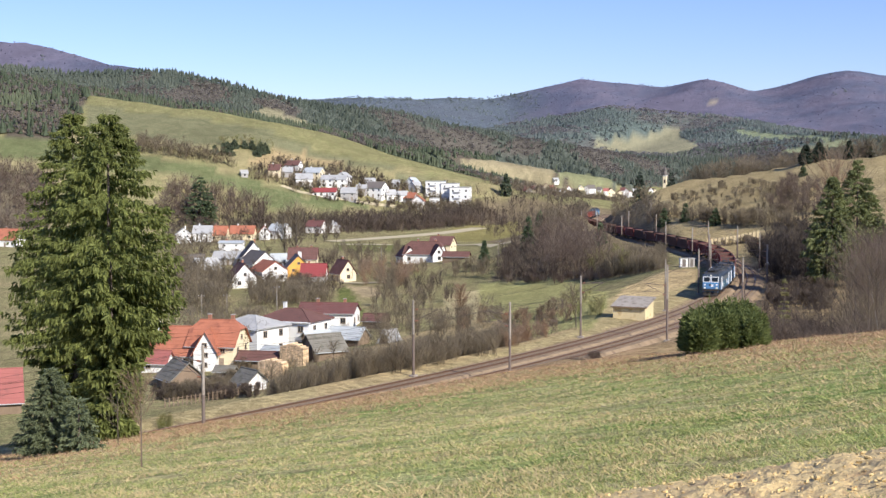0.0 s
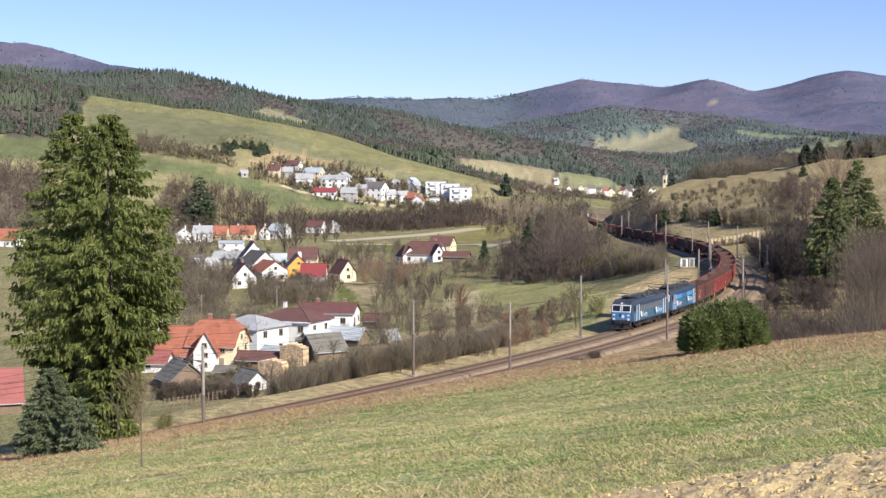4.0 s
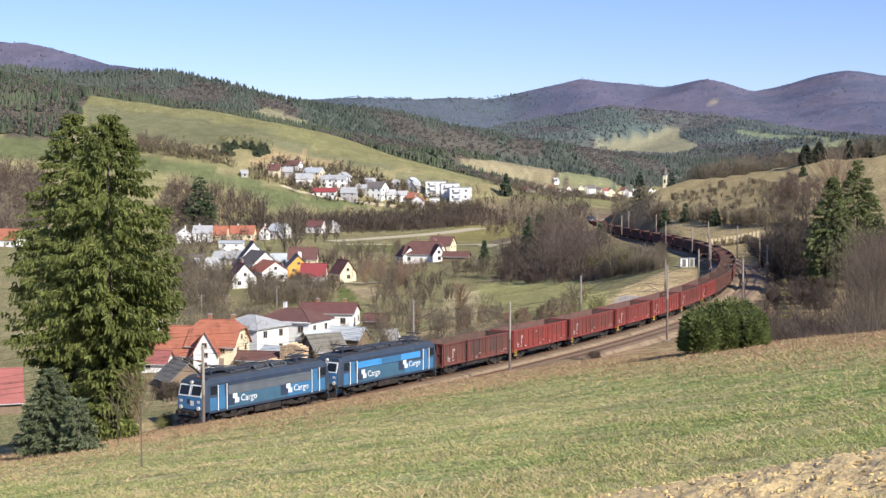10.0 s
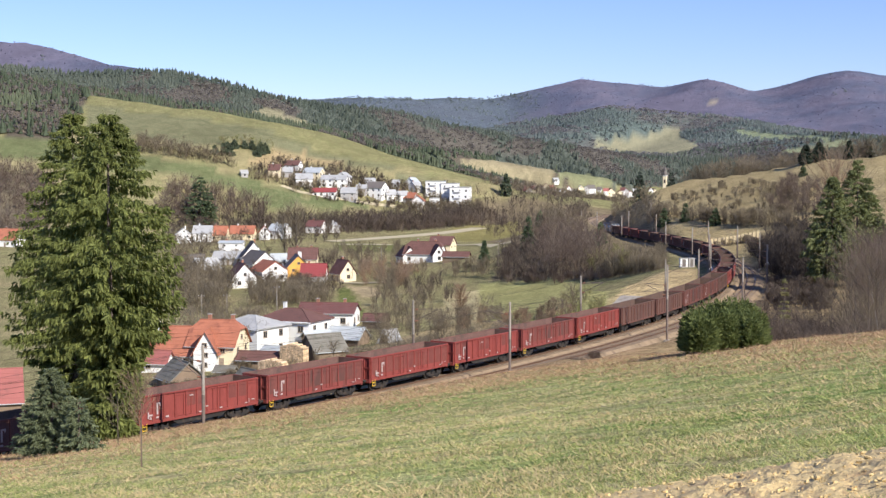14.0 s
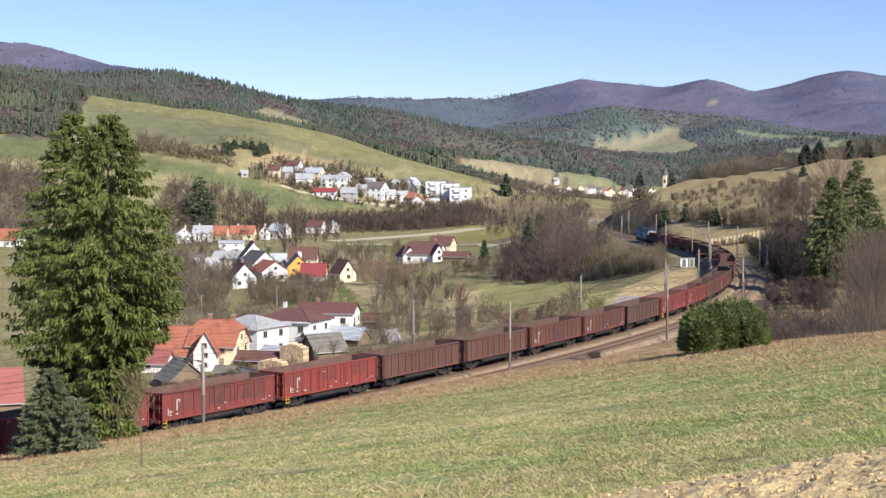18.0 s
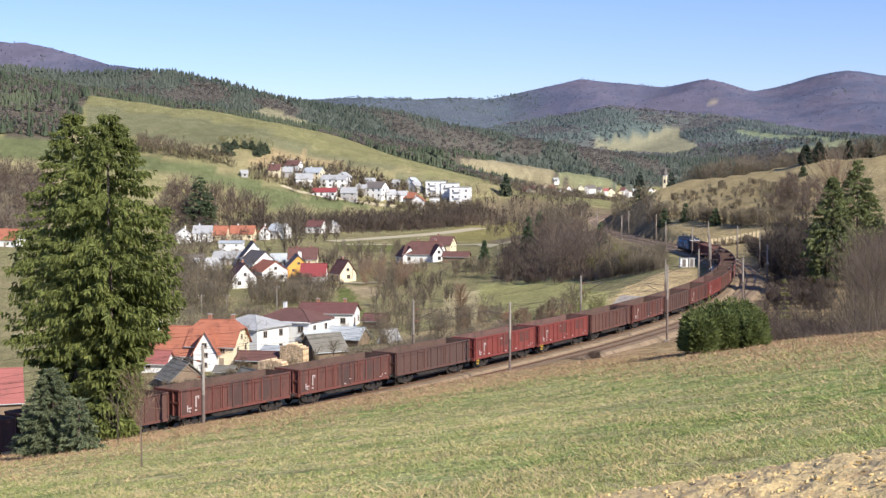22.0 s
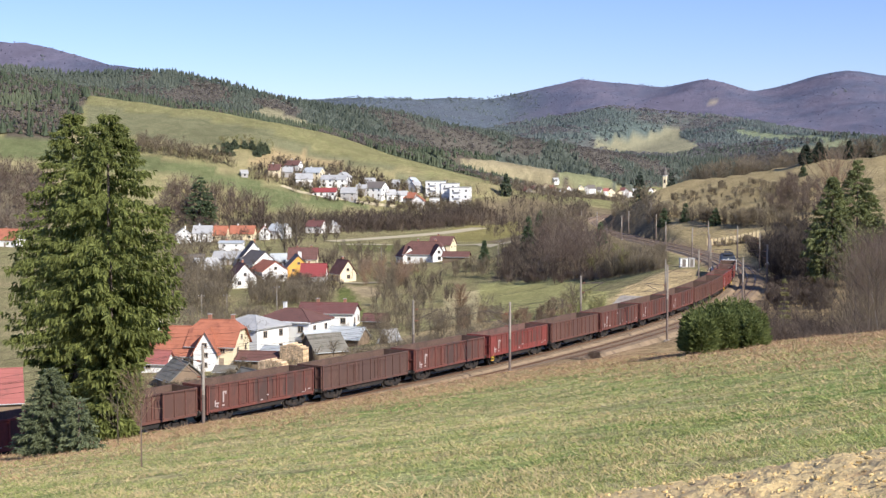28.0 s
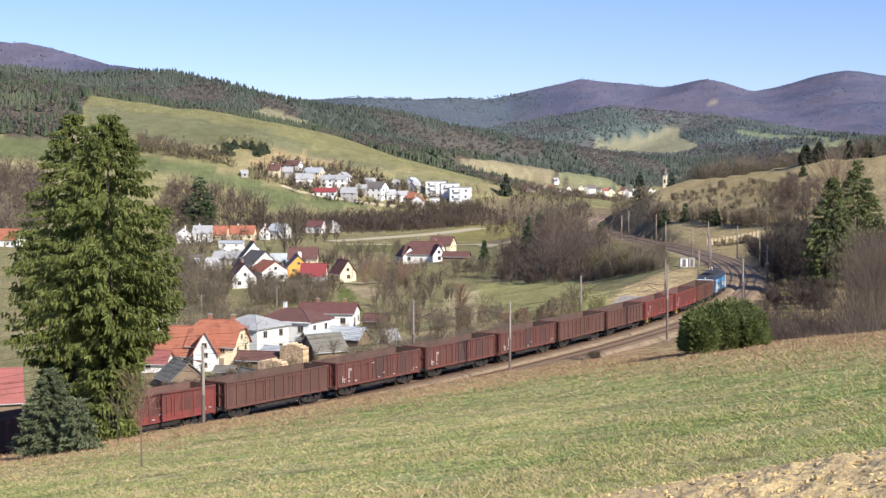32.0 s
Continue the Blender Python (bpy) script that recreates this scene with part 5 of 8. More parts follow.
house("barn", -79.3, 469.2, 40, 8, 6.5, 2.6, 5.8, "wood_wall", "roof_grey", "old timber barn with a grey roof", "gable", 0, 1, "barn", "village sheds")
house("barn", -80.5, 531.1, -6, 12, 6.5, 2.6, 4.8, "wall_grey", "roof_grey", "long barn with a pale grey sheet roof", "gable", 0, 1, "barn", "village sheds")
house("house", -90.4, 502.8, 10, 9, 7, 3.0, 5.4, "wall_grey", "roof_dark", "grey farmhouse with a dark roof", "gable", 1, 1, "house", "village houses")
house("house", -49.8, 500.0, 0, 10, 8, 4, 7.6, "wall_cream", "roof_maroon", "house with a maroon roof behind the orange house", "gable", 2, 1, "house", "village houses")
house("house", -59.4, 510.0, 12, 6, 5, 3, 5.2, "wall_white", "roof_sheet", "small white house with a zinc roof", "gable", 0, 1, "house", "village houses")
house("house", -116.9, 684.5, 0, 9, 8, 4.2, 7.6, "wall_white", "roof_grey", "white house with a grey roof", "gable", 1, 2, "house", "village houses")
house("house", -109.7, 687.9, -6, 8.5, 7, 3.2, 7.2, "wall_cream", "roof_orange", "cream house with an orange roof", "gable", 1, 1, "house", "village houses")
house("house", -99.1, 695.2, -4, 12, 8, 3.2, 6.8, "wall_cream", "roof_orange", "long cream house with an orange roof", "gable", 1, 1, "house", "village houses")
house("house", -82.0, 704.5, -28, 9, 8, 4, 7.2, "wall_white", "roof_sheet", "white house with a pale sheet roof", "gable", 1, 1, "house", "village houses")
house("house", -124.9, 675.7, -78, 6, 7, 4.4, 7.2, "wall_white", "roof_grey", "tall white gabled house in the village", "gable", 1, 2, "house", "village houses")
house("house", -88.6, 695.9, -78, 5, 5, 4, 6.8, "wall_white", "roof_orange", "small white gabled house in the village", "gable", 1, 1, "house", "village houses")
house("house", -89.7, 595.6, 0, 10, 7, 4.4, 5.2, "wall_white", "roof_sheet", "white flat-roofed house in the village", "gable", 1, 2, "house", "village houses")
house("house", -67.6, 750.1, -20, 9, 8, 3.6, 6.6, "wall_white", "roof_dull_red", "white house with a dull red roof behind bare trees", "gable", 1, 1, "house", "village houses")
house("house", -58.1, 751.6, 80, 4, 5, 3.4, 5.6, "wall_white", "roof_grey", "small white gable behind bare trees", "gable", 1, 1, "house", "village houses")
house("house", -198.9, 644.7, -14, 11, 9, 3.4, 8, "wall_white", "roof_orange", "white house with an orange roof behind the spruce", "gable", 1, 1, "house", "village houses")
house("house", -6.7, 519.5, -16, 13.5, 10, 3.4, 7.6, "wall_white", "roof_maroon", "white farmhouse with a wide half-hipped dark red roof", "half_hip", 2, 1, "house", "village houses")
house("house_annex", -2.0, 513.0, -78, 6, 4.6, 2.8, 6.2, "wall_white", "roof_maroon", "white front gable of the farmhouse", "gable", 0, 1, "house", "")
house("house_annex", -13.4, 520.4, -70, 8, 5.6, 3.0, 6.2, "wall_white", "roof_maroon", "white gabled wing of the farmhouse", "gable", 0, 1, "house", "")
house("house", -0.2, 560.0, -18, 9, 8, 4.4, 7.4, "wall_cream", "roof_maroon", "cream house with a dark red roof behind the farmhouse", "gable", 1, 2, "house", "village houses")
house("shed", 4.7, 487.9, -14, 9, 4.5, 1.8, 3.2, "wood_wall", "roof_maroon", "long low shed with a dark red roof beside the farmhouse", "gable", 0, 1, "shed", "village sheds")

house("house", -101.7, 852.6, -8, 7, 7, 4.2, 7.4, "wall_cream", "roof_maroon", "brick-red roofed house on the hillside", "gable", 1, 2, "house", "hillside village")
house("house", -92.2, 869.8, -18, 9, 8, 4, 6.8, "wall_white", "roof_maroon", "white house with a maroon roof on the hillside", "gable", 1, 1, "house", "hillside village")
house("house", -78.5, 856.8, -20, 11, 8, 5, 7.8, "wall_cream", "roof_sheet", "cream house with a zinc roof", "gable", 1, 2, "house", "hillside village")
house("house", -83.5, 845.0, 8, 10, 8, 4, 7, "wall_white", "roof_grey", "white house with a grey roof", "gable", 1, 1, "house", "hillside village")
house("house", -65.6, 849.6, -6, 15, 9, 5, 7.5, "wall_white", "roof_grey", "long white house with a grey roof", "gable", 1, 2, "house", "hillside village")
house("house", -60.5, 855.1, 70, 7, 8, 5.6, 8.4, "wall_white", "roof_grey", "tall white gabled house in the village", "gable", 1, 2, "house", "hillside village")
house("house", -69.9, 831.7, -4, 14, 7, 3, 5.2, "wall_white", "roof_red", "low white house with a red roof", "gable", 1, 1, "house", "hillside village")
house("house", -55.7, 835.0, -6, 9, 8, 4.6, 7.6, "wall_grey", "roof_grey", "grey house with a grey roof", "gable", 1, 2, "house", "hillside village")
house("house", -49.1, 848.2, 0, 6, 6, 4, 6, "wall_grey", "roof_grey", "small grey house on the hillside", "gable", 1, 1, "house", "hillside village")
house("house", -40.0, 850.1, -24, 11, 10, 6, 9.5, "wall_white", "roof_dark", "large white house with a dark roof", "gable", 1, 2, "house", "hillside village")
house("house", -19.0, 875.7, 60, 7, 7, 4, 7, "wall_white", "roof_sheet", "white gabled house with a pale roof", "gable", 1, 1, "house", "hillside village")
house("house", -17.2, 871.6, 50, 6, 6, 3.8, 6.4, "wall_white", "roof_grey", "white house with small gable", "gable", 1, 1, "house", "hillside village")
house("house", -24.7, 853.7, 20, 6, 6, 4, 6.4, "wall_white", "roof_grey", "small white house on the hillside", "gable", 1, 1, "house", "hillside village")
house("house", -19.2, 852.0, -30, 7, 7, 4.2, 7.2, "wall_grey", "roof_orange", "grey house with an orange roof", "gable", 1, 2, "house", "hillside village")
house("house", -14.7, 847.2, 80, 5, 7, 5, 8, "wall_white", "roof_orange", "white gable with an orange roof", "gable", 1, 2, "house", "hillside village")
house("apartment_block", -4.5, 869.9, -4, 12, 8, 9.5, 9.9, "wall_white", "roof_grey", "white flat-roofed apartment block", "flat", 0, 3, "building", "hillside village")
house("apartment_block", 4.5, 868.3, -10, 10, 9, 10, 10.4, "wall_white", "roof_grey", "white cube apartment block", "flat", 0, 3, "building", "hillside village")
house("apartment_block", 10.7, 860.1, -10, 12, 9, 11, 11.4, "wall_white", "roof_grey", "white apartment block with balconies", "flat", 0, 3, "building", "hillside village")
house("apartment_block", -5.1, 852.8, 0, 6, 7, 5.6, 6, "wall_white", "roof_grey", "small white flat-roofed block", "flat", 0, 3, "building", "hillside village")
house("apartment_block", 14.7, 870.6, -10, 5, 8, 6.5, 6.9, "wall_white", "roof_grey", "white flat-roofed block on the hillside", "flat", 0, 3, "building", "hillside village")
house("house", -118.8, 839.9, 20, 4, 4, 2.6, 4.4, "wall_grey", "roof_grey", "small pale hillside house", "gable", 0, 1, "house", "hillside village")
house("house", -94.9, 855.7, 0, 7, 6, 3.4, 6, "wall_grey", "roof_grey", "small pale hillside house", "gable", 0, 1, "house", "hillside village")
house("house", -32.2, 851.0, 30, 7, 6, 3.6, 6.4, "wall_white", "roof_grey", "small pale hillside house", "gable", 0, 1, "house", "hillside village")
house("house", -44.7, 861.4, 10, 6, 6, 3.4, 6, "wall_white", "roof_grey", "small pale hillside house", "gable", 0, 1, "house", "hillside village")
house("house", -29.4, 871.2, 0, 5, 5, 3, 5, "wall_grey", "roof_grey", "small pale hillside house", "gable", 0, 1, "house", "hillside village")

FAR_WALLS, FAR_ROOFS = ("wall_white", "wall_cream", "wall_grey", "wall_grey"), ("roof_dark", "roof_maroon", "roof_grey", "roof_faded", "roof_dull_red")
far_r = random.Random(77)
for far_x, far_y in ((62, 1012), (58, 962), (74, 1120), (88, 1150), (92, 1196), (101, 1245), (97, 1290), (109, 1342), (84, 1066), (118, 1452), (124, 1459), (68, 1094), (81, 1208), (83, 1182), (105, 1446), (111, 1451), (130, 1471), (134, 1471), (139, 1476), (144, 1484), (150, 1489), (157, 1496), (165, 1502), (174, 1510), (179, 1513), (183, 1515), (190, 1522), (198, 1531), (203, 1532), (208, 1541), (194, 1529), (229, 1561), (234, 1566)):
    far_s = far_r.uniform(0.85, 1.15) * (0.8 if far_y < 1300 else 1.0)
    house("house", far_x, far_y, far_r.choice((-70, -15, 5, 20, -78)), 8.0 * far_s, 6.6 * far_s, 3.6 * far_s, 6.6 * far_s, far_r.choice(FAR_WALLS), far_r.choice(FAR_ROOFS), "small far house in the valley village", "gable", 0, 1, "house", "far valley village")
house("house", 117.1, 1464.3, 30, 6, 5, 3.2, 5.4, "wall_white", "roof_grey", "lone white house on the far slope", "gable", 0, 1, "house", "")


def firewood_stack(x, y, rot, w, h, d):
    r = random.Random(5)
    t = thing("firewood_stack", Matrix.Translation((x, y, gz(x, y))) @ Matrix.Rotation(radians(rot), 4, "Z"), "tall stack of split pale firewood beside the sheds", "firewood", "firewood stacks")
    sh = Shape()
    z = -0.4
    while z < h:
        u = -w / 2
        while u < w / 2:
            q = r.uniform(0.11, 0.15)
            top = h - abs(u) * 0.25
            if z < top:
                sh.tube((u, -d / 2 - r.uniform(0, 0.05), z), (u, d / 2, z), q, n=6)
            u += 0.25
        z += 0.23
    tagged(part("firewood", sh, M["logs"], t, "split pale logs"), kind="stuff")


firewood_stack(-25.6, 241.3, -30, 5.0, 4.0, 1.6)
firewood_stack(-27.4, 226.0, -30, 5.0, 3.8, 1.6)


def church():
    x, y = 142.1, 900.0
    z = gz(x, y)
    hh = 19.0 - z
    t = thing("church_tower", Matrix.Translation((x, y, z)) @ Matrix.Rotation(radians(-20), 4, "Z"), "cream church tower with a dark onion spire", "church")
    tw = part("wall", Shape().box(-1.2, 1.2, -1.2, 1.2, -3, hh, 0.1), M["wall_cream"], t)
    part("cornice", Shape().box(-1.4, 1.4, -1.4, 1.4, hh - 0.2, hh + 0.3, 0.08), M["wall_white"], tw)
    sp = Shape()
    prof = [(2.0, 15.2), (2.1, 15.8), (1.7, 16.8), (1.2, 17.3), (0.9, 18.0), (1.1, 18.4), (0.35, 19.2), (0.06, 20.5)]
    n = 8
    v = [(0.8 * q * math.cos(6.2832 * i / n), 0.8 * q * math.sin(6.2832 * i / n), h * 1.25 - 3.75) for q, h in prof for i in range(n)]
    v = [(a_, b_, c_ - 15 + hh) for a_, b_, c_ in v]
    sp.add(v, [(a * n + i, a * n + (i + 1) % n, (a + 1) * n + (i + 1) % n, (a + 1) * n + i) for a in range(len(prof) - 1) for i in range(n)])
    part("spire", sp, M["roof_dark"], t, "dark sheet-metal spire", True)
    for px, py, f in ((0, -1.2, 0), (1.2, 0, 2)):
        window(t, px, py, hh - 4.5, 1.2, 2.4, f, True)
    part("nave", Shape().prism([(-4, -3), (4, -3), (4, 6), (0, 10.5), (-4, 6)], 1.6, 16), M["wall_yellow"], t, "yellow nave wall")
    part("nave_roof", Shape().prism([(-4.4, 5.7), (0, 10.8), (4.4, 5.7), (4.4, 5.95), (0, 11.05), (-4.4, 5.95)], 2.45, 16.2), M["roof_dark"], t, "dark nave roof")


church()


def railway_hut():
    x, y = 27.2, 200.0
    t = thing("railway_hut", Matrix.Translation((x, y, -0.65)) @ Matrix.Rotation(radians(-27), 4, "Z"), "ochre rendered railway hut with a grey lean-to roof", "hut")
    L, D = 4.8, 3.6
    sh = Shape().prism([(-D / 2, -0.8), (D / 2, -0.8), (D / 2, 2.95), (-D / 2, 1.95)], -L / 2, L / 2, "x")
    part("wall", sh, M["wall_hut"], t)
    rf = Shape().prism([(-D / 2 - 0.35, 1.86), (D / 2 + 0.35, 3.06), (D / 2 + 0.35, 3.2), (-D / 2 - 0.35, 2.0)], -L / 2 - 0.3, L / 2 + 0.3, "x")
    ro = part("roof", rf, M["roof_hut"], t, "weathered grey sheet roof")
    fa = Shape().box(-L / 2 - 0.3, L / 2 + 0.3, -D / 2 - 0.4, -D / 2 - 0.35, 1.84, 2.02)
    part("fascia", fa, M["wood_wall"], ro)
    dr = part("door", Shape().box(-L / 2 - 0.04, -L / 2 + 0.03, -0.5, 0.4, -0.1, 1.9), M["frame_wood"], t, "faded brown door")
    part("door_handle", Shape().box(-L / 2 - 0.1, -L / 2 - 0.04, 0.25, 0.3, 0.9, 1.0), M["steel"], dr)


railway_hut()


def relay_cabinet(x, y, rot, w, label):
    t = thing("relay_cabinet", Matrix.Translation((x, y, gz(x, y) - 0.05)) @ Matrix.Rotation(radians(rot), 4, "Z"), label, "cabinet", "relay cabinets")
    part("body", Shape().box(-w / 2, w / 2, -0.5, 0.5, -0.2, 2.0, 0.04), M["wall_grey" if w < 1.5 else "wall_white"], t)
    part("plinth", Shape().box(-w / 2 - 0.08, w / 2 + 0.08, -0.58, 0.58, -0.4, 0.12), M["mast"], t)
    part("lid", Shape().box(-w / 2 - 0.1, w / 2 + 0.1, -0.6, 0.6, 2.0, 2.1, 0.03), M["roof_grey"], t)
    dr = part("door", Shape().box(-w / 4, w / 4, -0.54, -0.5, 0.2, 1.8), M["roof_dark"], t, "dark cabinet door")
    part("door_handle", Shape().box(w / 4 - 0.12, w / 4 - 0.07, -0.58, -0.54, 0.9, 1.1), M["steel"], dr)


relay_cabinet(53.0, 309.0, 8, 1.7, "white relay cabinet with a dark door beside the curve")
relay_cabinet(54.8, 309.5, 8, 1.3, "smaller pale relay cabinet beside the curve")

# ---------------------------------------------------------------- trees
def kites(base, tip, width, normal):
    """Two slim triangles per spray, as arrays."""
    mid = base + (tip - base) * 0.45
    side = np.cross(tip - base, normal)
    ln = np.linalg.norm(side, axis=1, keepdims=True) + 1e-9
    side = side / ln * width[:, None] / 2
    a = np.stack((base, mid + side, tip), 1)
    b = np.stack((base, tip, mid - side), 1)
    return np.concatenate((a, b))


def conifer_tris(h, rad, seed, levels, per, pts, droop=0.35, clear=0.05, spray=0.55, bend=0.5, power=0.85, full=1.0, reps=3, wide=0.36, hang=0.0, foot=0.0):
    """Needle sprays of a spruce of height h: boughs that sink outwards with hanging sprays."""
    r = np.random.RandomState(seed)
    B, T, W = [], [], []
    for lv in range(levels):
        f = (lv + r.uniform(-0.4, 0.4)) / levels
        f = min(max(f, 0), 0.985)
        z = h * (clear + (1 - clear) * f)
        rr = rad * min(1.0, (1 - f) / full) ** power * (1 - 0.3 * math.exp(-f * 9)) * (min(1.0, max(0.45, (f - 0.1) / foot)) if foot else 1.0) + 0.12
        k = max(4, int(per * (0.65 + 0.35 * (1 - f))))
        for b in range(k):
            a = r.uniform(0, 6.2832)
            q = rr * r.uniform(0.74, 1.08)
            u = (np.arange(pts) + r.uniform(0, 1, pts)) / pts
            u = 0.04 + 0.96 * np.sqrt(u)
            dx, dy = math.cos(a), math.sin(a)
            bz = z - droop * q * u + bend * droop * q * u ** 3 * 0.9
            px = np.stack((dx * q * u, dy * q * u, bz), 1)
            px += r.normal(0, 0.05 * rad / 3.5, px.shape)
            for rep in range(reps):
                L = spray * (0.5 + 0.7 * r.rand(pts)) * (0.55 + 0.45 * (1 - f))
                side = r.uniform(-1, 1, pts)
                d = np.stack((dx * 0.65 - dy * side * 0.8, dy * 0.65 + dx * side * 0.8, -r.uniform(0.15, 1.0, pts) * (1.0 if rep else 0.3) - (hang * r.uniform(0.4, 1.0, pts) if rep > 1 else 0)), 1)
                d /= np.linalg.norm(d, axis=1, keepdims=True)
                B.append(px), T.append(px + d * L[:, None]), W.append(L * wide)
    top = np.array([[0, 0, h * 0.93]] * 14)
    tt = top + np.stack((r.normal(0, 0.25, 14), r.normal(0, 0.25, 14), r.uniform(0.02, 0.08, 14) * h), 1)
    B.append(top), T.append(tt), W.append(np.full(14, 0.14))
    B, T, W = np.concatenate(B), np.concatenate(T), np.concatenate(W)
    nrm = r.normal(0, 1, B.shape) + np.array((0, 0, 0.4))
    return kites(B, T, W, nrm)


def bush_tris(h, rad, seed, n, spray, cone=0.30, curve=3.0):
    """Upright feathery sprays filling an uneven dome."""
    r = np.random.RandomState(seed)
    a = r.uniform(0, 6.2832, n)
    q = np.sqrt(r.uniform(0.05, 1, n))
    lob = 1 + 0.16 * np.sin(a * 3 + seed) + 0.10 * np.sin(a * 7 + seed * 2.1)
    top = h * (1 - cone * q ** curve) * (0.84 + 0.16 * np.sin(a * 4 + q * 5 + seed))
    z = top * (1 - 0.9 * r.uniform(0, 1, n) ** 1.5)
    B = np.stack((np.cos(a) * q * rad * lob, np.sin(a) * q * rad * lob, z), 1)
    d = np.stack((np.cos(a) * q * 0.8, np.sin(a) * q * 0.8, 0.42 + 0.0 * a), 1) + r.normal(0, 0.38, (n, 3))
    d /= np.linalg.norm(d, axis=1, keepdims=True)
    L = spray * r.uniform(0.5, 1.35, n)
    return kites(B, B + d * L[:, None], L * 0.24, r.normal(0, 1, (n, 3)))


def bush(x, y, h, rad, seed, mat, label, group, n=3200, spray=0.36, **kw):
    t = thing("evergreen_shrub", Matrix.Translation((x, y, gz(x, y))), label, "shrub", group)
    part("stem", trunk_shape(h * 0.6, 0.05, segs=2), M["bark"], t)
    part("foliage", tri_mesh("foliage", bush_tris(h, rad, seed, n, spray, **kw), M[mat]), None, t)


def trunk_shape(h, r0, lean=(0, 0), segs=4):
    sh = Shape()
    p = Vector((0, 0, -0.6))
    for i in range(segs):
        f = (i + 1) / segs
        q = Vector((lean[0] * f, lean[1] * f, h * f))
        sh.tube(p, q, r0 * (1 - i / segs) + min(0.02, 0.3 * r0), r0 * (1 - f) + min(0.015, 0.2 * r0), n=7)
        p = q
    return sh


def conifer(name, x, y, h, rad, seed, mat, label, levels=30, per=9, pts=8, group="", spray=0.55, z=None, **kw):
    z = gz(x, y) if z is None else z
    t = thing(name, Matrix.Translation((x, y, z)), label, "tree", group)
    part("trunk", trunk_shape(h * 0.96, 0.012 * h + 0.05), M["bark"], t)
    part("crown", tri_mesh("crown", conifer_tris(h, rad, seed, levels, per, pts, spray=spray, **kw), M[mat]), None, t)
    return t


def slivers(a, b, w, r):
    """One thin triangle from each a to its b."""
    d = b - a
    s = np.cross(d, r.normal(0, 1, d.shape))
    s = s / (np.linalg.norm(s, axis=1, keepdims=True) + 1e-9) * w[:, None] / 2
    return np.stack((a - s, a + s, b), 1)


def bare_tree_tris(h, seed, twigs, thick=0.05, spread=0.42, low=0.25, stems=1):
    """A leafless crown: stems, limbs and many fine twigs as slivers."""
    r = np.random.RandomState(seed)
    out = []
    n1 = max(7, twigs // 12)
    for st in range(stems):
        lean = r.normal(0, 0.14 * h * (1 if stems > 1 else 0.4), 2)
        foot = np.append(r.normal(0, 0.13 * h if stems > 1 else 0.0, 2), 0.0)
        top = np.array([lean[0], lean[1], h * r.uniform(0.75, 1.0)])
        out.append(slivers(np.zeros((2, 3)) + foot - [0, 0, 0.4], np.stack((top, top * 0.98)) + foot, np.full(2, 0.02 * h + 0.006), r))
        f = low + (0.95 - low) * r.rand(n1)
        base = foot + f[:, None] * top[None, :]
        an = r.uniform(0, 6.2832, n1)
        ln = spread * h * (0.35 + 0.75 * np.sin(np.clip((1.08 - f) / (1.08 - low), 0, 1) * 2.4)) * r.uniform(0.6, 1.0, n1)
        d = np.stack((np.cos(an), np.sin(an), r.uniform(0.6, 2.0, n1)), 1)
        d /= np.linalg.norm(d, axis=1, keepdims=True)
        tip = base + d * ln[:, None]
        tip[:, 2] = np.minimum(tip[:, 2], h * 1.02)
        out.append(slivers(base, tip, np.full(n1, thick * 1.7), r))
        m = twigs // stems
        i = r.randint(0, n1, m)
        u = r.uniform(0.25, 1.0, m)
        p = base[i] + (tip[i] - base[i]) * u[:, None]
        dd = (tip[i] - base[i]) / (ln[i][:, None] + 1e-6) + r.normal(0, 0.5, (m, 3)) + [0, 0, 0.45]
        dd /= np.linalg.norm(dd, axis=1, keepdims=True)
        L = h * r.uniform(0.07, 0.20, m)
        out.append(slivers(p, p + dd * L[:, None], np.full(m, thick) * r.uniform(0.6, 1.3, m), r))
    return np.concatenate(out)


def scatter(poly, n, r):
    xs, ys = [p[0] for p in poly], [p[1] for p in poly]
    got = []
    while len(got) < n:
        x, y = r.uniform(min(xs), max(xs), n * 3), r.uniform(min(ys), max(ys), n * 3)
        k = inside(poly, x, y)
        got += list(zip(x[k], y[k]))
    return np.array(got[:n])


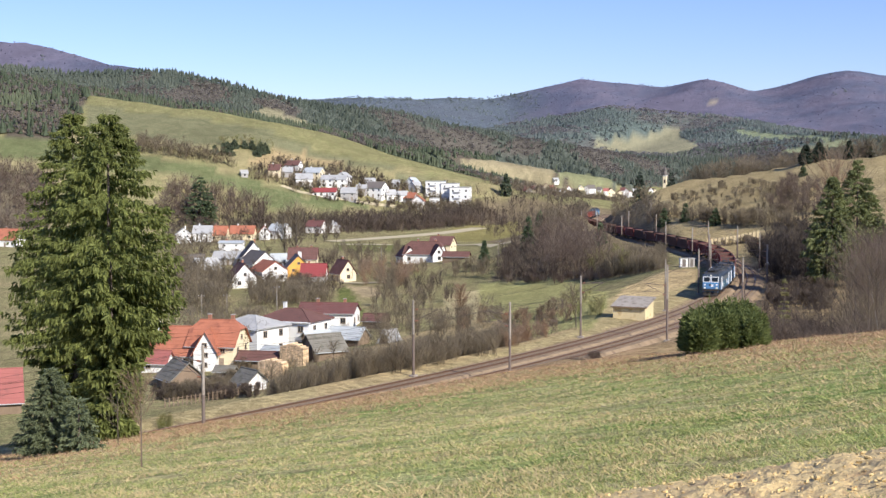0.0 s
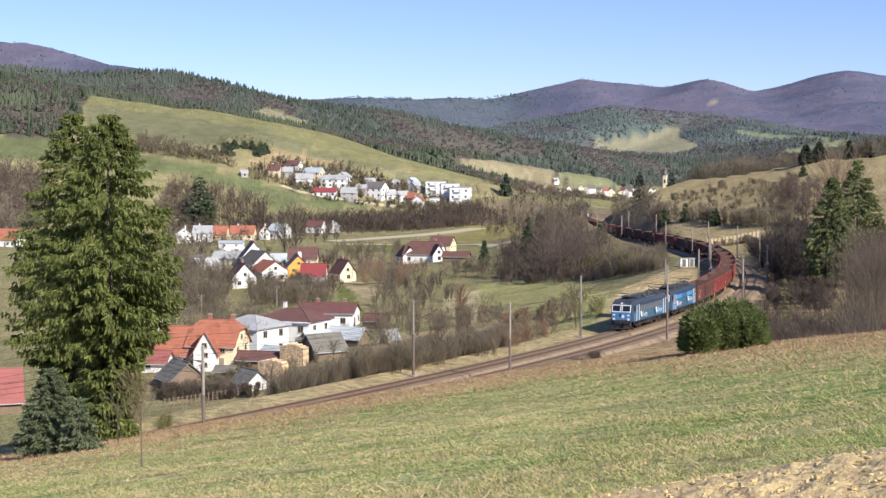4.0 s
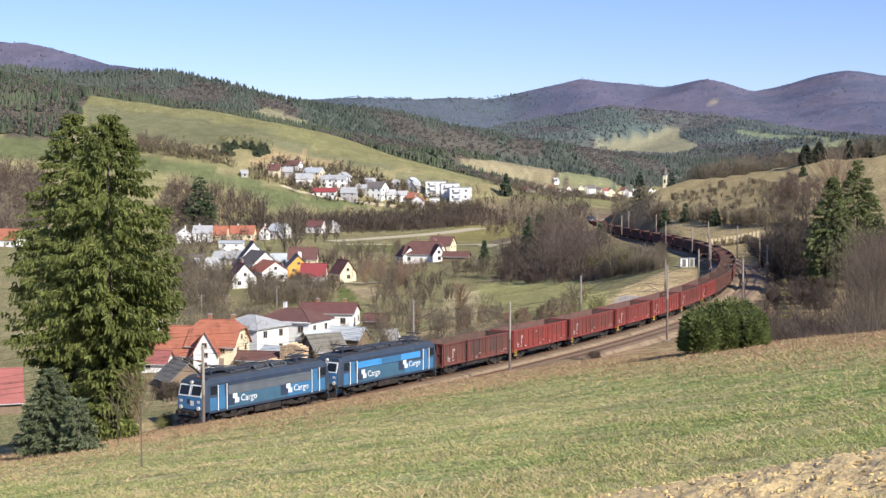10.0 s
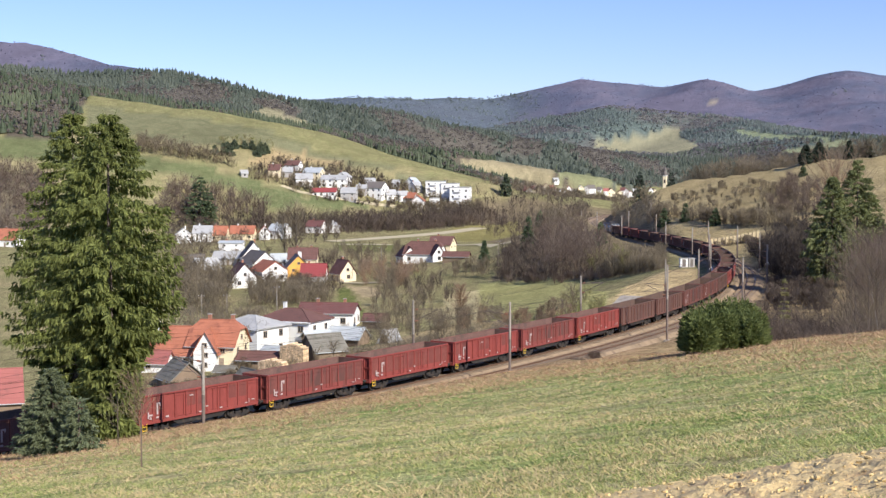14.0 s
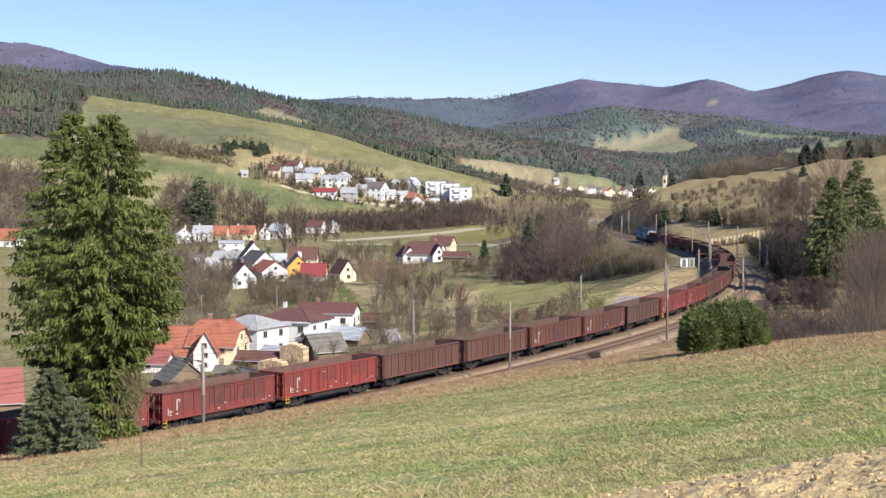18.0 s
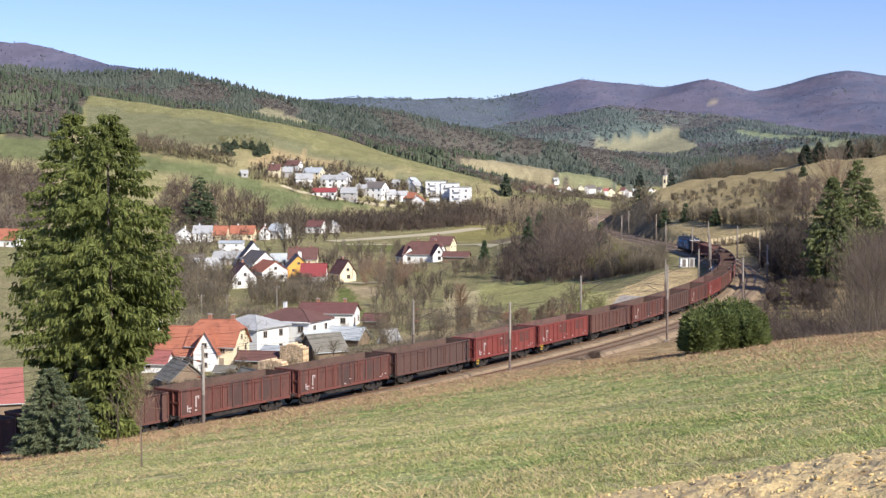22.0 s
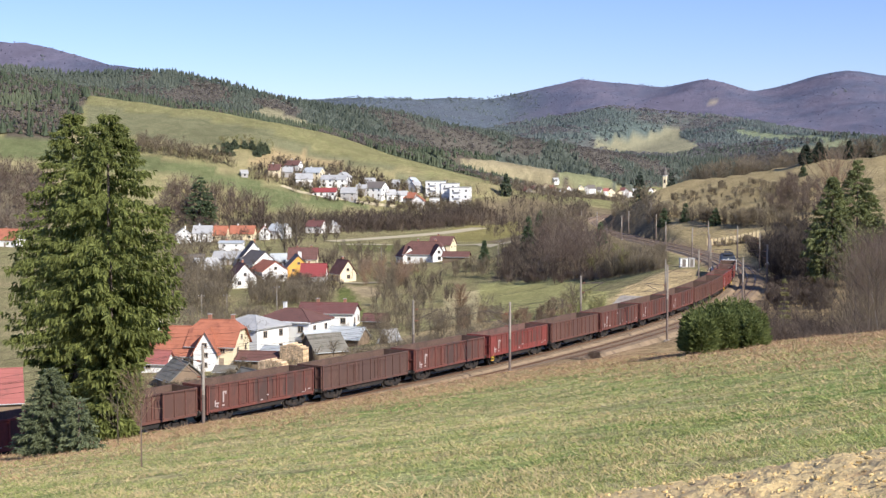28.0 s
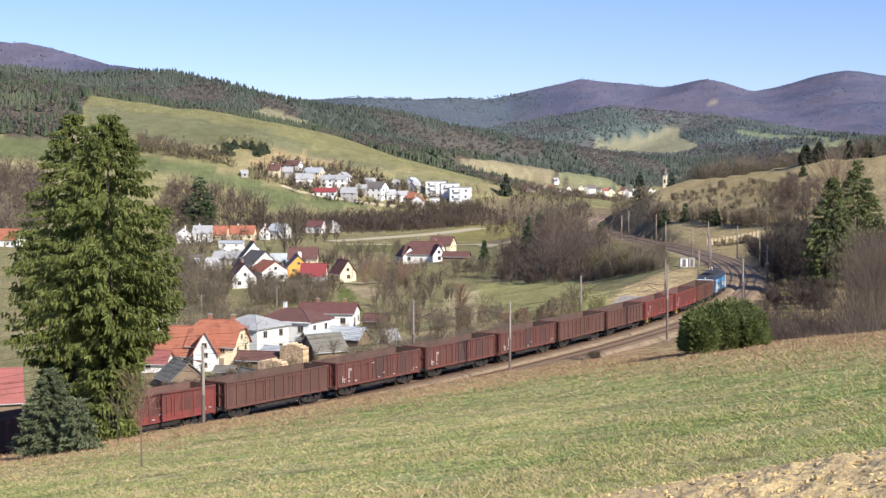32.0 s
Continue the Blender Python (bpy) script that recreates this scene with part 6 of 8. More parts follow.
def thicket(name, poly, n, h0, h1, mat, label, seed):
    """A stand of bare trees or shrubs that nobody could count."""
    r = np.random.RandomState(seed)
    pl = scatter(poly, n, r)
    dist = float(np.hypot(pl[:, 0], pl[:, 1]).mean())
    tw = int(np.clip((92000 if 250 < dist < 600 else 74000 if dist < 600 else 46000) / dist, 50, 340))
    thick = max(0.016, dist * (0.00013 if dist < 600 else 0.00021))
    kinds = [bare_tree_tris(1.0, seed * 10 + i, tw, thick / ((h0 + h1) / 2), spread=0.5 if h1 < 6 else 0.40, low=0.04 if h1 < 6 else 0.10, stems=5 if h1 < 4 else 4 if h1 < 6.5 else 2) for i in range(5)]
    z = ground_z(pl[:, 0], pl[:, 1])
    out = []
    for i, (x, y) in enumerate(pl):
        s = r.uniform(h0, h1)
        a = r.uniform(0, 6.28)
        c, sn = math.cos(a), math.sin(a)
        k = kinds[r.randint(5)]
        p = np.stack((k[..., 0] * c - k[..., 1] * sn, k[..., 0] * sn + k[..., 1] * c, k[..., 2]), -1) * s * [1, 1, r.uniform(0.9, 1.1)]
        out.append(p + [x, y, z[i]])
    ob = new(name, tri_mesh(name, np.concatenate(out), M[mat]))
    return tagged(ob, label, "shrubs" if h1 < 6.5 else "trees", kind="stuff")


thicket("thicket", [(-12.0, 132.8), (-8.1, 138.7), (1.0, 154.8), (10.1, 170.5), (10.4, 221.1), (-2.3, 234.5), (-13.8, 237.2), (-19.3, 233.5)], 110, 1.4, 3.4, "twig", "bare brown shrubs on the railway bank", 100)
thicket("thicket", [(-13.8, 237.2), (-0.4, 233.4), (10.4, 221.1), (11.6, 299.0), (-3, 330), (-15, 300)], 34, 2.5, 5.0, "twig", "bare grey-brown trees below the railway", 101)
thicket("thicket", [(8.4, 215.8), (18.2, 208.6), (22.3, 207.5), (19.4, 222.9), (10.9, 233.4)], 34, 1.0, 2.6, "twig_dry", "sparse dry shrubs on the bank", 102)
thicket("thicket", [(-56.0, 82.6), (-49.5, 90.9), (-43.1, 99.2), (-36.8, 107.6), (-30.6, 116.0), (-24.5, 124.5), (-36.8, 133.2), (-42.7, 124.8), (-48.8, 116.5), (-55.1, 108.3), (-61.4, 100.0), (-67.8, 91.8)], 45, 0.6, 1.5, "twig", "bare brown shrubs beside the track", 103)
thicket("thicket", [(16, 404), (27, 387), (32, 455), (22, 473)], 60, 3.5, 8.5, "twig_dark", "dense dark bare shrubs inside the curve of the line", 104)
thicket("thicket", [(27, 385), (40, 354), (46, 427), (33, 469)], 100, 4.5, 12.5, "twig_red", "reddish brown bare birches inside the curve of the line", 105)
thicket("thicket", [(39, 353), (49, 314), (54, 344), (43, 384)], 110, 2.5, 5.8, "twig", "bare brown shrubs inside the curve of the line", 106)
thicket("thicket", [(28, 479), (45, 446), (48, 480), (55, 783)], 90, 6, 9, "twig", "bare trees behind the curve of the line", 107)
thicket("thicket", [(38, 367), (47, 334), (49, 358), (41, 387)], 20, 3.5, 6.2, "bud", "olive budding shrubs inside the curve", 108)
thicket("thicket", [(-8.1, 119.0), (-6.5, 121.4), (-4.8, 123.7), (-3.3, 126.0), (-1.7, 128.3), (-0.1, 130.7), (2.1, 129.2), (0.5, 126.9), (-1.1, 124.5), (-2.7, 122.2), (-4.3, 119.9), (-5.9, 117.5)], 16, 0.5, 1.2, "twig_red", "low reddish bare shrubs at the foot of the meadow", 109)
thicket("thicket", [(11.2, 147.5), (12.3, 149.4), (13.5, 151.3), (14.6, 153.2), (15.8, 155.1), (16.9, 157.0), (19.1, 155.7), (17.9, 153.8), (16.8, 151.9), (15.6, 150.0), (14.5, 148.0), (13.3, 146.1)], 14, 0.5, 1.3, "twig_red", "low bare shrubs beside the track", 110)
thicket("thicket", [(-141, 701), (-68, 758), (-27, 787), (-27, 813), (-95, 780), (-148, 744)], 170, 5, 8.5, "twig_dark", "bare trees between the village and the hill", 111)
thicket("thicket", [(70, 311), (61.8, 240.8), (64.6, 243.4), (85, 339), (82, 361)], 95, 1.5, 4.2, "twig_shade", "bare scrub on the cutting bank with shade put into its colour", 112)
thicket("thicket", [(53, 848), (89, 835), (166, 1494), (60, 900)], 70, 4, 7, "twig", "bare trees before the valley village", 113)
thicket("thicket", [(44.0, 192.0), (52.9, 188.2), (65.2, 232.0), (60.5, 259.6)], 120, 0.8, 2.4, "twig_dark", "bare brown scrub below the pines", 114)
thicket("thicket", [(-114, 625), (-50, 669), (-55, 744), (-130, 711)], 84, 4, 7, "twig_dark", "dark bare trees among the village row", 115)
thicket("thicket", [(-78, 423), (-29, 393), (-30, 511), (-43, 578), (-105, 586)], 104, 3, 6, "twig_dark", "dark bare garden trees among the farmhouses", 116)
thicket("thicket", [(-94, 823), (-28, 834), (26, 848), (20, 871), (-29, 870), (-91, 858)], 130, 3, 6, "twig", "bare trees between the hillside houses and blocks", 117)
thicket("thicket", [(16, 848), (73, 839), (114, 1452), (20, 881)], 80, 5, 8.5, "twig", "bare trees below the far fields", 118)
thicket("thicket", [(15, 397), (40, 338), (43, 360), (18, 423)], 70, 1.5, 3.0, "twig_red", "low bare scrub along the field", 119)
thicket("thicket", [(15, 815), (46, 484), (93, 866), (85, 933), (27, 873)], 210, 5, 9, "twig_dark", "bare trees on the valley floor", 120)
thicket("thicket", [(-20, 336), (2, 350), (-1, 426), (-15, 436)], 22, 3, 6, "twig_dark", "bare orchard trees behind the gardens", 121)
thicket("thicket", [(18.0, 206.8), (22.6, 203.1), (27.0, 229.5), (19.8, 227.6)], 9, 1.8, 3.4, "bud", "budding shrubs by the mast", 122)
thicket("thicket", [(-41.9, 213.6), (-30.2, 217.0), (-19.3, 223.0), (-21.4, 236.1), (-32.3, 232.1), (-43.4, 221.4)], 60, 0.6, 1.6, "twig", "low bare scrub below the gardens", 123)
thicket("thicket", [(-46.9, 244.4), (-35.3, 253.5), (-22.0, 242.7), (-16.0, 275.5), (-22.0, 296.4), (-28.6, 249.1), (-35.3, 239.3), (-44.3, 235.7)], 34, 1.0, 2.6, "twig", "bare garden shrubs beside the sheds", 124)
thicket("thicket", [(-112, 758), (-96, 754), (-56, 748), (-26, 756), (5, 790), (30, 828), (26, 845), (-8, 828), (-44, 803), (-84, 782), (-112, 776)], 470, 6, 10, "twig_dark", "belt of bare trees at the foot of the hill", 125)
thicket("thicket", [(-187, 858), (-154, 847), (-124, 849), (-125, 853), (-157, 863), (-189, 880)], 150, 6, 10, "twig", "bare hedge between the hillside fields", 126)
thicket("thicket", [(-155, 748), (-156, 801), (-118, 804), (-97, 795), (-96, 782), (-145, 745)], 240, 6, 11, "twig_red", "bare wood behind the village", 127)
thicket("thicket", [(-227, 669), (-191, 683), (-221, 793), (-265, 783)], 260, 7, 12, "twig_red", "bare wood on the western slope", 128)
thicket("thicket", [(-66, 339), (-53, 345), (-68, 436), (-100, 526)], 170, 4, 8, "twig", "bare garden trees", 129)
thicket("thicket", [(-48, 356), (-28, 355), (-33, 419), (-58, 419)], 110, 3, 5.5, "twig", "bare garden shrubs", 130)
thicket("thicket", [(-18, 301), (1.9, 288.3), (-4, 429), (-19, 454)], 42, 3.5, 7, "twig", "bare orchard trees", 131)
thicket("thicket", [(-103, 526), (-86, 601), (-96, 677), (-133, 680)], 80, 4, 7, "twig", "bare trees between the farmhouses", 132)
thicket("thicket", [(-47, 522), (-13, 485), (-15, 593), (-45, 605)], 60, 3, 6, "twig", "bare trees behind the gardens", 133)
thicket("thicket", [(-25, 431), (-11, 412), (-8, 466), (-29, 495)], 60, 2.5, 5, "twig_dry", "bare garden shrubs by the lane", 134)
thicket("thicket", [(-41.9, 207.2), (-31.5, 213.7), (-33.8, 229.1), (-44.6, 222.7)], 80, 1.0, 2.4, "twig", "bare shrubs below the orange-roofed house", 135)
thicket("thicket", [(1.5, 237.3), (15.5, 218.1), (17.6, 222.9), (5, 321)], 9, 1.5, 3.5, "twig_dry", "dry shrubs above the field", 136)
thicket("thicket", [(-8, 432), (15, 421), (14, 449), (-5, 467)], 20, 3, 6, "twig", "bare shrubs behind the field", 137)
thicket("thicket", [(-57, 760), (37, 799), (32, 822), (-46, 786)], 140, 5, 8, "twig_red", "bare trees along the stream", 138)
thicket("thicket", [(67, 471), (84, 412), (96, 387), (98, 395), (85, 419), (70, 474)], 90, 3, 5.5, "twig", "bare hedge behind the railway", 139)
thicket("thicket", [(72, 454), (87, 420), (105, 398), (117, 446), (99, 477), (81, 493)], 130, 1.2, 2.8, "twig", "low dry bushes on the slope", 140)
thicket("thicket", [(95, 412), (106, 391), (116, 433), (109, 449)], 50, 3, 5, "twig_red", "reddish bare shrubs on the slope", 141)
thicket("thicket", [(-36, 822), (-8, 846), (16, 843), (26, 862), (-20, 850)], 80, 3, 6, "twig", "bare trees below the hillside village", 142)
thicket("thicket", [(-119, 840), (-90, 851), (-49, 842), (-22, 863), (-51, 887), (-101, 883)], 280, 3, 7, "twig_dark", "bare trees between the hillside houses", 143)
thicket("thicket", [(20, 878), (51, 876), (207, 1532), (208, 1539), (90, 1433), (33, 1071)], 170, 5, 9, "twig", "bare trees in the valley", 144)
thicket("thicket", [(-142, 878), (-109, 890), (-106, 902), (-137, 892)], 20, 5, 8, "bud", "shrubs on the dry bank", 145)
thicket("thicket", [(-25, 828), (25, 833), (23, 855), (-18, 846)], 80, 4, 7, "twig", "bare trees above the stream", 146)
thicket("thicket", [(25, 112), (35, 96), (58, 150), (38, 165)], 300, 2.8, 5.2, "twig_dark", "dense bare brown shrubs behind the meadow brow", 147)
thicket("thicket", [(25, 114), (28, 108), (31, 122), (28, 128)], 34, 2.0, 4.5, "twig_red", "reddish bare shrubs beside the evergreens", 148)
thicket("thicket", [(50, 180), (58, 150), (101, 260), (79, 260)], 120, 6.0, 10.0, "twig_red", "bare reddish wood east of the meadow", 149)
thicket("thicket", [(92, 540), (106, 510), (132, 480), (155, 450), (162, 470), (139, 505), (111, 535), (96, 565)], 200, 6.0, 10.0, "twig", "bare wood behind the eastern crest", 150)
thicket("thicket", [(64, 272), (61, 246), (70, 250), (85, 320), (96, 372), (88, 368), (74, 316)], 130, 5.0, 10.0, "twig_shade", "bare trees on the bank of the cutting with shade in their colour", 151)
thicket("thicket", [(25, 110), (35, 96), (53, 135), (32, 140)], 130, 2.4, 4.6, "twig_red", "reddish brown bare shrubs behind the meadow brow", 152)
thicket("thicket", [(64, 543), (68, 462), (74, 471), (76, 503), (109, 888)], 70, 4.0, 7.5, "twig", "bare trees at the western end of the dry slope", 153)
thicket("thicket", [(-16, 133), (-6, 141), (-4, 150), (-8, 168), (-20, 159)], 150, 1.6, 3.0, "twig", "dense grey-brown bushes on the bank beyond the track", 154)
thicket("thicket", [(-5, 142), (7, 161), (8, 185), (-4, 172)], 120, 1.6, 3.4, "twig", "bare grey-brown bushes below the track", 155)
thicket("thicket", [(6, 161), (15, 178), (14, 200), (6, 190)], 44, 1.0, 2.6, "twig_dry", "dry yellowish shrubs below the track", 156)
thicket("thicket", [(-44, 212), (-27, 205), (-29, 214), (-37, 220), (-46, 221)], 95, 0.8, 1.9, "twig_dark", "dark bare scrub in front of the sheds", 157)
thicket("thicket", [(-38, 232), (-30, 226), (-24, 236), (-36, 244)], 40, 0.8, 2.0, "twig", "bare garden bushes between the sheds", 158)
thicket("thicket", [(-45, 262), (-30, 292), (-40, 312), (-62, 300)], 60, 4, 8, "twig", "bare garden trees behind the near houses", 159)
thicket("thicket", [(-74, 428), (-50, 418), (-38, 428), (-44, 438), (-70, 444)], 36, 2.5, 5, "twig_dark", "dark bushes before the village gables", 160)
thicket("thicket", [(-115, 856), (-50, 869), (16, 886), (16, 865), (-29, 849), (-74, 828), (-116, 836)], 230, 3, 5.5, "twig", "bare garden trees among the hillside houses", 161)
thicket("thicket", [(-93, 737), (-54, 728), (-7, 763), (24, 800), (25, 832), (-27, 802), (-70, 773)], 170, 4, 6.5, "twig_red", "bare trees along the lane at the foot of the hill", 162)
thicket("thicket", [(-74, 824), (-29, 846), (16, 861), (16, 856), (-32, 836), (-74, 819)], 60, 2, 4, "twig_dark", "dark bare bushes below the hillside houses", 163)
thicket("thicket", [(72, 384), (88, 381), (89, 384.5), (73, 387.5)], 18, 1.0, 2.2, "twig", "bare bushes along the board fence", 164)
thicket("thicket", [(-25, 110), (-21.5, 113), (-22, 116), (-26, 113)], 10, 0.5, 1.1, "bud", "olive budding shrubs at the foot of the old spruce", 165)
# darkens the slope of the cutting, its shade being in the twig colour
thicket("thicket", [(78, 364), (96, 368), (79, 295), (62, 260), (71, 314)], 110, 2.5, 5, "twig_shade", "bare scrub on the cutting slope, darkened in colour for shade", 168)
thicket("thicket", [(55, 903), (87, 956), (203, 1522), (208, 1539), (167, 1503), (127, 1467), (73, 1164)], 110, 4.5, 8, "twig_dark", "bare trees among the far valley houses", 167)


def bare_tree(x, y, h, seed, mat, label, twigs, thick, spread, low):
    z = gz(x, y)
    t = thing("bare_tree", Matrix.Translation((x, y, z)), label, "tree", "single bare trees")
    part("trunk", trunk_shape(h * 0.85, 0.006 * h + 0.003), M["bark"], t)
    part("crown", tri_mesh("crown", bare_tree_tris(h, seed + 500, twigs, thick, spread, low), M[mat]), None, t)



def birch_stem(x, y, h):
    """A slim pale birch that leans, with a few fine twigs."""
    t = thing("birch", Matrix.Translation((x, y, gz(x, y))), "slim leaning birch with a pale bare trunk", "tree", "single bare trees")
    part("trunk", trunk_shape(h, 0.075, (-1.5, 0.3), 6), M["mast"], t, "pale whitish trunk")
    part("crown", tri_mesh("crown", bare_tree_tris(h, 541, 260, 0.016, 0.26, 0.45) + np.array([-0.4, 0, 0]), M["twig"]), None, t)


conifer("spruce", -28.1, 106.9, 25.6, 5.0, 1, "spruce", "tall old spruce with drooping boughs by the meadow", 62, 15, 17, "", 0.6, droop=0.38, power=0.70, full=0.40, reps=7, wide=0.28, hang=1.9, foot=0.22)
conifer("spruce", -20.4, 85.7, 20.2, 4.05, 2, "spruce", "tall old spruce with drooping boughs grown against its neighbour", 62, 15, 17, "", 0.6, droop=0.38, power=0.70, full=0.32, reps=7, wide=0.28, hang=1.9, foot=0.28)
conifer("blue_spruce", -19.0, 67.7, 4.3, 1.96, 3, "young_spruce", "young blue-green spruce in front of the old one", 34, 14, 12, "", 0.3, droop=0.12, power=0.8, full=0.8, reps=6, wide=0.24, hang=-0.3)
conifer("blue_spruce", -17.2, 65.8, 2.6, 1.06, 33, "young_spruce", "small blue-green spruce beside the young one", 18, 9, 8, "", 0.3, droop=0.1)
conifer("pine", 66.0, 238.0, 19.0, 5.0, 4, "pine", "tall green pine above the cutting", 54, 9, 14, "", 0.8, droop=0.22, clear=0.10, power=0.72, full=0.72, reps=6, wide=0.34, hang=0.5)
conifer("pine", 77.3, 262.0, 21.6, 5.8, 5, "pine", "tall green pine beside another above the cutting", 56, 9, 14, "", 0.85, droop=0.22, clear=0.10, power=0.72, full=0.72, reps=6, wide=0.34, hang=0.5)
conifer("spruce", -130.4, 755.2, 25.8, 9.11, 6, "spruce_blue", "broad dark spruce behind the village", 24, 10, 8, "", 1.5, droop=0.2, power=0.6, full=0.7, reps=6, wide=0.7)
conifer("spruce", 89.5, 640.0, 22.0, 3.6, 7, "spruce_dark", "dark spruce on the skyline of the valley", 34, 10, 8, "", 1.1, full=0.6, reps=5, wide=0.6)
conifer("spruce", 103.9, 640.0, 24.6, 3.3, 8, "spruce_dark", "dark spruce beside the church tower", 34, 10, 8, "", 1.1, full=0.55, reps=5, wide=0.6)
conifer("spruce", 39.4, 882.0, 14.5, 4.61, 9, "wood_conifer", "dark spruce in the valley", 18, 8, 6, "", 1.6, reps=6, wide=0.8)
conifer("spruce", 13.4, 455.4, 8.4, 1.83, 10, "spruce_blue", "slim dark spruce by the field", 20, 8, 6, "", 0.9, reps=6, wide=0.8)
conifer("spruce", 48.3, 430.0, 7.2, 2.25, 11, "spruce_blue", "slim dark spruce beside the railway", 18, 8, 6, "", 0.8, reps=6, wide=0.8)
conifer("spruce", 28.6, 470.0, 11.4, 2.65, 12, "spruce_blue", "dark spruce among the bare trees", 18, 8, 6, "", 0.9, reps=6, wide=0.8)
conifer("spruce", 33.8, 490.0, 9.0, 2.37, 13, "spruce_blue", "dark spruce among the bare trees", 18, 8, 6, "", 0.9, reps=6, wide=0.8)
conifer("spruce", 76.0, 440.2, 6.0, 1.59, 14, "spruce_blue", "small spruce on the dry slope", 14, 7, 5, "", 0.8, reps=6, wide=0.8)
conifer("spruce", 81.5, 420.4, 5.1, 2.20, 15, "spruce_blue", "small spruce on the dry slope", 14, 8, 5, "", 0.8, reps=6, wide=0.8)
conifer("spruce", 70.3, 446.4, 5.7, 2.15, 16, "spruce_blue", "small spruce at the foot of the slope", 14, 8, 5, "", 0.8, reps=6, wide=0.8)
conifer("spruce", 122.2, 474.0, 6.2, 1.91, 17, "spruce_dark", "dark spruce on the crest", 18, 12, 9, "", 1.0, full=0.55, reps=6, wide=0.9)
conifer("spruce", 126.8, 474.0, 6.8, 2.10, 18, "spruce_dark", "dark spruce on the crest", 18, 12, 9, "", 1.0, full=0.55, reps=6, wide=0.9)
conifer("spruce", 117.1, 457.0, 3.7, 1.29, 19, "spruce_blue", "small spruce on the slope", 12, 7, 5, "", 0.7, reps=6, wide=0.8)
conifer("spruce", 143.2, 474.0, 8.8, 1.53, 20, "spruce_dark", "dark spruce on the crest", 16, 11, 9, "", 1.0, full=0.55, reps=6, wide=0.9)
conifer("spruce", 135.6, 470.0, 7.3, 1.13, 21, "spruce_dark", "dark spruce on the crest", 16, 11, 9, "", 1.0, full=0.55, reps=6, wide=0.9)
conifer("spruce", -140.6, 867.1, 5.9, 3.14, 200, "wood_conifer", "dark young spruce on the dry bank", 12, 7, 5, "spruces on the dry bank", 1.5, reps=6, wide=0.8)
conifer("spruce", -135.6, 868.6, 7.7, 2.45, 201, "wood_conifer", "dark young spruce on the dry bank", 12, 7, 5, "spruces on the dry bank", 1.5, reps=6, wide=0.8)
conifer("spruce", -131.3, 870.1, 8.0, 2.45, 202, "wood_conifer", "dark young spruce on the dry bank", 12, 7, 5, "spruces on the dry bank", 1.5, reps=6, wide=0.8)
conifer("spruce", -130.9, 883.7, 5.3, 3.20, 203, "wood_conifer", "dark young spruce on the dry bank", 12, 7, 5, "spruces on the dry bank", 1.5, reps=6, wide=0.8)
conifer("spruce", -125.3, 887.0, 5.0, 2.50, 204, "wood_conifer", "dark young spruce on the dry bank", 12, 7, 5, "spruces on the dry bank", 1.5, reps=6, wide=0.8)
conifer("spruce", -120.3, 887.3, 6.0, 2.50, 205, "wood_conifer", "dark young spruce on the dry bank", 12, 7, 5, "spruces on the dry bank", 1.5, reps=6, wide=0.8)
conifer("spruce", -114.3, 884.0, 8.1, 3.20, 206, "wood_conifer", "dark young spruce on the dry bank", 12, 7, 5, "spruces on the dry bank", 1.5, reps=6, wide=0.8)
conifer("spruce", -112.0, 888.8, 6.4, 2.50, 207, "wood_conifer", "dark young spruce on the dry bank", 12, 7, 5, "spruces on the dry bank", 1.5, reps=6, wide=0.8)
conifer("spruce", -116.2, 879.5, 7.0, 2.48, 208, "wood_conifer", "dark young spruce on the dry bank", 12, 7, 5, "spruces on the dry bank", 1.5, reps=6, wide=0.8)
conifer("spruce", -134.2, 875.6, 6.3, 3.17, 209, "wood_conifer", "dark young spruce on the dry bank", 12, 7, 5, "spruces on the dry bank", 1.5, reps=6, wide=0.8)
for brush_seed, (brush_x, brush_y, brush_h) in enumerate(((15.8, 88, 2.9), (16.5, 91, 3.4), (15.9, 86, 2.4), (17.3, 93, 3.6), (16.8, 88, 2.9), (18.3, 95, 3.8), (18.3, 92, 3.5), (17.8, 88, 2.9), (19.6, 96, 3.6), (19.6, 94, 3.7), (20.7, 97, 3.4), (18.8, 89, 2.6), (20.6, 95, 3.2), (20.5, 93, 2.9), (21.4, 96, 2.5), (19.3, 88, 2.2))):
    if brush_seed % 2:
        bush(brush_x, brush_y, brush_h * 1.12, 0.95, 300 + brush_seed, "shrub", "pointed green young spruce in the clump at the meadow brow", "young spruces at the brow", n=3600, cone=0.72, curve=1.1)
        continue
    bush(brush_x, brush_y, brush_h * 0.94, 0.66 + 0.1 * (brush_seed % 3), 300 + brush_seed, "shrub", "dense bushy green young spruce in a clump at the meadow brow", "young spruces at the brow")
conifer("evergreen_shrub", 36.6, 150.0, 8.9, 0.84, 330, "bud", "yellow-green young spruce by the cutting", 18, 11, 9, "", 0.4, reps=5, wide=0.3)
# spruces outside the view, added to throw shade into the cutting
conifer("spruce", 86, 262, 15.0, 3.4, 400, "pine", "unseen spruce added to shade the cutting", 22, 10, 8, "spruces above the cutting", 0.9, full=0.7)
conifer("spruce", 90, 270, 16.7, 3.4, 401, "pine", "unseen spruce added to shade the cutting", 22, 10, 8, "spruces above the cutting", 0.9, full=0.7)
conifer("spruce", 95, 250, 18.4, 3.4, 402, "pine", "unseen spruce added to shade the cutting", 22, 10, 8, "spruces above the cutting", 0.9, full=0.7)
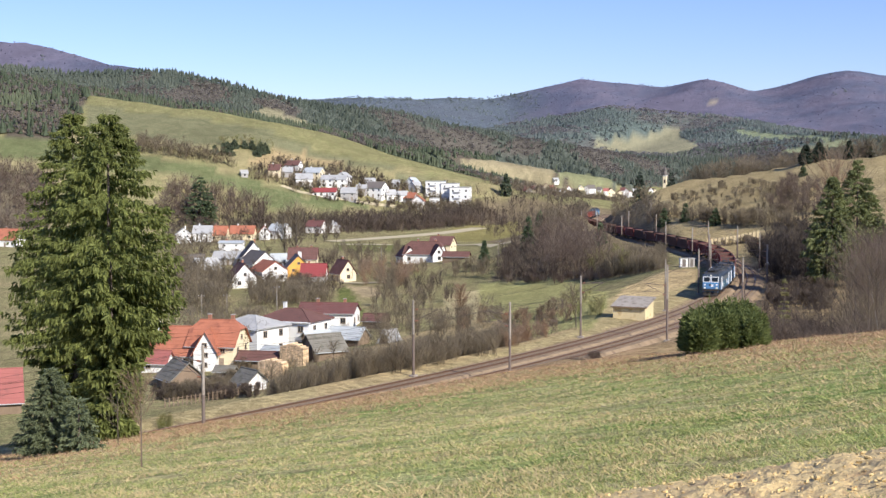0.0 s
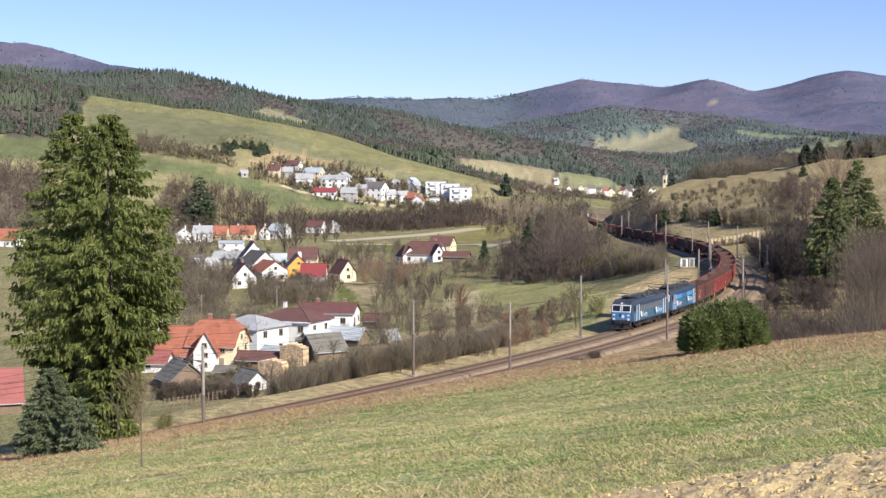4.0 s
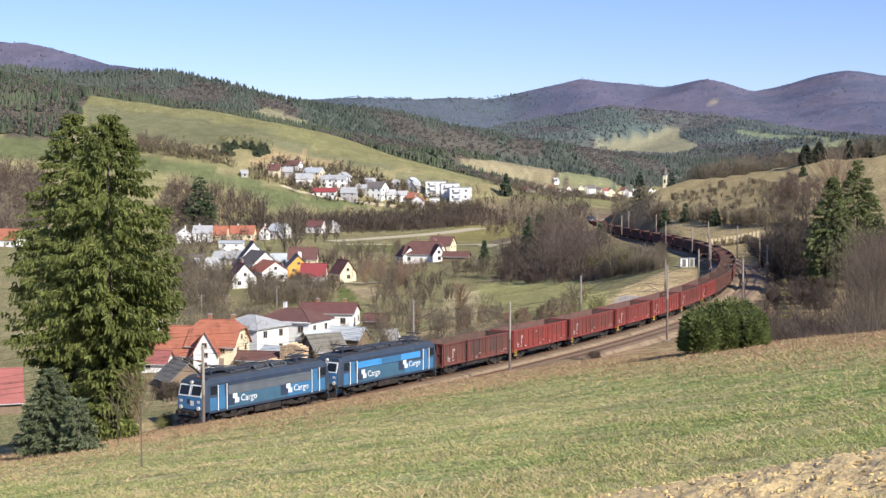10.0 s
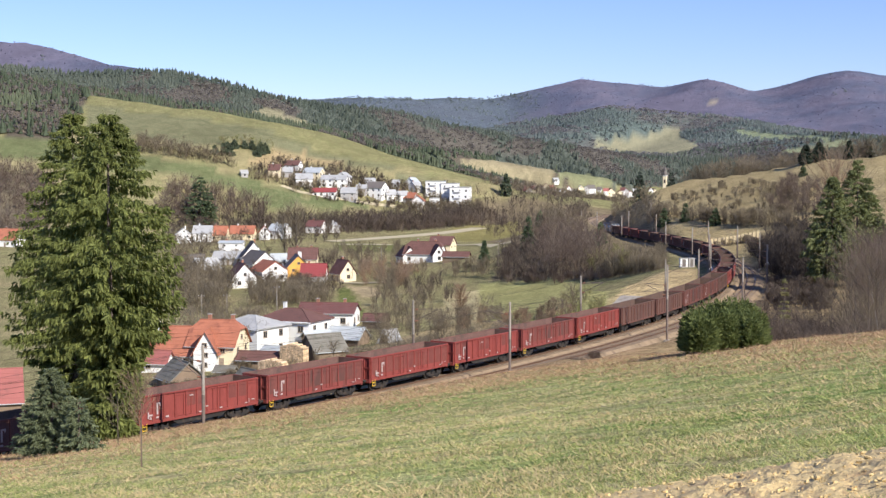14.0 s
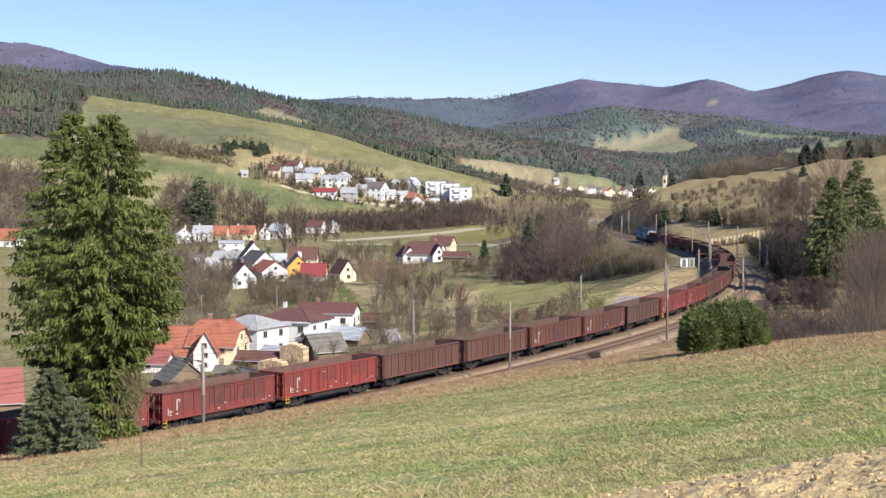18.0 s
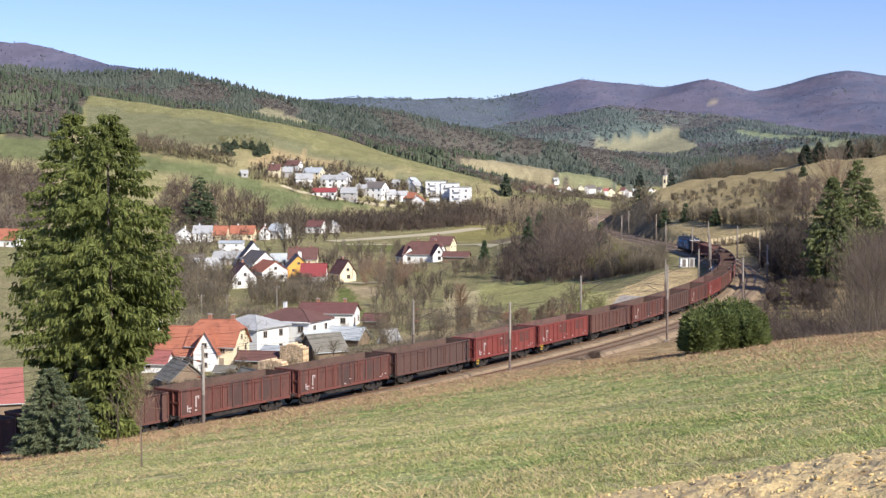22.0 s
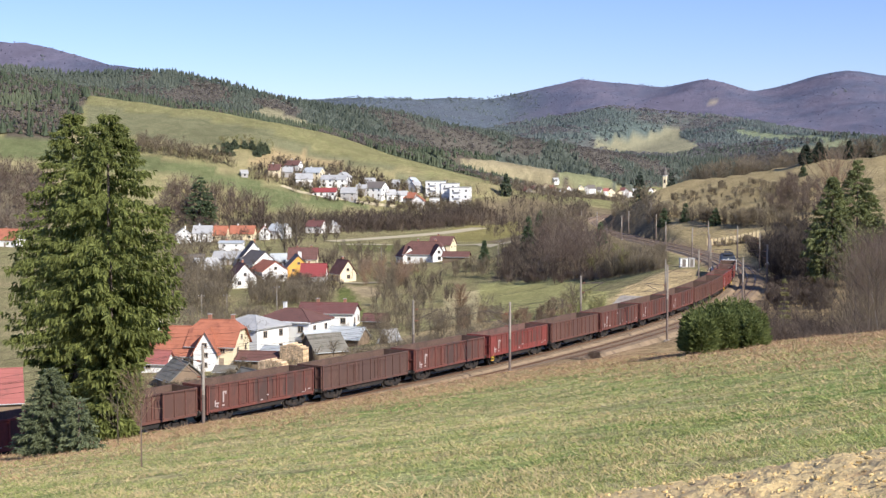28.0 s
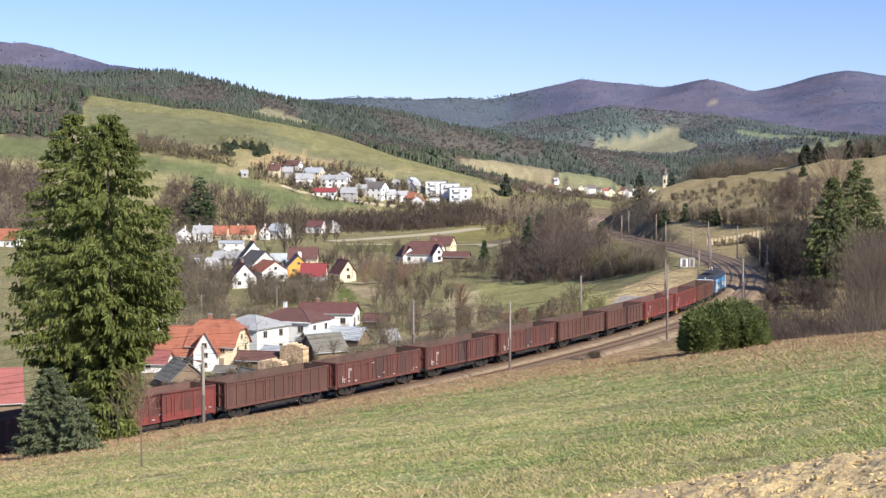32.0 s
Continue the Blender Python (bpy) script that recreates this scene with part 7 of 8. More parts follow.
conifer("spruce", 94, 278, 20.1, 3.4, 403, "pine", "unseen spruce added to shade the cutting", 22, 10, 8, "spruces above the cutting", 0.9, full=0.7)
conifer("spruce", 97, 288, 15.0, 3.4, 404, "pine", "unseen spruce added to shade the cutting", 22, 10, 8, "spruces above the cutting", 0.9, full=0.7)
conifer("spruce", 101, 272, 16.7, 3.4, 405, "pine", "unseen spruce added to shade the cutting", 22, 10, 8, "spruces above the cutting", 0.9, full=0.7)
conifer("spruce", 104, 262, 18.4, 3.4, 406, "pine", "unseen spruce added to shade the cutting", 22, 10, 8, "spruces above the cutting", 0.9, full=0.7)
conifer("spruce", 90, 252, 20.1, 3.4, 407, "pine", "unseen spruce added to shade the cutting", 22, 10, 8, "spruces above the cutting", 0.9, full=0.7)
conifer("spruce", 84, 246, 15.0, 3.4, 408, "pine", "unseen spruce added to shade the cutting", 22, 10, 8, "spruces above the cutting", 0.9, full=0.7)

bare_tree(-7.8, 36.0, 2.7, 1, "twig_dry", "slender bare sapling on the meadow", 420, 0.01, 0.3, 0.45)
bare_tree(-15.4, 66.0, 2.7, 2, "twig", "small bare sapling beside the spruce", 160, 0.014, 0.42, 0.25)
bare_tree(4.0, 322.2, 7.2, 3, "twig_dry", "pale bare tree at the edge of the field", 1600, 0.06, 0.5, 0.05)
bare_tree(-54.3, 520.0, 25.3, 4, "twig", "tall dark bare tree in the village", 700, 0.13, 0.28, 0.1)
bare_tree(-59.6, 530.0, 23.0, 5, "twig", "tall dark bare tree in the village", 600, 0.13, 0.26, 0.1)
bare_tree(17.7, 186.0, 5.8, 6, "twig", "pale-stemmed bare tree by the track", 260, 0.05, 0.42, 0.4)
bare_tree(82.5, 290.0, 25.8, 7, "twig_dry", "rusty bare tree behind the pines", 900, 0.09, 0.4, 0.4)
bare_tree(35.9, 118.0, 13.2, 8, "twig", "bare brown birch at the meadow brow", 1500, 0.02, 0.44, 0.12)
bare_tree(39.2, 125.0, 14.0, 9, "twig_red", "bare brown birch at the meadow brow", 1500, 0.02, 0.44, 0.12)
bare_tree(38.3, 130.0, 12.0, 10, "twig", "bare tree at the meadow brow", 1500, 0.02, 0.44, 0.12)
bare_tree(41.0, 134.0, 11.0, 40, "twig_dark", "bare tree at the meadow brow", 1500, 0.02, 0.44, 0.12)
birch_stem(38.6, 121.0, 9.2)
bare_tree(73.8, 300.0, 11.1, 11, "twig", "dark bare tree over the cutting", 700, 0.08, 0.3, 0.05)
bare_tree(73.2, 305.0, 9.7, 12, "twig", "dark bare tree over the cutting", 700, 0.08, 0.3, 0.05)
bare_tree(73.6, 292.0, 9.6, 13, "twig", "dark bare tree over the cutting", 700, 0.08, 0.3, 0.05)
bare_tree(-15.0, 357.6, 6.5, 14, "twig", "small bare fruit tree", 200, 0.06, 0.42, 0.25)
bare_tree(-53.3, 339.1, 15.1, 15, "twig", "tall bare tree in the gardens", 400, 0.08, 0.25, 0.25)
bare_tree(-30.1, 518.0, 8.4, 16, "twig", "bare tree by the lane", 200, 0.08, 0.42, 0.25)
bare_tree(66.1, 440.0, 11.3, 17, "twig", "bare birch by the railway", 160, 0.08, 0.42, 0.25)
bare_tree(-35.8, 249.6, 7.1, 30, "twig", "bare garden tree among the houses", 320, 0.035, 0.42, 0.25)
bare_tree(-34.6, 263.7, 6.4, 31, "twig", "bare garden tree among the houses", 320, 0.035, 0.42, 0.25)
bare_tree(-38.0, 254.4, 5.2, 32, "twig", "bare garden tree among the houses", 320, 0.035, 0.42, 0.25)
bare_tree(-21.0, 317.7, 3.9, 33, "twig", "bare garden tree among the houses", 320, 0.035, 0.42, 0.25)
bare_tree(-20.5, 291.8, 3.6, 34, "twig", "bare garden tree among the houses", 320, 0.035, 0.42, 0.25)
bare_tree(-16.9, 289.9, 4.7, 35, "twig", "bare garden tree among the houses", 320, 0.035, 0.42, 0.25)
bare_tree(-7.6, 222.9, 6.3, 36, "twig", "bare garden tree among the houses", 320, 0.035, 0.42, 0.25)
bare_tree(-18.2, 232.4, 4.7, 37, "twig", "bare garden tree among the houses", 320, 0.035, 0.42, 0.25)
bare_tree(-20.8, 229.3, 4.2, 38, "twig", "bare garden tree among the houses", 320, 0.035, 0.42, 0.25)
bare_tree(-26.5, 215.2, 4.4, 39, "twig", "bare garden tree among the houses", 320, 0.035, 0.42, 0.25)


# ---------------------------------------------------------------- far woods
def cone_set(px, py, pz, h, w, sides, r):
    """Ragged cones in two tiers for far conifers."""
    n = len(px)
    an = r.uniform(0, 6.28, n)
    out = []
    for lo, hi, k in ((0.08, 0.68, 1.0), (0.42, 1.0, 0.62)):
        for i in range(sides):
            a0, a1 = an + 6.2832 * i / sides, an + 6.2832 * (i + 1) / sides
            j0, j1 = w * k * r.uniform(0.75, 1.15, n), w * k * r.uniform(0.75, 1.15, n)
            A = np.stack((px + np.cos(a0) * j0, py + np.sin(a0) * j0, pz + h * lo), 1)
            B = np.stack((px + np.cos(a1) * j1, py + np.sin(a1) * j1, pz + h * (lo + 0.03)), 1)
            C = np.stack((px, py, pz + h * hi), 1)
            out.append(np.stack((A, B, C), 1))
    return np.concatenate(out)


def tuft_set(px, py, pz, h, w, r, count):
    """Open round crowns for far bare trees: loose facets about a ball."""
    n = len(px)
    out = []
    for i in range(count):
        d = r.normal(0, 1, (n, 3))
        d /= np.linalg.norm(d, axis=1, keepdims=True)
        d[:, 2] = np.abs(d[:, 2]) * 1.0 - 0.25
        c = np.stack((px, py, pz + h * 0.55), 1) + d * np.stack((w, w, h * 0.42), 1) * r.uniform(0.5, 1.0, (n, 1))
        e1 = np.cross(d, r.normal(0, 1, (n, 3)))
        e1 /= np.linalg.norm(e1, axis=1, keepdims=True) + 1e-9
        e2 = np.cross(d, e1) + r.normal(0, 0.25, (n, 3))
        s = (w * 0.38)[:, None]
        out.append(np.stack((c - e1 * s * 0.8 - e2 * s * 0.4, c + e1 * s * 0.8 - e2 * s * 0.4, c + e2 * s * 0.9), 1))
    return np.concatenate(out)


def far_wood(seed, y0, y1, n, half, want, con, hc, wc, mats, labels, sides, tufts, favour=None):
    r = np.random.RandomState(seed)
    u = r.uniform(0, 1, n)
    y = np.sqrt(y0 * y0 + u * (y1 * y1 - y0 * y0))
    x = r.uniform(-half, half, n) * y
    k = is_wood(x, y) == want
    x, y = x[k], y[k]
    z = ground_z(x, y)
    mixv = wave(x, y, 420, seed) + 0.8 * wave(x, y, 130, seed + 1) + r.normal(0, 0.22, len(x))
    if favour:
        mixv = mixv + favour(x, y)
    c = mixv > con
    for sel, mat, lab, nm in ((c, mats[0], labels[0], "conifer_wood"), (~c, mats[1], labels[1], "bare_wood")):
        q = int(sel.sum())
        if not q:
            continue
        h = hc * r.uniform(0.65, 1.25, q)
        if nm == "conifer_wood":
            t = cone_set(x[sel], y[sel], z[sel] - 0.5, h, wc * r.uniform(0.7, 1.2, q), sides, r)
        else:
            t = tuft_set(x[sel], y[sel], z[sel] - 0.5 - (2.5 if want == 2 else 0), h * 0.85, wc * 1.2 * r.uniform(0.8, 1.2, q), r, tufts)
        tagged(new(nm, tri_mesh(nm, t, M[mat])), lab, "woods", kind="stuff")


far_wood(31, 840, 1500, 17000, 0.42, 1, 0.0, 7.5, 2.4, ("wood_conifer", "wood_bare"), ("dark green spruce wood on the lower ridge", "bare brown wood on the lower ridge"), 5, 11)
far_wood(32, 1500, 2300, 28000, 0.42, 1, -0.45, 7.0, 2.8, ("hazy_ridge_conifer", "ridge_bare"), ("spruce wood on the ridge with slight haze in its green", "bare brown wood on the ridge"), 4, 8)
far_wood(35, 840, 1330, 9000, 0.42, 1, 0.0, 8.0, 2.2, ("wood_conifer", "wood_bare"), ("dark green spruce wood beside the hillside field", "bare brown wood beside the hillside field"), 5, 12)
far_wood(41, 2200, 3000, 22000, 0.40, 1, -0.35, 5.5, 4.0, ("hazy_conifer", "hazy_bare"), ("conifer wood on the middle hill with haze put into its colour", "bare wood on the middle hill with haze put into its colour"), 4, 9)
far_wood(51, 2300, 4600, 16000, 0.42, 2, 2.0, 4.0, 5.0, ("hazy_conifer", "hazy_beech"), ("far conifers on the mountains with haze put into their colour", "far purple beech woods on the mountains with haze in their colour"), 4, 4, lambda x, y: 2.6 * ((x > -420) & (x < 300) & (y > 2950)))

# ---------------------------------------------------------------- masts and wires
def mast(s, off, h, arm, dark=False, strut=False):
    """A catenary mast beside the line; arm: +1 reaches to larger offsets, -1 to smaller."""
    x, y, hd = on_line(s, off)
    t = thing("catenary_mast", Matrix.Translation((x, y, gz(x, y))) @ Matrix.Rotation(-hd, 4, "Z"), "slender concrete catenary mast with a steel bracket" if not dark else "brown steel catenary mast with a steel bracket", "mast", "catenary masts")
    base = gz(x, y)
    top = h - base
    joint = top * 0.56
    thick = 0.125 + 0.0002 * max(0, s)
    part("pole", Shape().tube((0, 0, -0.8), (0, 0, joint), thick * 1.12, thick, n=8), M["mast_dark"], t, "rust-brown lower pole")
    part("pole_top", Shape().tube((0, 0, joint), (0, 0, top), thick, thick * 0.8, n=8), M["mast"], t, "pale grey upper pole")
    part("footing", Shape().box(-0.35, 0.35, -0.35, 0.35, -0.7, 0.25, 0.05), M["mast"], t, "concrete footing")
    z0 = -base
    br = Shape().tube((0, 0, 6.35 + z0), (arm * 3.0, 0, 6.55 + z0), 0.035, n=6).tube((0, 0, 5.1 + z0), (arm * 3.0, 0, 6.5 + z0), 0.035, n=6).tube((arm * 0.9, 0, 5.55 + z0), (arm * 3.3, 0, 5.5 + z0), 0.025, n=6)
    part("bracket", br, M["mast_dark"], t, "steel bracket arm")
    ins = Shape()
    for zz, xx in ((6.36, 0.25), (5.2, 0.22)):
        for i in range(4):
            ins.tube((arm * (xx + i * 0.09), 0, zz + z0 + i * 0.01), (arm * (xx + i * 0.09 + 0.05), 0, zz + z0 + i * 0.01), 0.085, n=8)
    part("insulator", ins, M["brick"], t, "brown ribbed insulator")
    part("cap", Shape().tube((0, 0, top), (0, 0, top + 0.12), 0.13, 0.03, n=8), M["mast"], t)
    if strut:
        part("strut", Shape().tube((0, 0, 5.5 + z0), (0, 3.6, -0.3), 0.09, n=6), M["mast_dark"], t)
    return t


WEST_MASTS = [-75, -35, 5.2, 45.5, 84, 116, 148, 177, 218, 256, 316, 360, 405]
EAST_MASTS = [-76, -36, 6, 47, 88, 128, 181, 218, 253, 316, 360]
for s_ in WEST_MASTS:
    mast(s_, -3.3, 7.2, 1)
for s_ in EAST_MASTS:
    mast(s_, 7.6, 8.8 if s_ == 47 else 7.5, -1, s_ in (47, 6, 88, -36), s_ in (88,))


def wires(off, masts, label):
    t = thing("overhead_line", Matrix(), label, "overhead wire", "overhead lines")
    con, mes, drp = Shape(), Shape(), Shape()
    for a, b in zip(masts[:-1], masts[1:]):
        n = 8
        pts = []
        for i in range(n + 1):
            f = i / n
            s = a + (b - a) * f
            x0, y0, _ = on_line(a, off)
            x1, y1, _ = on_line(b, off)
            x, y = x0 + (x1 - x0) * f, y0 + (y1 - y0) * f
            pts.append((x, y, 5.5, 6.55 - 0.75 * 4 * f * (1 - f)))
        for p, q in zip(pts[:-1], pts[1:]):
            con.tube(p[:3], q[:3], 0.012, n=3)
            mes.tube((p[0], p[1], p[3]), (q[0], q[1], q[3]), 0.012, n=3)
        for p in pts[1:-1]:
            drp.tube((p[0], p[1], 5.5), (p[0], p[1], p[3]), 0.006, n=3)
    part("contact_wire", con, M["wire"], t)
    part("messenger_wire", mes, M["wire"], t)
    tagged(part("droppers", drp, M["wire"], t), kind="stuff")


wires(0.0, WEST_MASTS, "thin dark overhead wires above the outer track")
wires(TRACK_GAP, EAST_MASTS, "thin dark overhead wires above the meadow-side track")

# feeder along the mast tops on the meadow side
for off_, ms, hh in ((7.6, EAST_MASTS, 7.3), (-3.3, WEST_MASTS, 7.0)):
    fd = Shape()
    for a, b in zip(ms[:-1], ms[1:]):
        x0, y0, _ = on_line(a, off_)
        x1, y1, _ = on_line(b, off_)
        p = None
        for i in range(7):
            f = i / 6
            q = (x0 + (x1 - x0) * f, y0 + (y1 - y0) * f, hh - 0.6 * 4 * f * (1 - f))
            if p:
                fd.tube(p, q, 0.014, n=3)
            p = q
    tagged(new("feeder_wire", fd.mesh("feeder_wire", M["wire"])), "thin dark feeder wire strung from mast to mast", "wire", "feeder wires")


def signal_board(s, off, label):
    x, y, hd = on_line(s, off)
    t = thing("line_sign", Matrix.Translation((x, y, gz(x, y))) @ Matrix.Rotation(-hd, 4, "Z"), label, "sign", "line signs")
    part("post", Shape().tube((0, 0, -0.4), (0, 0, 2.2), 0.05, n=6), M["mast_dark"], t)
    part("disc", Shape().tube((0, -0.04, 2.2), (0, 0.0, 2.2), 0.42, n=16), M["white"], t, "round white disc")


signal_board(150, -3.2, "round white line sign on a post beside the curve")
signal_board(166, 8.2, "round white line sign on a post in the cutting")

# ---------------------------------------------------------------- poles and fence of the village
def utility_pole(x, y, h, label):
    t = thing("utility_pole", Matrix.Translation((x, y, gz(x, y))), label, "pole", "utility poles")
    part("pole", Shape().tube((0, 0, -0.6), (0, 0, h), 0.14, 0.09, n=7), M["mast"], t)
    part("crossarm", Shape().box(-0.75, 0.75, -0.05, 0.05, h - 0.5, h - 0.4), M["mast_dark"], t)
    for u in (-0.65, 0, 0.65):
        part("insulator", Shape().tube((u, 0, h - 0.4), (u, 0, h - 0.2), 0.05, n=6), M["white"], t)


utility_pole(-55.2, 319.8, 7.0, "grey concrete utility pole among the gardens")
utility_pole(-49.3, 319.3, 7.0, "grey concrete utility pole among the gardens")
utility_pole(-40.8, 343.8, 7.0, "grey concrete utility pole among the gardens")
utility_pole(-21.6, 492.3, 7.5, "grey concrete utility pole among the gardens")
utility_pole(17.6, 446.8, 8.1, "grey concrete utility pole among the gardens")
utility_pole(69.0, 466.2, 7.0, "grey concrete utility pole among the gardens")
utility_pole(-211.9, 1000.0, 20, "tall grey pole on the hillside field")


def rail_fence(x0, y0, x1, y1, label):
    t = thing("fence", Matrix(), label, "fence")
    n = 26
    for i in range(n):
        x, y = x0 + (x1 - x0) * i / (n - 1), y0 + (y1 - y0) * i / (n - 1)
        z = gz(x, y)
        part("post", Shape().box(x - 0.07, x + 0.07, y - 0.07, y + 0.07, z - 0.4, z + 1.4), M["wood_wall"], t)
        if i:
            pnl = Shape()
            for k in (0.4, 0.8, 1.2):
                pnl.tube((px_, py_, pz_ + k), (x, y, z + k), 0.035, n=4)
            part("rail", pnl, M["wood_wall"], t)
        px_, py_, pz_ = x, y, z


def panel_fence(x0, y0, x1, y1, label):
    """Posts with upright board panels between them."""
    t = thing("fence", Matrix(), label, "fence")
    n = 14
    d = Vector((x1 - x0, y1 - y0, 0)) / n
    u = d.normalized()
    for i in range(n + 1):
        x, y = x0 + d.x * i, y0 + d.y * i
        z = gz(x, y)
        part("post", Shape().box(x - 0.09, x + 0.09, y - 0.09, y + 0.09, z - 0.4, z + 2.0), M["wood_wall"], t)
        if i < n:
            m = (Matrix.Translation((x + d.x / 2, y + d.y / 2, gz(x + d.x / 2, y + d.y / 2))) @ Matrix.Rotation(math.atan2(u.y, u.x), 4, "Z"))
            hw = d.length * 0.36
            q = part("panel", Shape().box(-hw, hw, -0.04, 0.04, 0.1, 2.1, 0.01), M["wall_hut"], t)
            q.matrix_basis = m


panel_fence(73.0, 389.0, 87.2, 386.0, "pale ochre board fence behind the railway")
rail_fence(-40.5, 203.1, -26.3, 213.3, "weathered garden fence above the railway")


def lane(points, width, name, label):
    v, f = [], []
    pts = []
    for (ax, ay), (bx, by) in zip(points[:-1], points[1:]):
        for i in range(12):
            pts.append((ax + (bx - ax) * i / 12, ay + (by - ay) * i / 12))
    pts.append(points[-1])
    for i, (x, y) in enumerate(pts):
        a, b = pts[max(0, i - 1)], pts[min(len(pts) - 1, i + 1)]
        d = Vector((b[0] - a[0], b[1] - a[1])).normalized()
        for sd in (-1, 1):
            px, py = x - d.y * sd * width / 2, y + d.x * sd * width / 2
            v.append((px, py, gz(px, py) + 0.2))
    for i in range(len(pts) - 1):
        f.append((2 * i, 2 * i + 2, 2 * i + 3, 2 * i + 1))
    tagged(new(name, mesh_of(name, v, f, M["lane"])), label, "road", kind="structure")


lane([(-54.9, 684.9), (-37.9, 702.6), (-24.4, 721.7), (-10.1, 739.1), (3.3, 754.4), (20.8, 783.1)], 11, "road", "pale gravel lane across the valley fields")
lane([(-49.3, 665.0), (-35.8, 663.3), (-23.6, 658.9)], 6, "road", "short pale garden lane in the valley")
lane([(1.6, 663.3), (16.2, 611.2), (22.9, 490.6)], 4, "road", "pale path behind the farmhouse")
lane([(-96.0, 835.2), (-84.7, 829.6), (-71.3, 829.0), (-45.0, 835.2), (-28.4, 841.5)], 3.5, "road", "pale village road below the hillside houses")
lane([(-32.6, 439.3), (-25.3, 436.1), (-18.3, 437.3)], 3.5, "road", "pale village lane past the gardens")


# ---------------------------------------------------------------- meadow grass, soil heap
def grass_band(seed, n, y0, y1, h0, h1, w, mat, label, test, power=1.0, blades=6, tuft=0.07):
    """Tufts of grass: each a few thin blades leaning out from one root."""
    r = np.random.RandomState(seed)
    m = n // blades
    u = r.uniform(0, 1, m)
    y = y0 * (y1 / y0) ** (u ** power)
    x = r.uniform(-0.36, 0.36, m) * y
    s, off = line_off(x, y)
    cl = wave(x, y, 6, seed % 2 + 65) + 0.7 * wave(x, y, 1.9, seed % 2 + 66)
    k = test(x, y, off, cl, r.uniform(0, 1, m))
    x, y, size = np.repeat(x[k], blades), np.repeat(y[k], blades), np.repeat(r.uniform(0.6, 1.25, int(k.sum())), blades)
    m = len(x)
    spread = tuft * (0.5 + y / 50)
    x, y = x + r.normal(0, 1, m) * spread, y + r.normal(0, 1, m) * spread
    z = ground_z(x, y)
    a = np.stack((x, y, z - 0.02), 1)
    h = r.uniform(h0, h1, m) * size
    tip = a + np.stack((r.normal(0, 0.85, m) * h, r.normal(0, 0.85, m) * h, h * r.uniform(0.45, 1.0, m)), 1)
    t = slivers(a, tip, w * (0.7 + 0.6 * r.rand(m)) * (0.5 + y / 40), r)
    tagged(new("meadow_grass", tri_mesh("meadow_grass", t, M[mat])), label, "grass", kind="stuff")


def brow_of(x, y):
    return (x - 25) * 0.971 + (y - 89) * 0.239


grass_band(61, 380000, 9, 125, 0.035, 0.10, 0.019, "grass_green", "short spring grass of the sloping meadow", lambda x, y, o, c, q: (o > 7) & (brow_of(x, y) < 4) & (q < 0.78 + 0.5 * c))
grass_band(62, 300000, 9, 125, 0.04, 0.125, 0.018, "grass_straw", "pale straw among the meadow grass", lambda x, y, o, c, q: (o > 7) & (brow_of(x, y) < 6) & (q < 0.36 - 0.4 * c))
grass_band(63, 190000, 26, 130, 0.09, 0.28, 0.015, "grass_rust", "rusty tall dry grass along the lower rim of the meadow", lambda x, y, o, c, q: (o > 6) & (((o < 50) & (q < 0.8 - (o - 8) * 0.017)) | ((brow_of(x, y) > -26) & (brow_of(x, y) < 6) & (q < 0.65 + brow_of(x, y) * 0.02))), 0.6)


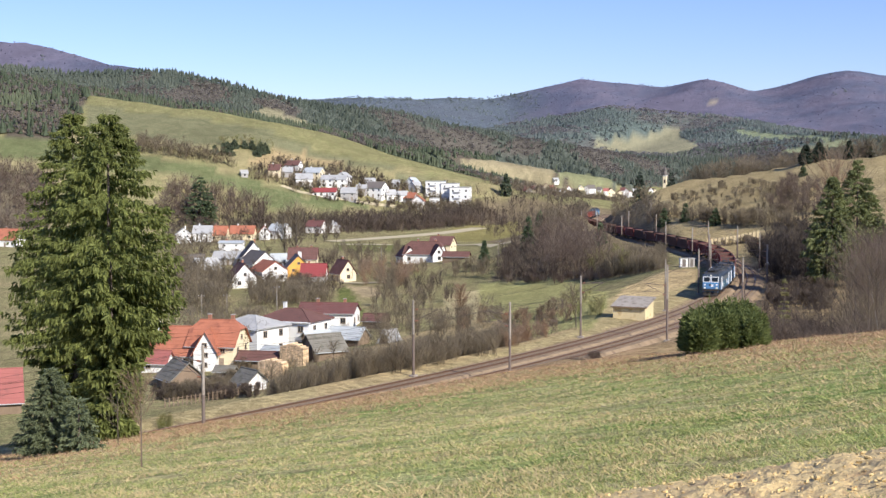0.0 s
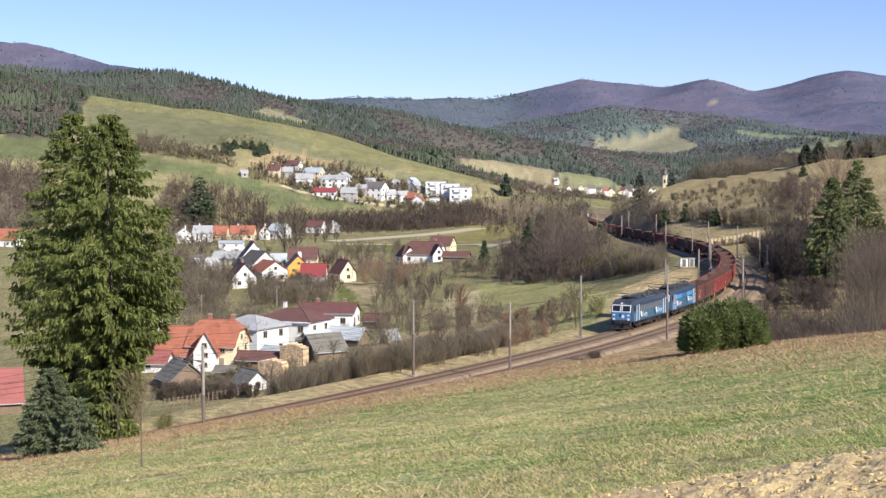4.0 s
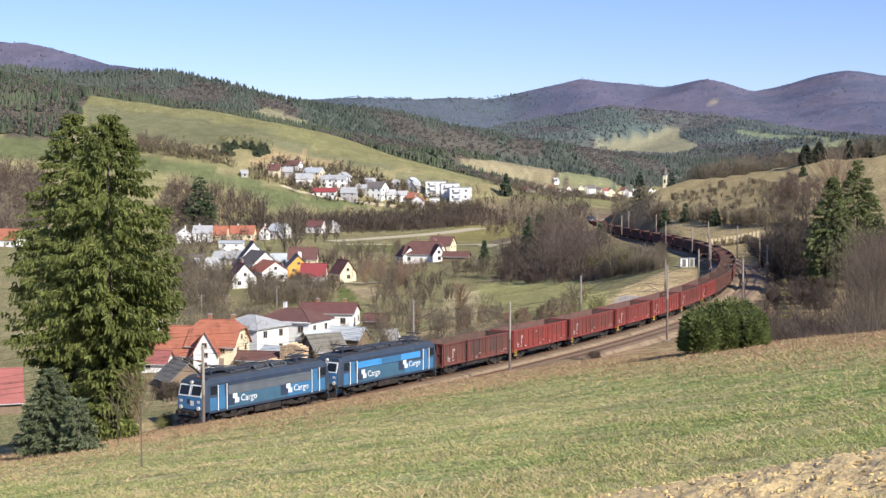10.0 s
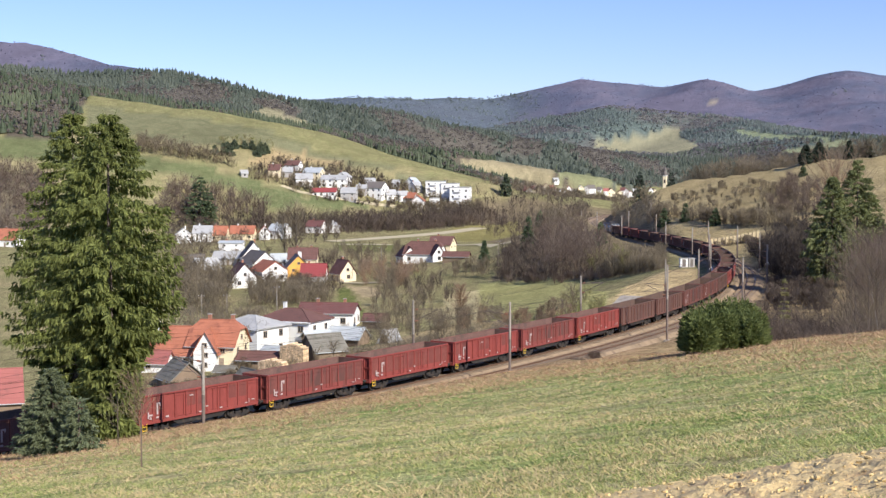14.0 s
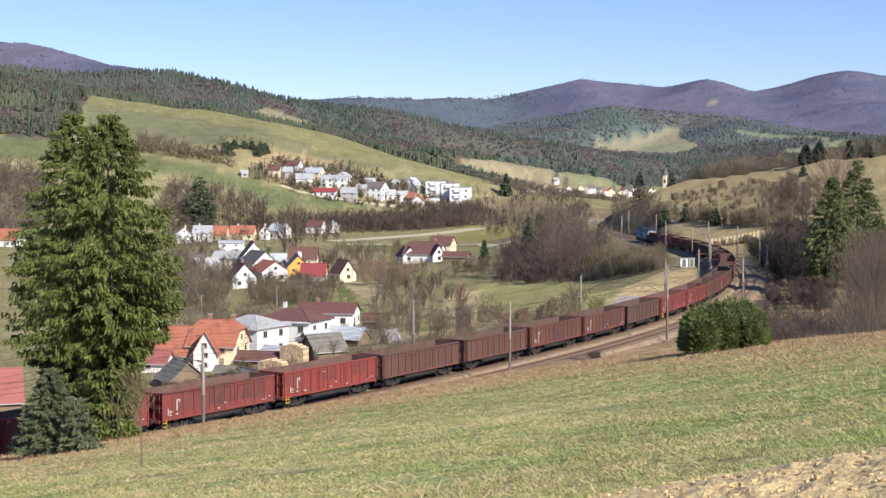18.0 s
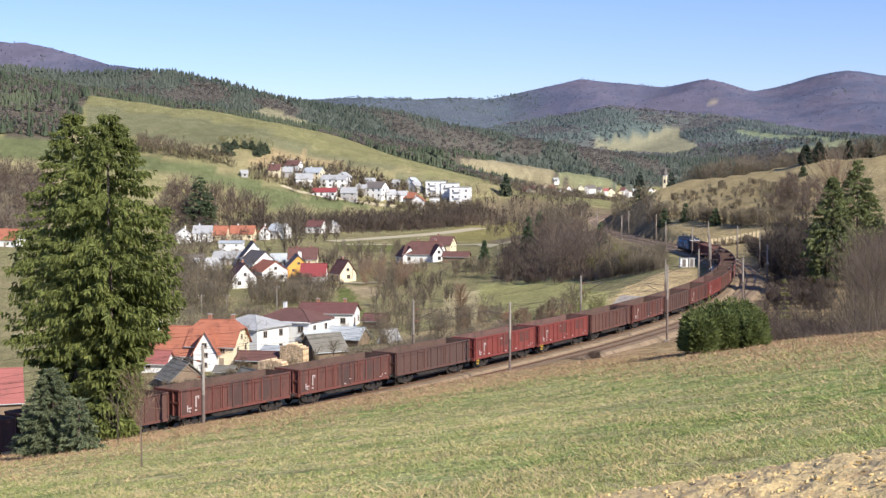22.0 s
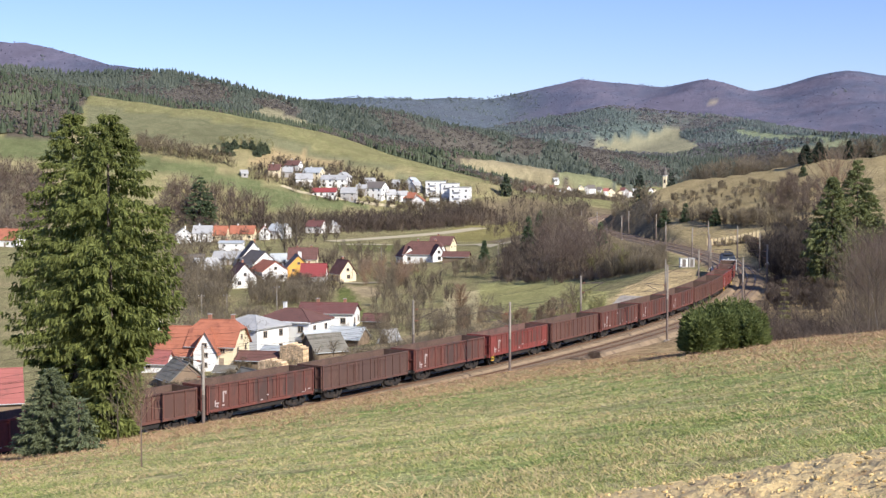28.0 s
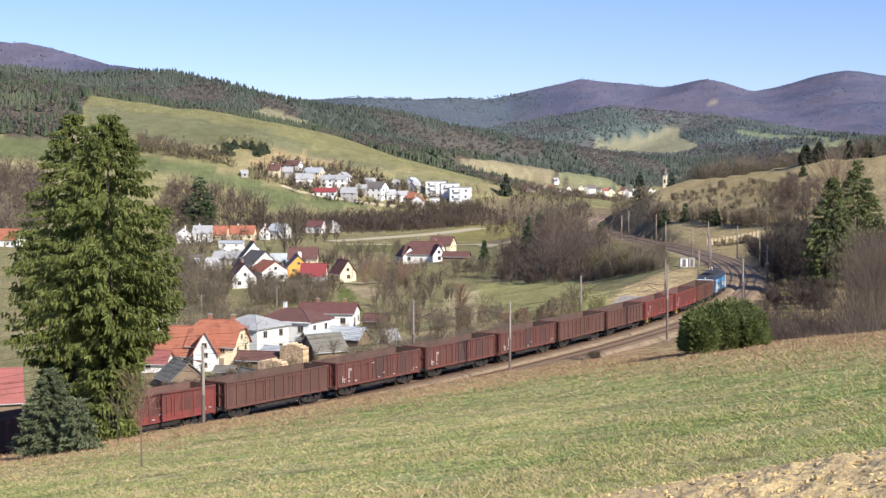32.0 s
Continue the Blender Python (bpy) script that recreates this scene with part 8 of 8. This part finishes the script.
def soil_heap():
    """A low bank of turned sandy soil near the camera, uneven with clods."""
    r = np.random.RandomState(9)
    nx, ny = 150, 46
    xs, v = np.linspace(0.25, 8.6, nx), np.linspace(0, 1, ny)
    X, V = np.meshgrid(xs, v, indexing="ij")
    Y = 11.2 + 4.6 * V + 0.45 * (X - 4) * 0.15
    hump = np.sin(np.clip(V, 0, 1) * math.pi) ** 0.8 * (0.05 + 0.045 * np.clip(X - 0.4, 0, 6)) * np.clip((X - 0.3) / 0.9, 0, 1)
    rough = (wave(X.ravel(), Y.ravel(), 1.1, 71).reshape(X.shape) * 0.028 + wave(X.ravel(), Y.ravel(), 0.35, 72).reshape(X.shape) * 0.022 + r.normal(0, 0.016, X.shape))
    Z = ground_z(X, Y) - 0.05 + hump + rough * np.clip(hump * 6, 0, 1)
    idx = np.arange(nx * ny).reshape(nx, ny)
    a, b, c, d = idx[:-1, :-1].ravel(), idx[1:, :-1].ravel(), idx[1:, 1:].ravel(), idx[:-1, 1:].ravel()
    tris = np.concatenate((np.stack((a, b, c), 1), np.stack((a, c, d), 1)))
    t = thing("soil_heap", Matrix(), "low bank of turned pale sandy soil on the grass", "soil")
    part("bank", indexed_mesh("bank", np.stack((X.ravel(), Y.ravel(), Z.ravel()), 1), tris, M["soil"]), None, t)
    cl = Shape()
    for i in range(1500):
        x, vv = r.uniform(0.9, 8.4), r.uniform(0.1, 0.95)
        y = 11.2 + 4.6 * vv + 0.45 * (x - 4) * 0.15
        z = gz(x, y) + math.sin(vv * math.pi) ** 0.8 * (0.05 + 0.045 * max(0, min(6, x - 0.4))) * min(1, (x - 0.3) / 0.9) - 0.04
        q = 0.008 + 0.026 * r.uniform(0, 1) ** 2.2
        o = []
        for zz, rr in ((-0.8, 0.55), (-0.1, 1.0), (0.5, 0.8)):
            o += [Vector((math.cos(k * 1.2566 + i) * rr, math.sin(k * 1.2566 + i) * rr, zz)) * q * r.uniform(0.5, 1.5) for k in range(5)]
        o.append(Vector((0, 0, 0.75 * q)))
        f = [(a + k, a + (k + 1) % 5, a + 5 + (k + 1) % 5, a + 5 + k) for a in (0, 5) for k in range(5)] + [(10 + k, 10 + (k + 1) % 5, 15) for k in range(5)]
        cl.add([(x + p_.x, y + p_.y, z + p_.z * 0.8) for p_ in o], f)
    tagged(part("loose_soil", cl, M["soil"], t, "loose clods"), kind="stuff")


soil_heap()



# ---------------------------------------------------------------- what moves
def motions():
    for v, behind, pivot in TRAIN:
        rows = []
        for i in range(65):
            t = i * 0.5
            rows.append((t, rolling_pose(FRONT_AT_NINE + behind - SPEED * (t - 9), pivot)))
        walk(v, rows)


motions()
